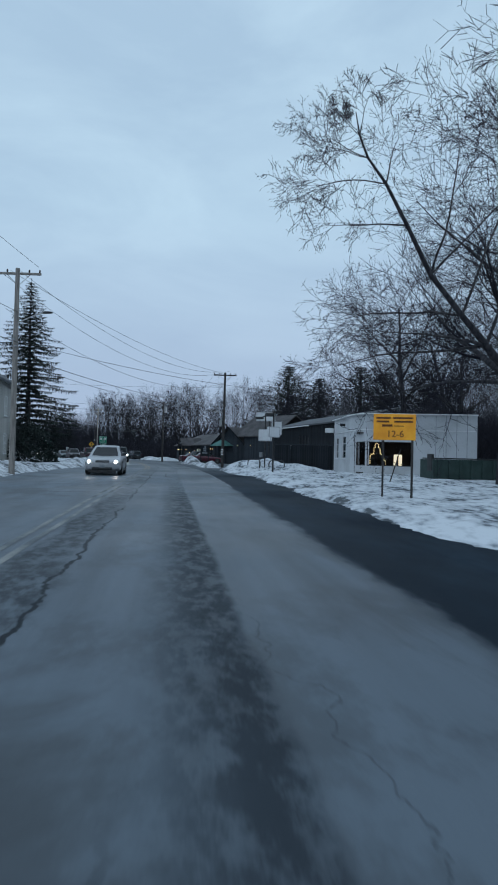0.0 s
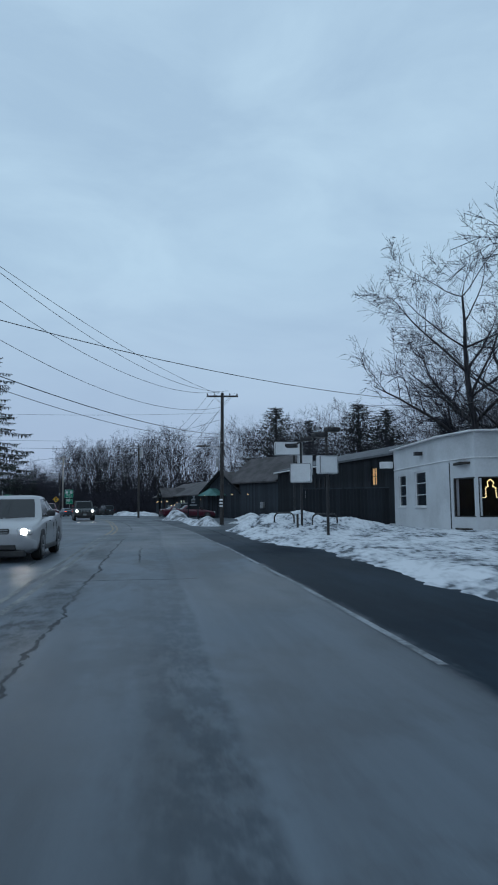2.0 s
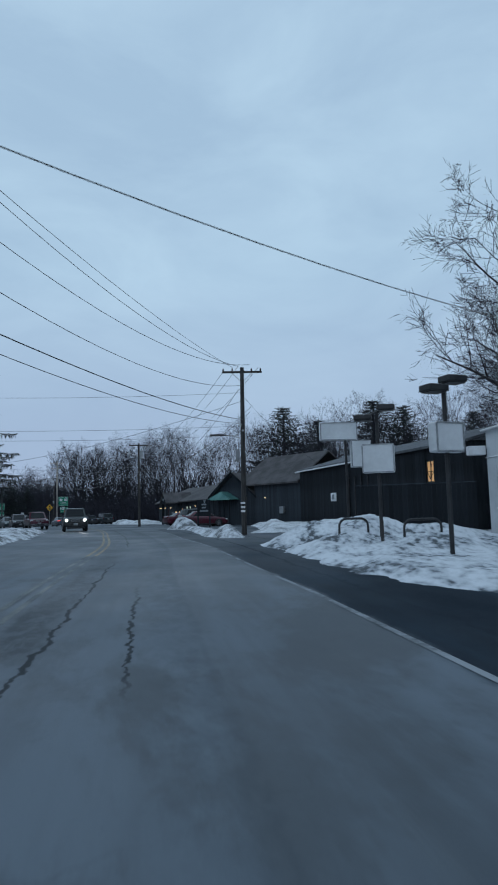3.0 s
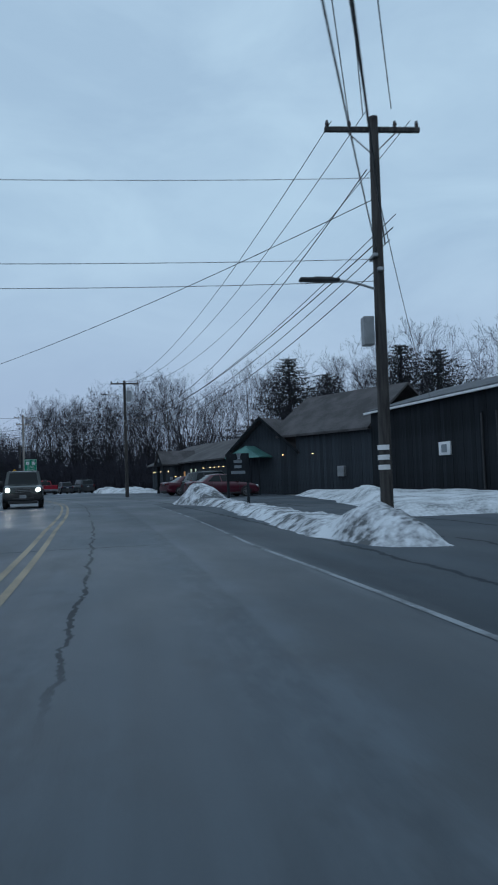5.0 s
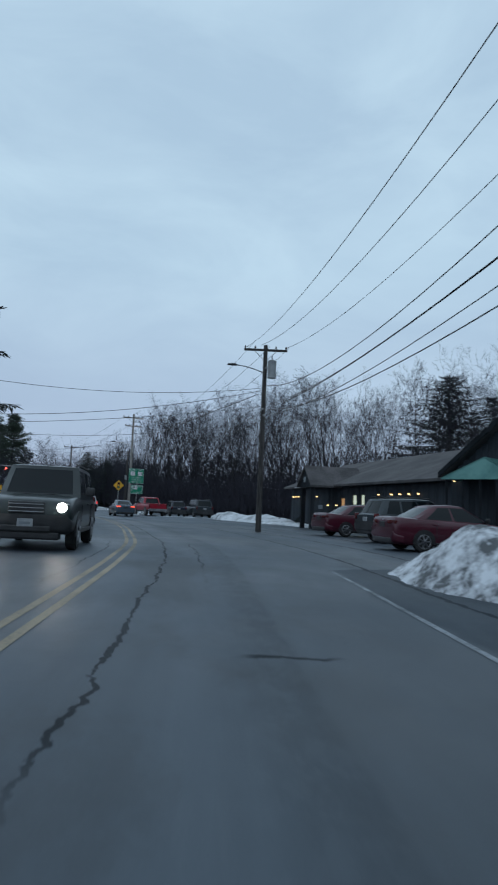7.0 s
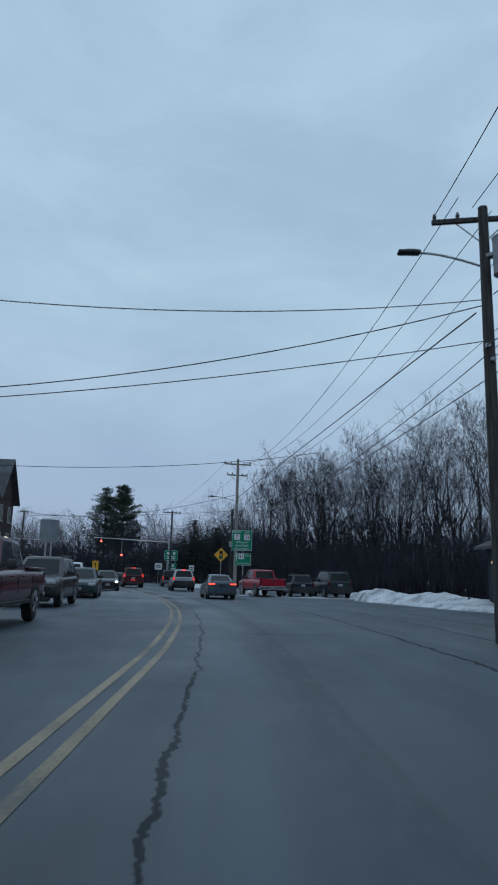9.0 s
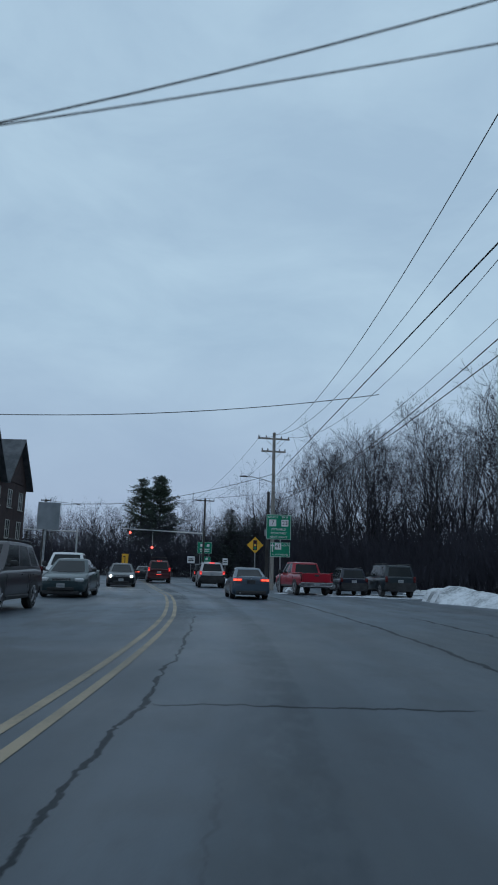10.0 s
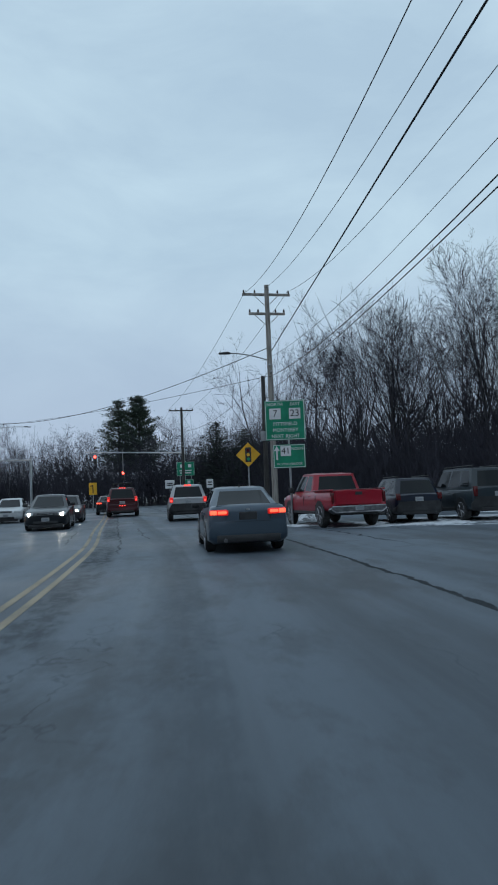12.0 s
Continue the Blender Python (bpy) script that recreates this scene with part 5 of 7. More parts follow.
for u, hgt in ((3.5, 0.06), (9.0, 0.06)):
    p, rz = along(W0, W1, u, 0.62)
    box(bm, (p.x, p.y, 3.12), (1.6, 0.1, hgt), rz, 0.01)
part("roof_edge_snow", bm, "snow", t)

# low dark evergreen bushes by the planting bed
for bx, by, r in ((-16.0, 138.2, 0.8), (-18.3, 141.0, 0.55)):
    t = thing("evergreen_bush", pose(bx, by, 0), "low clipped dark evergreen bush above snow", "bush")
    rng = random.Random(int(bx * 10))
    bm = bmesh.new()
    for _ in range(420):
        a, e = rng.uniform(0, 6.28), math.asin(rng.uniform(0.0, 1.0))
        d = Vector((math.cos(a) * math.cos(e), math.sin(a) * math.cos(e), math.sin(e) * 0.95))
        p = d * r * rng.uniform(0.72, 1.05)
        s = 0.1
        v = [bm.verts.new(p + Vector((rng.uniform(-s, s), rng.uniform(-s, s), rng.uniform(-s, s)))) for _ in range(3)]
        bm.faces.new(v)
    part("foliage", bm, "needles", t)

# clapboard house across the road
t = thing("clapboard_house", pose(-23.0, 53.0, 0, 0, 0, 10), "pale two-storey clapboard house with dark roof behind trees", "house")
bm = bmesh.new()
box(bm, (0, 0, 3.3), (8.6, 10, 6.8))
prism(bm, [(-4.3, -5, 6.7), (4.3, -5, 6.7), (0, -5, 9.4)], (0, 10, 0))
part("wall", bm, "clapboard", t)
bm = bmesh.new()
slab_roof(bm, [(-4.8, -5.4, 6.5), (0, -5.4, 9.5), (0, 5.4, 9.5), (-4.8, 5.4, 6.5)], 0.2)
slab_roof(bm, [(4.8, -5.4, 6.5), (4.8, 5.4, 6.5), (0, 5.4, 9.5), (0, -5.4, 9.5)], 0.2)
part("roof", bm, "slate", t)
for x, z in ((-2.2, 1.8), (2.2, 1.8), (-2.2, 4.8), (2.2, 4.8)):
    window(t, (-4.3, -5.0), (4.3, -5.0), x + 4.3, z, 1.0, 1.6, out=0.02)
for y, z in ((-2.5, 1.8), (2.0, 1.8), (-2.5, 4.8), (2.0, 4.8)):
    window(t, (4.3, -5.0), (4.3, 5.0), y + 5, z, 1.0, 1.6, out=0.02)
for w, m in ((8.5, pose(0, -5.02, 0)), (9.9, pose(4.32, 0, 0, 0, 0, 90))):
    bm = bmesh.new()
    box(bm, (0, 0, 0), (w, 0.05, 0.2))
    me = finish(bm, "clapboard", "clapboard")
    for k in range(30):
        share("clapboard", me, t, m @ pose(0, 0, 0.2 + 0.22 * k, 6, 0, 0))

# brick pub across the road
t = thing("brick_pub", pose(-67.2, 163.8, 0, 0, 0, 115), "three-storey dark brick building with steep gables and warm lamps", "building")
bm = bmesh.new()
box(bm, (-8, 6, 4.5), (16, 12, 9.2))
for gx in (-3.2, -11.0):
    prism(bm, [(gx - 3.1, -0.05, 9.0), (gx + 3.1, -0.05, 9.0), (gx, -0.05, 13.0)], (0, 9, 0))
part("wall", bm, "brick", t)
bm = bmesh.new()
for gx in (-3.2, -11.0):
    slab_roof(bm, [(gx - 3.6, -0.6, 8.6), (gx, -0.6, 13.1), (gx, 9.5, 13.1), (gx - 3.6, 9.5, 8.6)], 0.2)
    slab_roof(bm, [(gx + 3.6, -0.6, 8.6), (gx + 3.6, 9.5, 8.6), (gx, 9.5, 13.1), (gx, -0.6, 13.1)], 0.2)
part("roof", bm, "slate", t)
for gx in (-1.6, -4.8, -8.0, -11.0, -14.0):
    for z in (4.6, 7.4):
        window(t, (-16, 0.0), (0, 0.0), gx + 16, z, 1.1, 1.7, out=0.02, frame_mat="clapboard")
for gy in (2.5, 6.0, 9.5):
    for z in (4.6, 7.4):
        window(t, (0, 0), (0, 12), gy, z, 1.1, 1.7, out=0.02, frame_mat="clapboard")
bm = bmesh.new()
box(bm, (-8, -0.6, 3.3), (16.2, 1.3, 0.25), 0, 0.03)
part("shopfront_canopy", bm, "black_wood", t)
for k in range(12):
    bm = bmesh.new()
    tube(bm, (-15 + 1.32 * k, -1.2, 2.85), (-15 + 1.32 * k, -1.2, 3.05), 0.1, 0.06, 8)
    part("lamp", bm, "warm", t)
for gx in (-2.5, -6.5, -10.5, -14):
    window(t, (-16, 0.0), (0, 0.0), gx + 16, 1.6, 2.4, 2.0, "warm_lit", "black", 2, 0, out=0.03, sill=False)
t = thing("globe_lamp", pose(-49.0, 141.1, 0), "round white glowing globe lamp on a dark post", "street lamp")
post(t, 0, 3.3, 0.05, "black", 0)
bm = bmesh.new()
bmesh.ops.create_uvsphere(bm, u_segments=16, v_segments=10, radius=0.24, matrix=Matrix.Translation((0, 0, 3.5)))
part("globe", bm, "globe", t, "glowing white globe", smooth=60)


# ---- vehicles ----
SHAPES = {
    # lower body stations: y, half width, bottom, top; cabin: rear base y z, rear roof y z, front roof y z, front base y z, half widths at base and roof
    "sedan": dict(L=4.65, body=[(-2.33, 0.78, 0.48, 0.90), (-2.29, 0.85, 0.34, 1.01), (-2.12, 0.89, 0.25, 1.06), (-1.6, 0.905, 0.20, 1.045), (-0.6, 0.91, 0.19, 1.00), (0.4, 0.91, 0.19, 0.96), (1.1, 0.905, 0.19, 0.93), (1.75, 0.885, 0.20, 0.84), (2.18, 0.80, 0.25, 0.73), (2.33, 0.62, 0.36, 0.60)],
                  cabin=((-1.82, 1.02), (-0.95, 1.44), (0.15, 1.46), (1.18, 0.92)), cw=(0.82, 0.60), wheels=(-1.33, 1.32, 0.33), tail=(0.64, 0.91, 0.42, 0.13), head=(0.64, 0.67, 0.34, 0.14), side=(0.12, 0.50, 0.535)),
    "suv": dict(L=4.7, body=[(-2.34, 0.78, 0.58, 1.02), (-2.30, 0.88, 0.44, 1.09), (-1.95, 0.935, 0.34, 1.12), (0.0, 0.94, 0.30, 1.09), (1.2, 0.94, 0.30, 1.06), (1.8, 0.92, 0.33, 0.99), (2.2, 0.86, 0.36, 0.89), (2.34, 0.70, 0.44, 0.74)],
                cabin=((-2.27, 1.09), (-1.92, 1.70), (0.30, 1.73), (1.28, 1.05)), cw=(0.88, 0.68), wheels=(-1.38, 1.40, 0.37), tail=(0.80, 1.02, 0.17, 0.26), head=(0.68, 0.86, 0.32, 0.15), side=(0.06, 0.27, 0.30, 0.61, 0.64)),
    "boxy": dict(L=4.7, body=[(-2.33, 0.84, 0.58, 1.08), (-2.28, 0.92, 0.44, 1.14), (-1.9, 0.945, 0.36, 1.16), (0.0, 0.95, 0.34, 1.15), (1.3, 0.95, 0.34, 1.14), (1.9, 0.94, 0.36, 1.10), (2.26, 0.90, 0.40, 1.02), (2.34, 0.82, 0.48, 0.90)],
                 cabin=((-2.28, 1.13), (-2.12, 1.78), (0.52, 1.82), (1.05, 1.13)), cw=(0.89, 0.76), wheels=(-1.38, 1.42, 0.39), tail=(0.82, 1.02, 0.14, 0.34), head=(0.70, 0.90, 0.26, 0.20), side=(0.06, 0.29, 0.32, 0.62, 0.65)),
    "van": dict(L=4.9, body=[(-2.42, 0.78, 0.50, 0.97), (-2.38, 0.88, 0.36, 1.05), (-1.9, 0.95, 0.26, 1.08), (0.0, 0.95, 0.22, 1.02), (1.3, 0.95, 0.22, 0.99), (1.95, 0.91, 0.25, 0.86), (2.30, 0.82, 0.29, 0.74), (2.44, 0.64, 0.36, 0.62)],
                cabin=((-2.34, 1.06), (-2.05, 1.68), (0.45, 1.72), (1.80, 0.93)), cw=(0.88, 0.70), wheels=(-1.45, 1.50, 0.34), tail=(0.80, 1.05, 0.15, 0.30), head=(0.66, 0.72, 0.36, 0.16), side=(0.06, 0.30, 0.33, 0.60, 0.63)),
    "pickup": dict(L=5.7, body=[(-2.85, 0.93, 0.66, 1.20), (-2.80, 0.965, 0.60, 1.23), (-2.0, 0.985, 0.52, 1.24), (-0.6, 0.985, 0.44, 1.23), (0.6, 0.985, 0.44, 1.21), (1.5, 0.985, 0.44, 1.18), (2.3, 0.97, 0.48, 1.14), (2.75, 0.93, 0.52, 1.06), (2.86, 0.82, 0.58, 0.94)],
                   cabin=((-0.98, 1.21), (-0.78, 1.82), (0.80, 1.86), (1.55, 1.17)), cw=(0.91, 0.74), wheels=(-1.75, 1.85, 0.43), tail=(0.89, 0.99, 0.11, 0.36), head=(0.76, 0.93, 0.30, 0.22), side=(0.08, 0.42, 0.47)),
}


def loft(bm, rings):
    rows = [[bm.verts.new(p) for p in r] for r in rings]
    n = len(rows[0])
    for a, b in zip(rows, rows[1:]):
        for i in range(n):
            bm.faces.new((a[i], a[(i + 1) % n], b[(i + 1) % n], b[i]))
    bm.faces.new(rows[0][::-1])
    bm.faces.new(rows[-1])


def eased(rows, sub=3):
    """More stations between the given ones, on a smooth curve."""
    out = []
    c = [rows[0]] + list(rows) + [rows[-1]]
    for i in range(1, len(c) - 2):
        for k in range(sub):
            t = k / sub
            out.append(tuple(0.5 * (2 * b + (d - a) * t + (2 * a - 5 * b + 4 * d - e) * t * t + (3 * b - a - 3 * d + e) * t ** 3) for a, b, d, e in zip(c[i - 1], c[i], c[i + 1], c[i + 2])))
    return out + [rows[-1]]


def section(w, zb, zt):
    h = zt - zb
    return [(0.0, zb), (w * 0.82, zb), (w * 0.94, zb + 0.05), (w * 0.985, zb + 0.16 * h + 0.03), (w, zb + h * 0.42), (w * 0.995, zb + h * 0.62), (w * 0.965, zb + h * 0.82), (w * 0.92, zt - 0.03), (w * 0.84, zt), (w * 0.45, zt + 0.02), (0.0, zt + 0.028)]


def greenhouse(S, pm, t):
    """The cabin: painted roof and pillars with panes of glass let in between them."""
    (yb, zb), (yr, zr), (yf, zf), (yw, zw) = S["cabin"]
    cb, cr = S["cw"]
    marks = S["side"]

    def ring(u, grow_=1.0, up=0.0):
        r = yb + (yr - yb) * u ** 0.92
        f = yw + (yf - yw) * u ** 0.92
        w = (cb + (cr - cb) * u ** 1.25)
        s0, s1 = r + 0.13, f - 0.14
        half = [(0.0, r - 0.035), (0.42 * w, r - 0.025), (0.80 * w, r + 0.012)]
        half += [(w * (0.985 if i == 0 else 1.0), s0 + (s1 - s0) * q) for i, q in enumerate((0.0,) + marks + (1.0,))]
        half += [(0.82 * w, f - 0.012), (0.44 * w, f + 0.03), (0.0, f + 0.045)]
        full = half + [(-x, y) for x, y in reversed(half[1:-1])]
        yc = (r + f) / 2
        out = []
        for x, y in full:
            k = (y - yb) / (yw - yb)
            base = zb + (zw - zb) * k - 0.05
            ks = min(1.0, max(0.0, (y - yr) / (yf - yr)))
            roof = zr + (zf - zr) * ks + 0.02 * math.sin(math.pi * ks)
            out.append((x * grow_, yc + (y - yc) * grow_, base + (roof - base) * u + up))
        return out

    n_half = 6 + len(marks) + 2
    cols = ["rear_window", "rear_window", None]
    for i in range(len(marks) + 1):
        cols.append("side_window" if i % 2 == 1 else None)
    if len(marks) == 3:
        cols[3:] = [None, "side_window", None, "side_window"]
    if len(marks) == 5:
        cols[3:] = [None, "side_window", None, "side_window", None, "side_window"]
    cols += [None, "windscreen", "windscreen"]
    cols = cols + cols[::-1]
    levels = [0.0, 0.15, 0.36, 0.62, 0.90, 1.0]
    rings = [ring(u) for u in levels] + [ring(1.0, 0.93, 0.018), ring(1.0, 0.6, 0.04)]
    n = len(rings[0])
    bm = bmesh.new()
    panes = {}
    vs = [[bm.verts.new(p) for p in r] for r in rings]
    for k in range(len(rings) - 1):
        i = 0
        while i < n:
            j = (i + 1) % n
            if 1 <= k <= 3 and cols[i]:
                key = (cols[i], 0 if cols[i] != "side_window" else i)
                panes.setdefault(key, []).append([rings[k][i], rings[k][j], rings[k + 1][j], rings[k + 1][i]])
            else:
                bm.faces.new((vs[k][i], vs[k][j], vs[k + 1][j], vs[k + 1][i]))
            i += 1
    bm.faces.new(vs[-1])
    cab = part("cabin", bm, pm, t, smooth=42)
    for (nm, _), quads in panes.items():
        bm = bmesh.new()
        for q in quads:
            bm.faces.new([bm.verts.new(p) for p in q])
        bmesh.ops.remove_doubles(bm, verts=bm.verts, dist=1e-4)
        part(nm, bm, "glass", cab, smooth=60)
    # a dark inside, so that the panes have something behind them
    return cab


def vehicle(name, kind, x, y, yaw, colour, label, category, lights="off", group="", scale=1.0, extras=()):
    S = SHAPES[kind]
    t = thing(name, pose(x, y, 0.0, 0, 0, yaw), label, category, group)
    pm = colour if not isinstance(colour, str) else M[colour]
    stations = eased(S["body"])
    bm = bmesh.new()
    rings = []
    for yy, w, zb, zt in stations:
        half = section(w, zb, zt)
        rings.append([(px, yy, pz) for px, pz in half] + [(-px, yy, pz) for px, pz in reversed(half[1:-1])])
    loft(bm, rings)
    body = part("body", bm, pm, t, smooth=48)
    greenhouse(S, pm, t)
    (yb, zb), (yr, zr), (yf, zf), (yw, zw) = S["cabin"]
    cb, cr = S["cw"]
    ym, zm = (yr + yf) / 2, max(zr, zf) + 0.02
    L = S["L"] / 2
    # bumpers wrap round both ends
    for end in (-1, 1):
        bm = bmesh.new()
        rr = []
        for yy, w, b0, t0 in stations:
            if (end < 0 and yy > -L + 0.42) or (end > 0 and yy < L - 0.42):
                continue
            hh = b0 + 0.26
            if kind == "pickup":
                b0, hh = b0 - 0.10, b0 + 0.07
            half = [(0, b0 - 0.02), (w * 0.86, b0 - 0.02), (w * 1.0, b0 + 0.07), (w * 1.018, hh - 0.06), (w * 0.99, hh), (0, hh)]
            rr.append([(px, yy + end * 0.035, pz) for px, pz in half] + [(-px, yy + end * 0.035, pz) for px, pz in reversed(half[1:-1])])
        loft(bm, rr)
        bump_ = part("bumper", bm, "rim" if kind == "pickup" else ("black" if kind in ("suv", "boxy") else pm), t, smooth=40)
        bm = bmesh.new()
        z0 = S["body"][0 if end < 0 else -1][2]
        box(bm, (0, end * (L - 0.16), z0 - 0.16), (1.35, 0.34, 0.16), 0, 0.04)
        part("valance", bm, "black", t)
        if end < 0 and kind == "sedan":
            for s in (-1, 1):
                bm = bmesh.new()
                box(bm, (s * 0.62, -L + 0.03, 0.50), (0.20, 0.05, 0.045), s * 14, 0.01)
                part("reflector", bm, "tail_off", bump_)
    w1 = S["wheels"]
    r = w1[2]
    wide = S["body"][3][1]
    for s in (-1, 1):
        for yy in w1[:2]:
            wx = s * (wide - 0.115)
            bm = bmesh.new()
            bmesh.ops.create_cone(bm, cap_ends=True, segments=28, radius1=r, radius2=r, depth=0.23, matrix=pose(wx, yy, r, 0, 90, 0))
            es = [e for e in bm.edges if abs(e.verts[0].co.x - e.verts[1].co.x) < 1e-5]
            bmesh.ops.bevel(bm, geom=es, offset=0.035, segments=2, affect="EDGES")
            wheel = part("wheel", bm, "rubber", t, smooth=40)
            bm = bmesh.new()
            tube(bm, (wx + s * 0.105, yy, r), (wx + s * 0.118, yy, r), r * 0.66, r * 0.64, 24)
            part("rim", bm, "black", wheel)
            bm = bmesh.new()
            for k in range(7):
                a = k * 2 * math.pi / 7
                tube(bm, (wx + s * 0.122, yy, r), (wx + s * 0.118, yy + r * 0.63 * math.cos(a), r + r * 0.63 * math.sin(a)), 0.034, 0.024, 5)
            for k in range(24):
                a, b = k * math.pi / 12, (k + 1) * math.pi / 12
                tube(bm, (wx + s * 0.118, yy + r * 0.65 * math.cos(a), r + r * 0.65 * math.sin(a)), (wx + s * 0.118, yy + r * 0.65 * math.cos(b), r + r * 0.65 * math.sin(b)), 0.016, n=4)
            part("spokes", bm, "rim", wheel)
            # black plate on the uncut body side stands for the wheel well's shade
            bm = bmesh.new()
            rims = []
            for k in range(15):
                a = math.pi * (-0.06 + 1.12 * k / 14)
                c, d = math.cos(a), math.sin(a)
                rims.append([bm.verts.new((s * (wide + o), yy + q * c, r + q * d)) for q, o in ((r * 1.14, -0.03), (r * 1.14, 0.008), (r * 0.4, 0.004))])
            for a, b in zip(rims, rims[1:]):
                for k in range(2):
                    bm.faces.new((a[k], a[k + 1], b[k + 1], b[k]))
            part("wheel_arch", bm, "black", t)
        for yy in (w1[0] + 0.42, ym, w1[1] - 0.46):
            bm = bmesh.new()
            box(bm, (s * (wide - 0.002), yy, S["body"][3][2] + 0.45), (0.012, 0.014, 0.36))
            part("door_gap", bm, "black", body)
        bm = bmesh.new()
        box(bm, (s * (wide * 0.955), (w1[0] + w1[1]) / 2, S["body"][3][2] + 0.06), (0.10, w1[1] - w1[0] - 2.4 * r, 0.10), 0, 0.02)
        part("sill", bm, "black", body)
    tx, tz, tw, th = S["tail"]
    on = lights in ("tail", "all")
    for s in (-1, 1):
        bm = bmesh.new()
        yy = -L + (0.055 if kind == "sedan" else 0.05)
        box(bm, (s * tx, yy, tz), (tw, 0.16, th), s * (15 if kind == "sedan" else 8), 0.03)
        tl = part("tail_light", bm, "tail_dim" if on else "tail_off", t, smooth=40)
        if on:
            bm = bmesh.new()
            if kind == "sedan":
                box(bm, (s * (tx + 0.12), yy - 0.03, tz), (0.15, 0.12, th * 0.66), s * 15, 0.015)
                box(bm, (s * (tx - 0.07), yy - 0.075, tz), (0.20, 0.10, th * 0.5), s * 15, 0.015)
            else:
                box(bm, (s * tx, yy - 0.05, tz - th * 0.18), (tw * 0.6, 0.08, th * 0.36), s * 8, 0.02)
            part("brake_lamp", bm, "amber" if kind == "sedan" else "tail", tl, smooth=40)
    hx, hz, hw, hh = S["head"]
    for s in (-1, 1):
        bm = bmesh.new()
        box(bm, (s * hx, L - 0.13, hz), (hw, 0.22, hh), -s * 22, 0.05)
        hl = part("headlight", bm, "head_off", t, smooth=40)
        if lights in ("head", "all"):
            bm = bmesh.new()
            bmesh.ops.create_icosphere(bm, subdivisions=2, radius=hh * 0.52, matrix=pose(s * hx, L - 0.035, hz))
            part("lamp", bm, "head", hl, "glowing headlamp", smooth=60)
    bm = bmesh.new()
    box(bm, (0, L - 0.04, hz - 0.02), (hx * 1.05, 0.09, hh * 1.3), 0, 0.03)
    grille = part("grille", bm, "black", t)
    for k in range(3):
        bm = bmesh.new()
        box(bm, (0, L + 0.006, hz - 0.02 + (k - 1) * hh * 0.38), (hx * 0.98, 0.02, 0.018), 0, 0)
        part("grille_bar", bm, "steel", grille)
    bm = bmesh.new()
    box(bm, (0, L + 0.005, S["body"][-1][2] - 0.02), (1.0, 0.09, 0.13), 0, 0.03)
    part("air_intake", bm, "black", t)
    for yy, zz in ((-L - 0.012 - (0.05 if kind == "pickup" else 0.0), tz - 0.10 if kind == "sedan" else S["body"][0][2] + (-0.02 if kind == "pickup" else 0.34)), (L + 0.055, S["body"][-1][2] + 0.10)):
        bm = bmesh.new()
        box(bm, (0, yy, zz), (0.31, 0.03, 0.16), 0, 0.004)
        pl = part("licence_plate", bm, "plate", t)
        bm = bmesh.new()
        box(bm, (0, yy + (-0.017 if yy < 0 else 0.017), zz - 0.01), (0.22, 0.004, 0.05), 0, 0)
        part("text_bar", bm, "cloth_grey", pl)
    for s in (-1, 1):
        bm = bmesh.new()
        mz = zw + 0.14
        box(bm, (s * (cb + 0.18), yw - 0.40, mz), (0.20, 0.10, 0.14 if kind not in ("pickup", "boxy") else 0.20), 0, 0.04)
        box(bm, (s * (cb + 0.05), yw - 0.38, mz - 0.06), (0.14, 0.05, 0.045), 0, 0)
        part("mirror", bm, "black", t, smooth=40)
        for yy in (ym - 0.55, ym + 0.45):
            bm = bmesh.new()
            box(bm, (s * (wide - 0.02), yy, S["body"][3][3] - 0.17), (0.05, 0.18, 0.03), 0, 0.01)
            part("door_handle", bm, pm, t)
        bm = bmesh.new()
        tube(bm, (s * 0.02, yw + 0.02, zw + 0.035), (s * 0.55, yw - 0.10, zw + 0.06), 0.012, n=5)
        part("wiper", bm, "black", t)
    if kind == "pickup":
        bm = bmesh.new()
        box(bm, (0, -1.92, 1.17), (1.62, 1.70, 0.20), 0, 0.01)
        part("bed_liner", bm, "black", t)
        bm = bmesh.new()
        box(bm, (0, -2.865, 0.99), (1.60, 0.06, 0.47), 0, 0.02)
        gate = part("tailgate", bm, pm, t)
        bm = bmesh.new()
        box(bm, (0, -2.90, 1.12), (0.24, 0.02, 0.10), 0, 0.008)
        part("handle", bm, "black", gate)
        for s in (-1, 1):
            bm = bmesh.new()
            box(bm, (s * 0.90, -1.9, 1.25), (0.12, 1.86, 0.05), 0, 0.015)
            part("bed_rail", bm, pm, t)
    if kind in ("suv", "van", "boxy"):
        for s in (-1, 1):
            bm = bmesh.new()
            tube(bm, (s * (cr - 0.06), yr + 0.15, zm + 0.06), (s * (cr - 0.06), yf - 0.1, zm + 0.06), 0.018, n=6)
            for yy in (yr + 0.2, yf - 0.15):
                tube(bm, (s * (cr - 0.06), yy, zm - 0.04), (s * (cr - 0.06), yy, zm + 0.06), 0.018, n=6)
            part("roof_rail", bm, "black", t)
    if kind == "sedan":
        bm = bmesh.new()
        prism(bm, [(-0.015, yr + 0.12, zr + 0.04), (-0.015, yr + 0.30, zr + 0.05), (-0.015, yr + 0.16, zr + 0.11)], (0.03, 0, 0))
        part("fin_antenna", bm, "black", t)
        bm = bmesh.new()
        tube(bm, (0, -2.25, 0.955), (0, -2.325, 0.945), 0.055, 0.05, 14)
        part("badge", bm, "steel", t)
        bm = bmesh.new()
        box(bm, (0, -2.18, 1.055), (1.40, 0.10, 0.03), 0, 0.012)
        part("boot_lip", bm, pm, body)
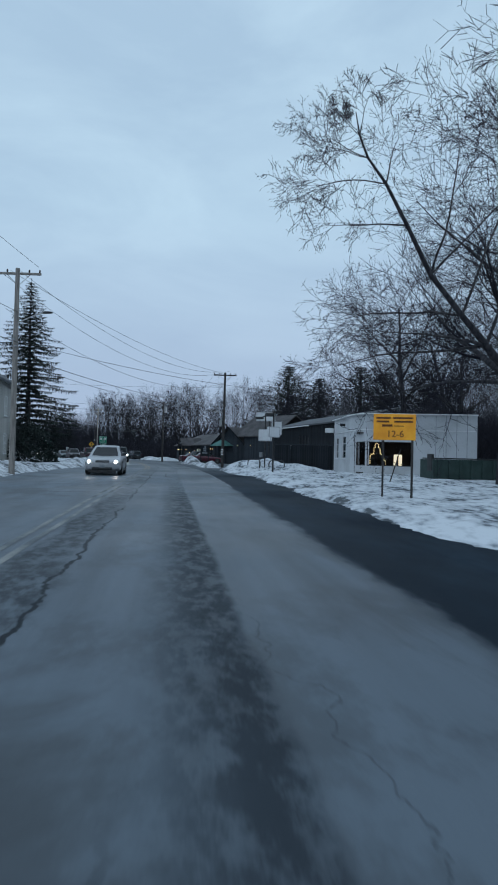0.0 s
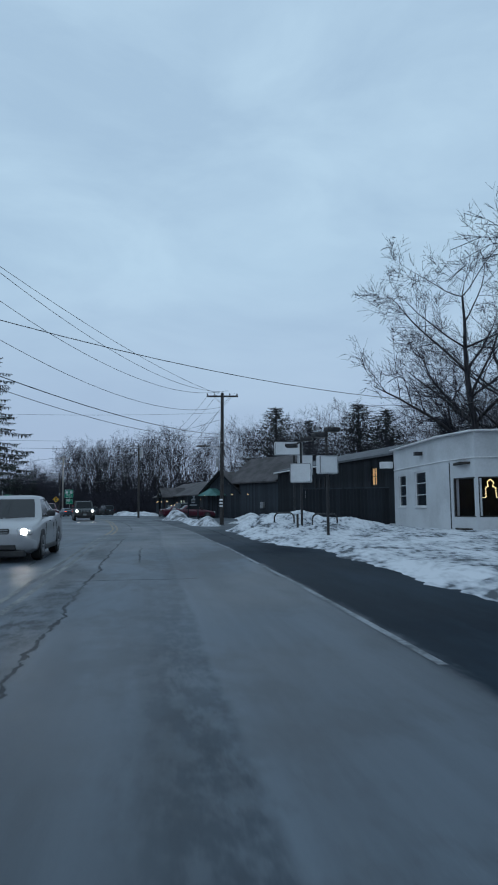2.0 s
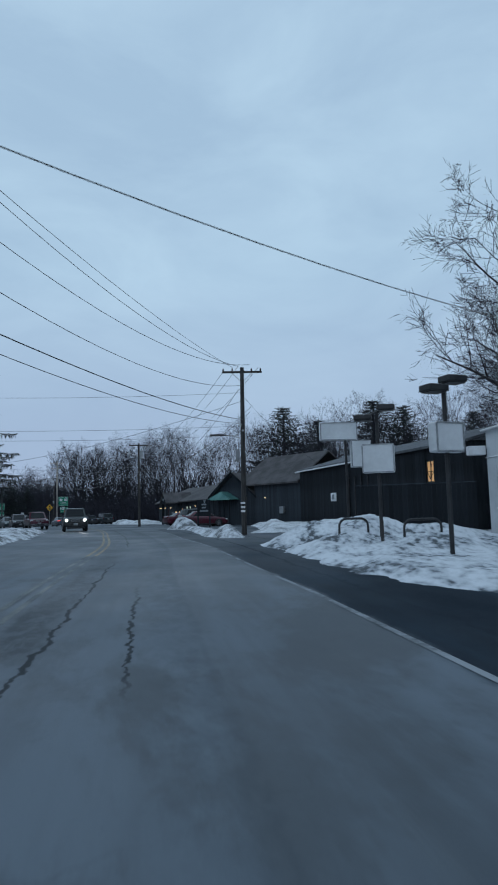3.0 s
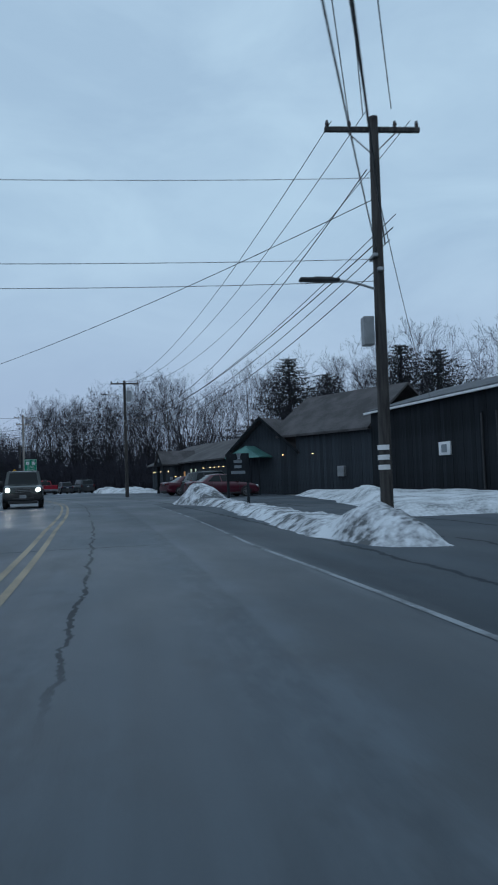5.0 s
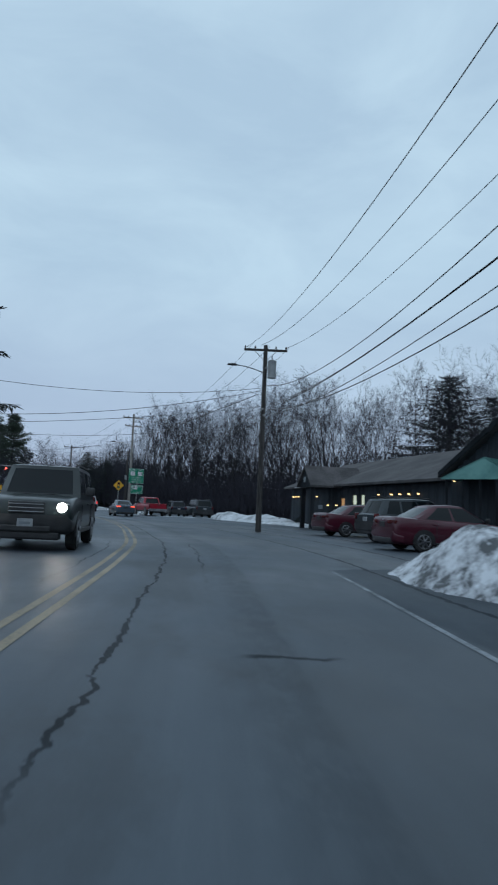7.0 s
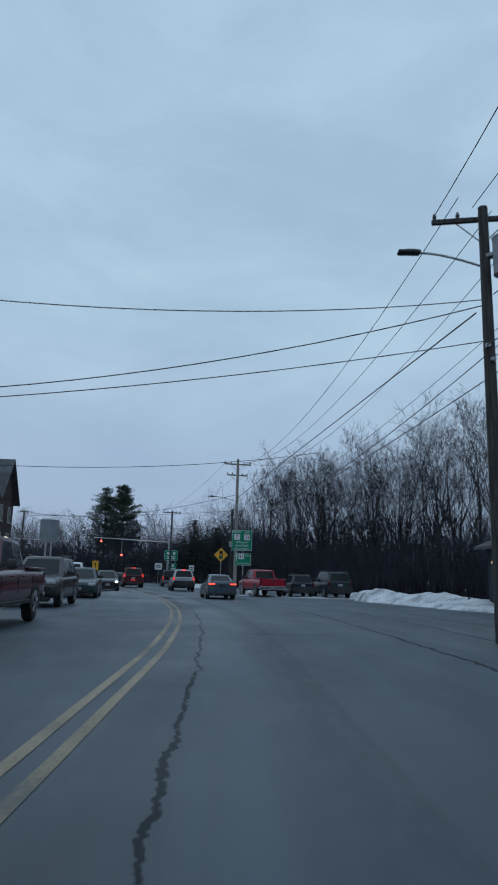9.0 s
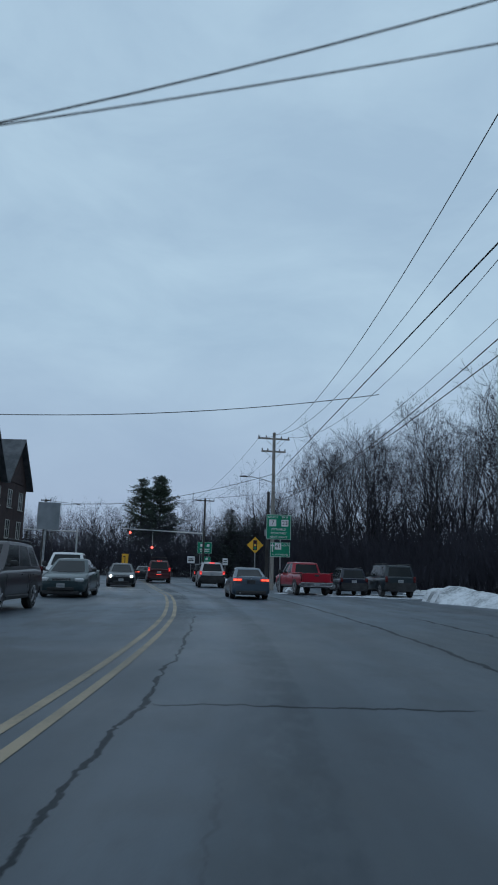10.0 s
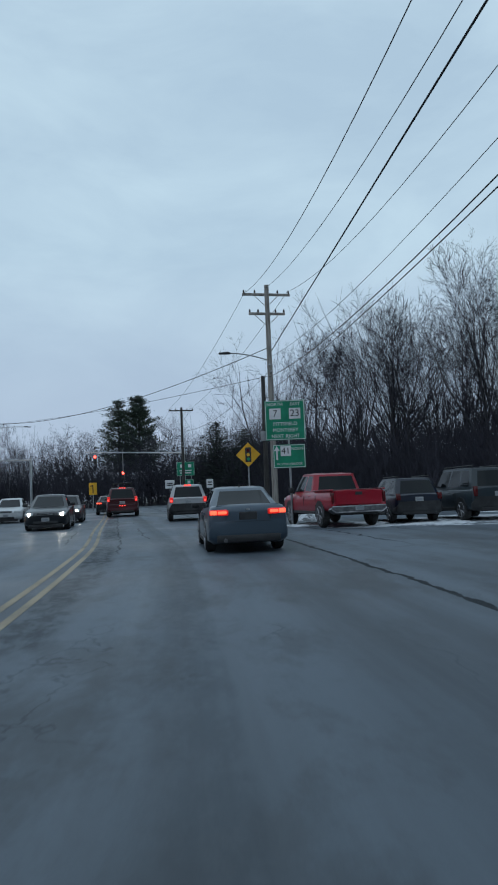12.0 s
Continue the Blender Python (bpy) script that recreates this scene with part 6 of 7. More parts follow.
        bm = bmesh.new()
        box(bm, (0, -L + 0.015, 0.335), (1.42, 0.14, 0.17), 0, 0.03)
        part("diffuser", bm, "black", t, smooth=40)
        for s in (-1, 1):
            bm = bmesh.new()
            tube(bm, (s * 0.50, -L - 0.035, 0.72), (s * 0.47, -L - 0.02, 0.98), 0.006, n=4)
            part("boot_gap", bm, "black", body)
        bm = bmesh.new()
        box(bm, (0, -L - 0.03, 0.705), (1.0, 0.02, 0.012), 0, 0)
        part("boot_gap", bm, "black", body)
        bm = bmesh.new()
        box(bm, (0, -L - 0.012, 0.815), (0.40, 0.05, 0.20), 0, 0.02)
        part("plate_recess", bm, "black", body)
        bm = bmesh.new()
        tube(bm, (-0.52, -L + 0.0, 0.30), (-0.52, -L - 0.07, 0.30), 0.045, n=10)
        part("exhaust_pipe", bm, "rim", t, smooth=40)
    if "brake_lamp" in extras:
        bm = bmesh.new()
        box(bm, (0, yr - 0.02, zr + 0.01), (0.34, 0.10, 0.05), 0, 0.01)
        part("high_brake_light", bm, "tail", t)
    if "back_lights" in extras:
        for zz in (zr + 0.04, 0.66):
            for k in range(3):
                bm = bmesh.new()
                box(bm, (-0.14 + 0.14 * k, -L - 0.05 if zz < 1 else yr - 0.03, zz), (0.07, 0.08, 0.05), 0, 0.01)
                part("marker_light", bm, "tail", t)
        bm = bmesh.new()
        for s in (-1, 1):
            tube(bm, (s * 0.55, yr + 0.2, zm + 0.02), (s * 0.55, yr + 0.2, zm + 0.26), 0.025, n=6)
            tube(bm, (s * 0.55, yf - 0.2, zm + 0.02), (s * 0.55, yf - 0.2, zm + 0.26), 0.025, n=6)
            tube(bm, (s * 0.55, yr + 0.1, zm + 0.26), (s * 0.55, yf, zm + 0.26), 0.03, n=6)
        for k in range(4):
            yy = yr + 0.2 + k * (yf - yr - 0.4) / 3
            tube(bm, (-0.6, yy, zm + 0.26), (0.6, yy, zm + 0.26), 0.025, n=6)
        part("ladder_rack", bm, "black", t)
    t.scale = (scale / UNIT,) * 3
    return t


blue_grey = paint("blue_grey_paint", (0.058, 0.082, 0.110), 0.32, 0.25)
silver = paint("silver_white_paint", (0.34, 0.345, 0.36), 0.4, 0.1, (0.2, 0.2, 0.2))
red = paint("red_paint", (0.30, 0.004, 0.018), 0.34)
dark_red = paint("dark_red_paint", (0.050, 0.003, 0.006), 0.4)
maroon = paint("maroon_paint", (0.060, 0.004, 0.014), 0.33)
navy = paint("navy_paint", (0.004, 0.008, 0.020), 0.3, 0.0, (0.03, 0.035, 0.045))
slate_paint = paint("slate_paint", (0.018, 0.027, 0.034), 0.36)
teal = paint("teal_grey_paint", (0.022, 0.040, 0.046), 0.34)
white_paint = paint("white_paint", (0.52, 0.53, 0.54), 0.4, 0.0, (0.3, 0.3, 0.3))
black_paint = paint("black_paint", (0.007, 0.009, 0.012), 0.3, 0.0, (0.03, 0.03, 0.035))
bronze = paint("bronze_paint", (0.030, 0.024, 0.030), 0.33)
forest = paint("forest_green_paint", (0.006, 0.012, 0.013), 0.33, 0.0, (0.03, 0.035, 0.035))

# in the lane ahead
vehicle("sedan", "sedan", -33.55, 142.77, 30.5, blue_grey, "blue-grey sedan with brake lights glowing on the road", "car", "tail", scale=0.89)
vehicle("suv", "suv", -44.91, 161.11, 31, silver, "silver white sport utility vehicle with brake lights on", "car", "tail", extras=("brake_lamp",))
vehicle("utility_truck", "van", -56.4, 172.0, 33, dark_red, "dark red utility van with rows of red lights", "van", "tail", scale=1.12, extras=("back_lights",))
vehicle("sedan", "sedan", -62.3, 178.5, 34, black_paint, "small dark sedan waiting with red tail lights", "car", "tail")
vehicle("pickup_truck", "pickup", -57.6, 184.0, 30, black_paint, "dark pickup truck waiting at the signals", "pickup truck", "tail")
# parked in the lot
vehicle("pickup_truck", "pickup", -33.93, 152.33, 36, red, "bright red pickup truck parked beside snow", "pickup truck", scale=0.94)
vehicle("suv", "suv", -31.5, 153.9, 28, navy, "dark blue sport utility vehicle parked in the lot", "car", group="parked cars", scale=0.85)
vehicle("suv", "boxy", -29.0, 154.6, 30, slate_paint, "slate grey boxy utility vehicle parked in the lot", "car", group="parked cars", scale=0.94)
vehicle("sedan", "sedan", -7.9, 107.2, -68, maroon, "maroon sedan parked before the restaurant", "car", group="parked cars")
vehicle("suv", "suv", -8.6, 113.0, -62, slate_paint, "dark grey utility vehicle parked before the restaurant", "car", group="parked cars")
vehicle("sedan", "sedan", -11.0, 118.6, -62, maroon, "dark red sedan parked before the restaurant", "car", group="parked cars")
# across the centre line
vehicle("sedan", "sedan", -7.3, 41.6, 188.5, silver, "pale silver sedan with headlights on", "car", "head")
vehicle("suv", "boxy", -19.7, 99.4, 197, forest, "dark green boxy utility vehicle with headlights on", "car", "head", scale=1.06)
vehicle("pickup_truck", "pickup", -28.6, 115.6, 205, maroon, "maroon pickup truck with a chrome grille", "pickup truck")
vehicle("suv", "suv", -34.4, 126.2, 205, bronze, "bronze brown utility vehicle standing beside the road", "car")
vehicle("sedan", "sedan", -39.6, 136.8, 209, teal, "dark teal grey sedan standing beside the road", "car")
vehicle("pickup_truck", "pickup", -45.2, 143.6, 212, white_paint, "white pickup truck standing beside the road", "pickup truck")
vehicle("sedan", "sedan", -60.2, 164.0, 214, white_paint, "white sedan standing beside the road", "car")
vehicle("sedan", "sedan", -48.6, 154.0, 214, black_paint, "black sedan with headlights on", "car", "head")
vehicle("sedan", "sedan", -53.5, 161.5, 214, bronze, "dark sedan with bright headlights", "car", "head")


# ---- trees ----
def grow(rng, p, d, length, r, level, out, spec):
    """Adds the segments of one limb and of all that grows from it: (start, end, r0, r1, level)."""
    steps = spec["steps"][level]
    pts = [p]
    seg, r_base = length / steps, r
    for i in range(steps):
        j = spec["wander"][level]
        d = (d + Vector((rng.gauss(0, j), rng.gauss(0, j), rng.gauss(0, j) + spec["lift"][level]))).normalized()
        q = p + d * seg
        r1 = r_base * (1 - 0.82 * (i + 1) / steps)
        out.append((p, q, r, r1, level))
        p, r = q, r1
        pts.append((p, d, r))
    if level + 1 < len(spec["kids"]):
        n = spec["kids"][level + 1]
        n = max(1, int(n * rng.uniform(0.75, 1.25)))
        for k in range(n):
            u = spec["from"][level] + (1 - spec["from"][level]) * (k + rng.random()) / n
            i = min(int(u * steps), steps - 1)
            q, dd, rr = pts[i + 1]
            a = rng.uniform(0, 2 * math.pi)
            side = dd.orthogonal().normalized()
            side = Matrix.Rotation(a, 3, dd) @ side
            ang = radians(rng.uniform(*spec["angle"][level]))
            nd = (dd * math.cos(ang) + side * math.sin(ang)).normalized()
            grow(rng, q, nd, length * rng.uniform(*spec["shrink"][level]) * (1.15 - 0.5 * u), rr * rng.uniform(*spec.get("thin", (0.5, 0.72))), level + 1, out, spec)


def limbs_mesh(name, segs, mat, min_r=0.0, ribbons=9):
    """Tapered limbs as one mesh; twigs of that level and finer are single slivers."""
    verts, faces = [], []
    for a, b, r0, r1, level in segs:
        r0, r1 = max(r0, min_r), max(r1, min_r * 0.8)
        if level >= ribbons:
            d = (b - a).normalized()
            s = Vector((math.sin(a.x * 37 + b.y * 91), math.cos(a.y * 53 + b.z * 17), math.sin(a.z * 29))).cross(d)
            s = s.normalized() if s.length > 1e-3 else d.orthogonal().normalized()
            base = len(verts)
            for v in (a - s * r0, a + s * r0, b + s * r1, b - s * r1):
                verts.append((v.x, v.y, v.z))
            faces.append((base, base + 1, base + 2, base + 3))
            continue
        n = 7 if level == 0 else 5 if level == 1 else 3
        d = (b - a).normalized()
        s = d.orthogonal().normalized()
        t_ = d.cross(s)
        base = len(verts)
        for c, r in ((a, r0), (b + d * r1 * 0.3, r1)):
            for k in range(n):
                w = 2 * math.pi * k / n
                v = c + (s * math.cos(w) + t_ * math.sin(w)) * r
                verts.append((v.x, v.y, v.z))
        for k in range(n):
            faces.append((base + k, base + (k + 1) % n, base + n + (k + 1) % n, base + n + k))
    return raw_mesh(name, verts, faces, mat, True)


BARE = dict(steps=[7, 6, 5, 4, 3], wander=[0.05, 0.11, 0.14, 0.17, 0.2], lift=[0.03, 0.05, 0.03, 0.01, 0.0], kids=[1, 9, 7, 6, 5], angle=[(28, 55), (30, 60), (28, 58), (25, 60)], shrink=[(0.42, 0.62), (0.40, 0.58), (0.38, 0.55), (0.4, 0.6)])
BARE["from"] = [0.32, 0.25, 0.2, 0.15]
TALL = dict(BARE, steps=[9, 6, 4, 2, 1], wander=[0.03, 0.06, 0.08, 0.10, 0.1], kids=[1, 11, 7, 5, 6], angle=[(14, 36), (18, 40), (16, 38), (12, 36)], lift=[0.02, 0.10, 0.09, 0.06, 0.03], shrink=[(0.42, 0.62), (0.40, 0.6), (0.42, 0.62), (0.5, 0.8)], thin=(0.42, 0.56))
OPEN = dict(BARE, steps=[9, 6, 4, 2, 1], wander=[0.035, 0.07, 0.09, 0.1, 0.1], kids=[1, 10, 7, 5, 6], angle=[(24, 46), (26, 50), (24, 48), (20, 48)], lift=[0.03, 0.06, 0.05, 0.03, 0.0], shrink=[(0.45, 0.66), (0.42, 0.6), (0.42, 0.6), (0.5, 0.8)], thin=(0.42, 0.56))
TALL["from"] = [0.38, 0.2, 0.15, 0.1]
OPEN["from"] = [0.34, 0.2, 0.15, 0.1]


def tree_meshes(seed, height, r, spec, thin=0.012, ribbons=9):
    rng = random.Random(seed)
    segs = []
    grow(rng, Vector((0, 0, -0.2)), Vector((0, 0, 1)), height * 0.72, r, 0, segs, spec)
    top = max(s[1].z for s in segs)
    return limbs_mesh("trunk", [s for s in segs if s[4] < 2], "bark"), limbs_mesh("branches", [s for s in segs if s[4] >= 2], "twig", thin, ribbons), top


def plant(meshes, x, y, h, turn, label, group=""):
    t = thing("bare_tree", pose(x, y, 0, 0, 0, turn), label, "tree", group)
    s = h / meshes[2]
    for n, me in (("trunk", meshes[0]), ("crown", meshes[1])):
        share(n, me, t, Matrix.Diagonal((s * 1.0, s * 1.0, s, 1)))
    return t


# low fork into steep leaders that fan out
VASE = dict(BARE, steps=[5, 9, 5, 2, 1], wander=[0.04, 0.05, 0.08, 0.10, 0.1], kids=[1, 6, 9, 6, 6], angle=[(7, 30), (22, 48), (20, 44), (18, 44)], lift=[0.02, 0.012, 0.05, 0.03, 0.0], shrink=[(1.15, 1.65), (0.30, 0.50), (0.38, 0.60), (0.5, 0.8)], thin=(0.55, 0.72))
VASE["from"] = [0.30, 0.06, 0.12, 0.1]
KINDS = [tree_meshes(seed_, h_, r_, spec_, 0.0075, 3) for seed_, h_, r_, spec_ in ((5, 18, 0.24, TALL), (8, 11, 0.26, VASE), (13, 11, 0.24, VASE), (21, 10, 0.25, VASE), (34, 19, 0.22, TALL), (55, 11, 0.25, VASE))]

# the large tree that hangs over the road, and its neighbours
rng = random.Random(3)
segs = []
top_pts = [Vector(p) for p in ((10.6, 24.6, -0.2), (10.5, 24.5, 2.2), (9.6, 24.1, 4.0), (8.3, 23.4, 5.2), (7.3, 22.9, 6.1), (6.1, 22.4, 7.3), (5.2, 22.0, 8.8), (4.45, 21.7, 10.0), (3.8, 21.4, 10.7), (3.5, 21.2, 11.3), (3.35, 21.1, 12.0))]
rad = [0.26, 0.21, 0.165, 0.125, 0.10, 0.085, 0.068, 0.052, 0.040, 0.030, 0.012]
for i in range(len(top_pts) - 1):
    segs.append((top_pts[i], top_pts[i + 1], rad[i], rad[i + 1], 0))
limb = dict(BARE, thin=(0.4, 0.6), steps=[7, 8, 6, 5, 4], wander=[0.05, 0.09, 0.13, 0.17, 0.2], kids=[1, 6, 11, 8, 4], shrink=[(0.42, 0.62), (0.42, 0.62), (0.45, 0.65), (0.45, 0.7)], lift=[0.0, -0.02, -0.015, -0.005, 0.0])
starts = [(2, (-0.9, -0.3, 0.12), 7.5), (3, (-0.95, 0.2, 0.02), 7.0), (3, (-0.9, -0.4, 0.1), 6.0), (4, (-0.95, 0.1, 0.1), 6.0), (5, (0.2, -0.4, 0.9), 5.0), (6, (-0.95, -0.1, 0.0), 3.8), (7, (-0.95, 0.2, 0.1), 4.0), (7, (0.3, 0.3, 0.8), 3.4),
          (8, (-0.95, -0.2, 0.1), 3.4), (8, (-0.8, 0.3, 0.4), 3.0), (9, (-0.35, 0.1, 0.9), 1.5), (9, (0.4, 0.1, 0.9), 1.8), (9, (-0.7, 0.2, 0.7), 1.6), (2, (0.6, 0.2, 0.9), 9.0), (1, (0.5, 0.6, 0.9), 10.0), (2, (0.0, -0.7, 0.9), 8.0), (4, (0.5, 0.3, 0.9), 8.0), (3, (0.3, 0.0, 0.95), 9.0), (5, (0.6, 0.2, 0.8), 6.0)]
for i, d, ln in starts:
    grow(rng, top_pts[i], Vector(d).normalized(), ln * (0.7 if d[0] < -0.3 else 1.0), rad[i] * 0.5, 1, segs, limb)
t = thing("bare_tree", pose(1.99, 2.1, 0, 0, 0, 1.7), "large bare leaning tree with limbs over the roadside", "tree")
share("trunk", limbs_mesh("trunk", [s for s in segs if s[4] < 2], "bark"), t, Matrix())
share("crown", limbs_mesh("crown", [s for s in segs if s[4] >= 2], "twig", 0.007, 4), t, Matrix())

ROUND = dict(BARE, steps=[9, 8, 5, 3, 1], wander=[0.05, 0.09, 0.11, 0.12, 0.1], kids=[1, 13, 9, 6, 7], angle=[(36, 68), (30, 56), (26, 52), (22, 50)], lift=[0.02, 0.035, 0.015, 0.0, 0.0], shrink=[(0.46, 0.62), (0.40, 0.6), (0.38, 0.58), (0.5, 0.8)], thin=(0.5, 0.66))
ROUND["from"] = [0.26, 0.2, 0.15, 0.1]
big = [tree_meshes(77, 16, 0.30, ROUND, 0.0085, 3), tree_meshes(91, 17, 0.30, ROUND, 0.0085, 3)]
for k, (x, y, h, turn) in enumerate([(13.4, 35.0, 25, 40), (16.0, 40.0, 23, 120), (22.0, 49.0, 20, 200), (15.6, 71.0, 24, 10), (21.5, 77.0, 22, 150), (25, 62, 22, 80), (20.0, 90.0, 17, 260), (24, 30, 18, 310), (27, 46, 18, 20), (18.5, 60.0, 17, 75)]):
    plant(big[k % 2], x, y, h, turn, "bare grey deciduous tree standing behind the shop", "roadside trees")

# woods behind the lot and the restaurant
rng = random.Random(19)
edge = [(-56, 204), (-44, 188), (-37, 180), (-28, 172), (-18, 168), (-8, 166), (2, 158), (10, 148), (18, 138), (26, 124), (32, 108), (34, 92), (36, 78), (38, 62), (38, 46), (40, 30)]
for i in range(len(edge) - 1):
    a, b = Vector((*edge[i], 0)), Vector((*edge[i + 1], 0))
    n = 4 if edge[i][0] < 12 else 3
    for k in range(n):
        for row in range(2):
            p = a.lerp(b, (k + rng.random()) / n)
            d = (b - a).normalized()
            p += Vector((d.y, -d.x, 0)) * -(row * 6 + rng.uniform(0, 5))
            h = rng.uniform(16, 21.5) if p.y > 120 else rng.uniform(14, 20)
            plant(KINDS[rng.randrange(len(KINDS))], p.x, p.y, h, rng.uniform(0, 360), "bare slender tree in a winter wood", "woodland trees")
far = [(-150, 262), (-132, 250), (-118, 246), (-140, 225), (-160, 215), (-128, 214), (-110, 262), (-98, 262), (-88, 252), (-80, 246), (-72, 236), (-66, 226), (-60, 216), (-104, 280), (-90, 276), (-76, 262), (-62, 240), (-150, 236), (-122, 275), (-170, 240), (-112, 214), (-105, 200), (-120, 196), (-98, 206)]
for x, y in far:
    plant(KINDS[rng.randrange(len(KINDS))], x + rng.uniform(-3, 3), y + rng.uniform(-3, 3), rng.uniform(11, 16), rng.uniform(0, 360), "distant bare tree beyond the junction", "distant trees")
for k in range(22):
    u = rng.random()
    x, y = (-165 + 75 * u, 214 + 30 * u) if k % 2 else (-150 + 88 * u, 248 + 10 * math.sin(6 * u))
    plant(KINDS[rng.randrange(len(KINDS))], x + rng.uniform(-4, 4), y + rng.uniform(-5, 9), rng.uniform(13, 19), rng.uniform(0, 360), "distant bare tree beyond the junction", "distant trees")
for x, y, h in ((20, 74, 14), (24, 78, 16), (22, 84, 15), (27, 90, 17), (24, 98, 15), (29, 104, 16), (18, 68, 12), (27, 70, 16), (31, 82, 18)):
    plant(KINDS[rng.randrange(len(KINDS))], x, y, h, rng.uniform(0, 360), "bare slender tree behind the shop", "woodland trees")
for x, y, h in ((-48, 62, 14), (-52, 84, 15), (-46, 100, 14), (-58, 118, 13), (-75, 140, 13)):
    plant(KINDS[rng.randrange(len(KINDS))], x, y, h, rng.uniform(0, 360), "bare tree in a garden across the road", "garden trees")
plant(KINDS[1], -40.8, 163.2, 11.5, 40, "small bare tree behind utility poles", "roadside trees")
plant(KINDS[3], -46.5, 183.5, 10.5, 140, "small bare tree behind utility poles", "roadside trees")


def thicket(seed, pts, count, height, spread, label, wide=1.0):
    """A tangle of thin stems and twigs along a line."""
    rng = random.Random(seed)
    segs = []
    for _ in range(count):
        i = rng.randrange(len(pts) - 1)
        a, b = Vector((*pts[i], 0)), Vector((*pts[i + 1], 0))
        p = a.lerp(b, rng.random()) + Vector((rng.gauss(0, spread), rng.gauss(0, spread), 0))
        d = Vector((rng.gauss(0, 0.25), rng.gauss(0, 0.25), 1)).normalized()
        h = height * rng.uniform(0.4, 1.0)
        q = p
        for k in range(3):
            e = q + d * h / 3
            segs.append((q, e, 0.034 * wide * (1 - k * 0.25), 0.026 * wide * (1 - k * 0.25), 3))
            for _ in range(5):
                dd = (d + Vector((rng.gauss(0, 0.4), rng.gauss(0, 0.4), rng.gauss(0.15, 0.25)))).normalized()
                segs.append((e, e + dd * h * rng.uniform(0.15, 0.35), 0.022 * wide, 0.012 * wide, 3))
            q = e
            d = (d + Vector((rng.gauss(0, 0.15), rng.gauss(0, 0.15), 0))).normalized()
    return tagged(new("undergrowth", limbs_mesh("undergrowth", segs, "thicket", 0.0, 3)), label, "undergrowth", kind="stuff")


thicket(2, [(-60, 208), (-44, 186), (-36, 178), (-27, 170), (-17, 165), (-7, 162), (4, 154), (12, 146), (22, 134)], 5200, 4.6, 3.0, "dense leafless undergrowth along the woods", 0.7)
thicket(4, [(-150, 240), (-120, 222), (-98, 224), (-84, 236), (-70, 226), (-60, 208)], 3600, 7.0, 5.0, "dense leafless undergrowth beyond the junction", 0.8)
thicket(6, [(22, 134), (30, 112), (34, 90), (36, 66), (38, 40), (40, 20)], 2600, 7.5, 4.5, "dense leafless undergrowth behind the shop", 0.8)
thicket(12, [(-60, 226), (-42, 202), (-28, 188), (-12, 182), (4, 172), (18, 158), (32, 138), (42, 112), (44, 80), (46, 40)], 3400, 9.0, 3.0, "dense leafless growth deep in the woods", 1.4)
thicket(14, [(-185, 245), (-145, 264), (-112, 285), (-86, 274), (-68, 252)], 2400, 12.0, 4.0, "dense leafless growth beyond the junction", 1.3)
thicket(22, [(-60, 212), (-44, 190), (-36, 181), (-27, 173), (-17, 168), (-7, 165), (4, 157), (12, 149), (22, 138)], 1150, 12.0, 4.5, "slender saplings among taller trees", 0.42)
thicket(24, [(-150, 244), (-120, 228), (-98, 230), (-84, 242), (-70, 232), (-60, 212)], 1500, 12.5, 5.0, "slender saplings beyond the junction", 0.5)
thicket(26, [(22, 134), (30, 112), (34, 90), (30, 72), (38, 40)], 900, 13.0, 5.0, "slender saplings behind the shop", 0.45)
thicket(7, [(15, 67), (20, 74), (24, 84), (29, 98)], 2000, 5.5, 2.2, "dense leafless bushes behind the white shop", 0.9)
thicket(8, [(-30, 60), (-34, 80), (-44, 100), (-60, 116), (-90, 150)], 1200, 3.0, 3.0, "leafless bushes behind gardens")


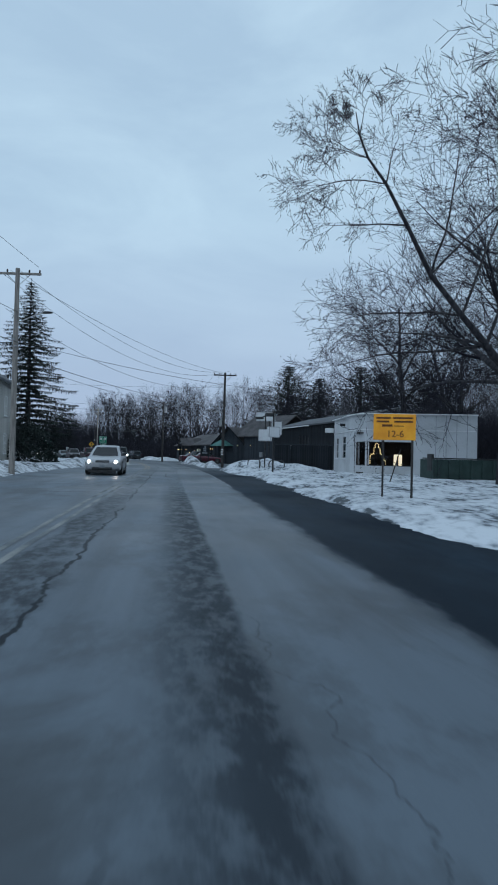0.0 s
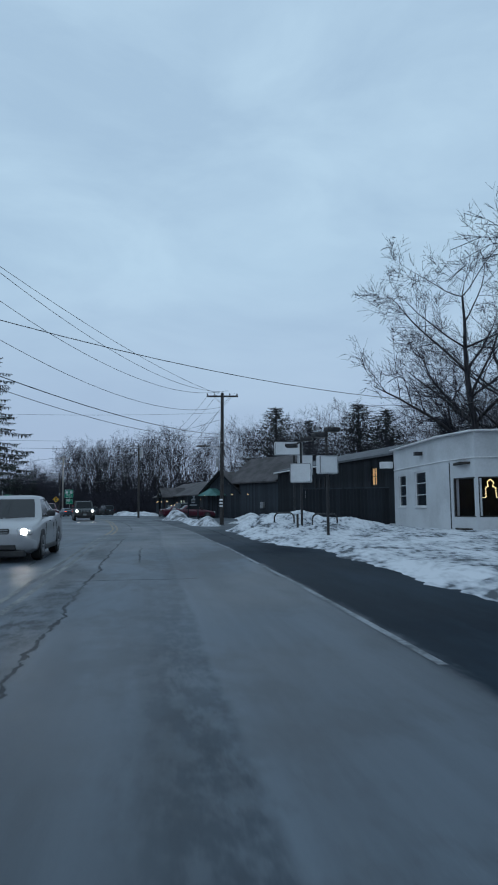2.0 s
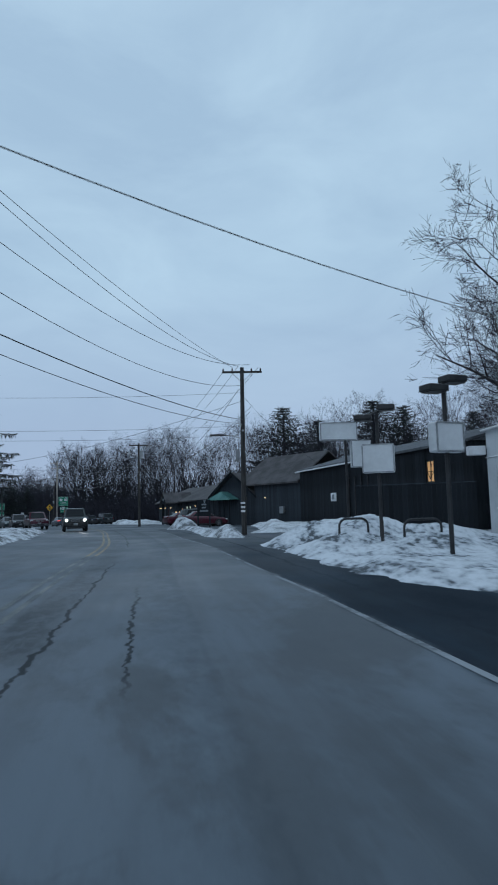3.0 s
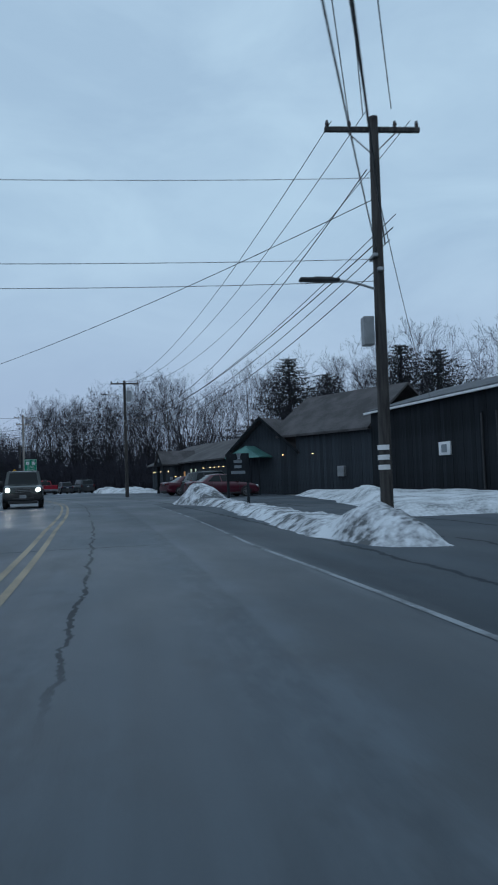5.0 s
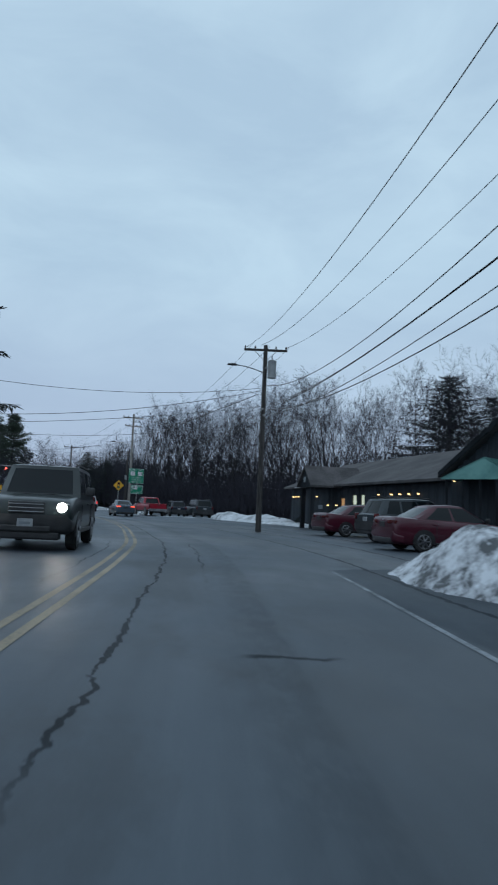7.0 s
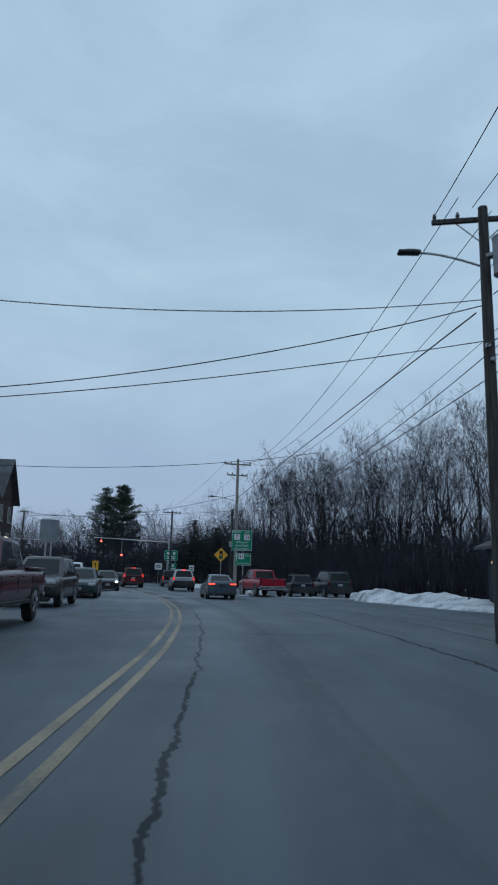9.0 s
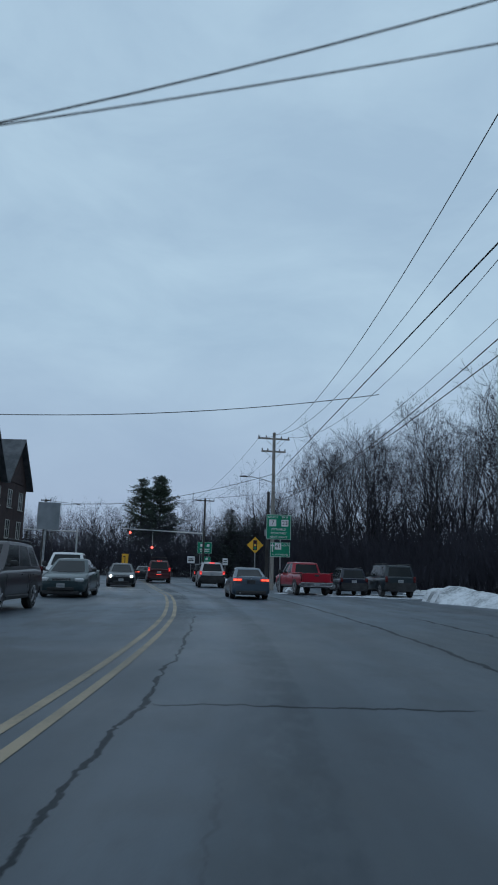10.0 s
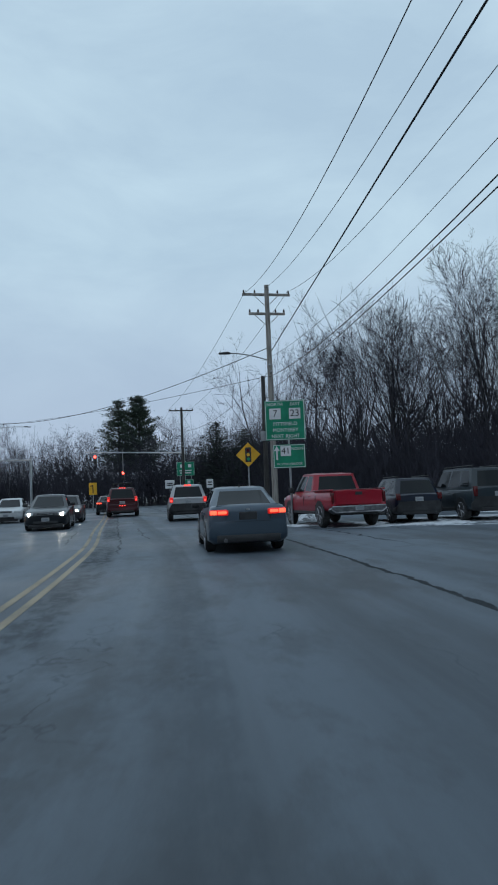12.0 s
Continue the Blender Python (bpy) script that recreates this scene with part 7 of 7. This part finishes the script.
def spruce(seed, height, radius, bare=0.2, droop=0.35, density=1.0):
    """Trunk and needle meshes of a drooping conifer."""
    rng = random.Random(seed)
    tv, nv, nf = [], [], []
    segs = [(Vector((0, 0, -0.2)), Vector((0, 0, height * 0.5)), height * 0.014, height * 0.009, 0), (Vector((0, 0, height * 0.5)), Vector((0, 0, height)), height * 0.009, 0.02, 0)]

    def blade(p, d, ln, w):
        s = d.cross(Vector((0, 0, 1)))
        if s.length < 1e-3:
            s = Vector((1, 0, 0))
        s = Matrix.Rotation(rng.uniform(-0.9, 0.9), 3, d) @ s.normalized()
        b = len(nv)
        for v in (p, p + d * ln * 0.45 + s * w, p + d * ln, p + d * ln * 0.45 - s * w):
            nv.append((v.x, v.y, v.z))
        nf.append((b, b + 1, b + 2, b + 3))

    z = height * bare
    while z < height * 0.985:
        u = (z - height * bare) / (height * (1 - bare))
        rr = radius * (1 - u) ** 0.85 * rng.uniform(0.75, 1.1) + 0.25
        n = rng.randint(5, 7)
        a0 = rng.uniform(0, 6.28)
        for k in range(n):
            a = a0 + 6.283 * k / n + rng.gauss(0, 0.15)
            ln = rr * rng.uniform(0.7, 1.15)
            out = Vector((math.cos(a), math.sin(a), 0))
            p = Vector((0, 0, z + rng.uniform(-0.2, 0.2)))
            m = max(4, int(ln * 2.6 * density))
            for i in range(m):
                w = (i + 1) / m
                q = out * ln * w + Vector((0, 0, p.z * 0 + z + ln * (0.10 * w - droop * w * w + 0.16 * w ** 4)))
                segs.append((p, q, 0.012 * height / 12 * (1 - w) + 0.008, 0.012 * height / 12 * (1 - w) + 0.006, 2))
                for _ in range(6):
                    sd = Matrix.Rotation(rng.choice((-1, 1)) * rng.uniform(0.5, 1.2), 3, "Z") @ out
                    dd = (sd + Vector((0, 0, rng.uniform(-0.55, 0.05)))).normalized()
                    blade(q, dd, ln * 0.10 * (1.25 - 0.6 * w) + 0.16, 0.024 + 0.004 * ln)
                for _ in range(5):
                    blade(q.lerp(p, rng.random()), Vector((rng.gauss(0, 0.25), rng.gauss(0, 0.25), -1)).normalized(), (0.25 + 0.06 * ln) * rng.uniform(0.5, 1.2), 0.026 + 0.004 * ln)
                p = q
        z += max(0.35, height * 0.026 * (1.1 - 0.5 * u))
    return limbs_mesh("trunk", segs, "bark"), raw_mesh("foliage", nv, nf, "needles")


def conifer(meshes, x, y, scale, turn, label, wide=1.0):
    t = thing("conifer", pose(x, y, 0, 0, 0, turn), label, "conifer", "conifers")
    for n, me in zip(("trunk", "foliage"), meshes):
        share(n, me, t, Matrix.Diagonal((scale * wide, scale * wide, scale, 1)))


tall = spruce(4, 30, 8.2, 0.16, 0.33, 1.4)
mid = spruce(9, 15, 4.6, 0.08, 0.16, 1.2)
conifer(tall, -38.2, 112.5, 1.0, 20, "tall dark drooping spruce across the road", 1.12)
conifer(mid, 7.5, 240, 2.25, 10, "dark spruce rising behind the buildings", 2.1)
conifer(mid, 19.0, 250, 2.05, 100, "dark spruce rising behind the buildings", 2.1)
conifer(mid, 27.0, 195, 1.85, 200, "dark spruce rising behind the shop", 2.2)
conifer(mid, 33.0, 190, 1.7, 300, "dark spruce rising behind the shop", 2.2)
conifer(mid, 36.0, 150, 1.2, 60, "dark spruce rising behind the shop", 2.2)
conifer(mid, -64.0, 205, 0.72, 60, "small dark conifer beyond the junction", 2.0)
conifer(mid, -57.5, 199, 0.6, 160, "small dark conifer beyond the junction", 2.0)


def white_pine(seed, height, reach):
    """Level, layered branches with flat sprays of needles."""
    rng = random.Random(seed)
    segs = [(Vector((0, 0, -0.2)), Vector((0.2, 0, height * 0.6)), 0.42, 0.25, 0), (Vector((0.2, 0, height * 0.6)), Vector((0.1, 0.1, height)), 0.25, 0.04, 0)]
    nv, nf = [], []
    z = height * 0.30
    while z < height * 0.985:
        u = (z / height - 0.30) / 0.69
        n = rng.randint(4, 6)
        a0 = rng.uniform(0, 6.28)
        for k in range(n):
            a = a0 + 6.283 * k / n + rng.gauss(0, 0.3)
            ln = (0.7 + reach * (1 - u) ** 0.75 * min(1, 0.55 + 2.2 * u)) * rng.uniform(0.55, 1.12)
            p = Vector((0.15, 0, z + rng.uniform(-0.3, 0.3)))
            out = Vector((math.cos(a), math.sin(a), rng.uniform(0.0, 0.25)))
            for i in range(6):
                q = p + out * ln / 6 + Vector((0, 0, 0.015 * ln * i))
                segs.append((p, q, 0.08 * (1 - i / 7), 0.07 * (1 - i / 7), 2))
                p = q
                if i < 1:
                    continue
                for _ in range(int(10 + 5 * ln)):
                    c = q + Vector((rng.gauss(0, 0.08 * ln + 0.22), rng.gauss(0, 0.08 * ln + 0.22), rng.gauss(0.12, 0.20)))
                    d = Vector((rng.gauss(0, 1), rng.gauss(0, 1), rng.gauss(0.35, 0.5))).normalized()
                    s = d.orthogonal().normalized() * 0.09
                    b = len(nv)
                    for v in (c, c + d * 0.3 + s, c + d * 0.62, c + d * 0.3 - s):
                        nv.append((v.x, v.y, v.z))
                    nf.append((b, b + 1, b + 2, b + 3))
        z += height * 0.035 * rng.uniform(0.8, 1.3)
    return limbs_mesh("trunk", segs, "bark"), raw_mesh("foliage", nv, nf, "pine_needles")


conifer(white_pine(6, 26, 6.8), -114.0, 266, 1.0, 0, "tall white pine with uneven dark crown")
conifer(white_pine(12, 25, 6.2), -118.4, 264.0, 1.0, 70, "tall white pine with uneven dark crown")

# dark hedge in the garden across the road
t = thing("evergreen_shrub", pose(-18.1, 58.6, 0), "dense dark evergreen shrub beside a pole", "bush")
rng = random.Random(8)
nv, nf = [], []
for _ in range(5000):
    a, e = rng.uniform(0, 6.28), math.asin(rng.uniform(0, 1))
    d = Vector((math.cos(a) * math.cos(e) * 2.4, math.sin(a) * math.cos(e) * 2.2, math.sin(e) * 3.6)) * rng.uniform(0.7, 1.03)
    b = len(nv)
    for _ in range(3):
        nv.append((d.x + rng.uniform(-0.16, 0.16), d.y + rng.uniform(-0.16, 0.16), d.z + rng.uniform(-0.16, 0.16)))
    nf.append((b, b + 1, b + 2))
share("foliage", raw_mesh("foliage", nv, nf, "needles"), t, Matrix())


# the plan brought to metres
bpy.context.view_layer.update()
for ob in list(scene.objects):
    if ob.parent is None and ob is not cam and ob is not sun:
        ob.matrix_world = Matrix.Scale(UNIT, 4) @ ob.matrix_world
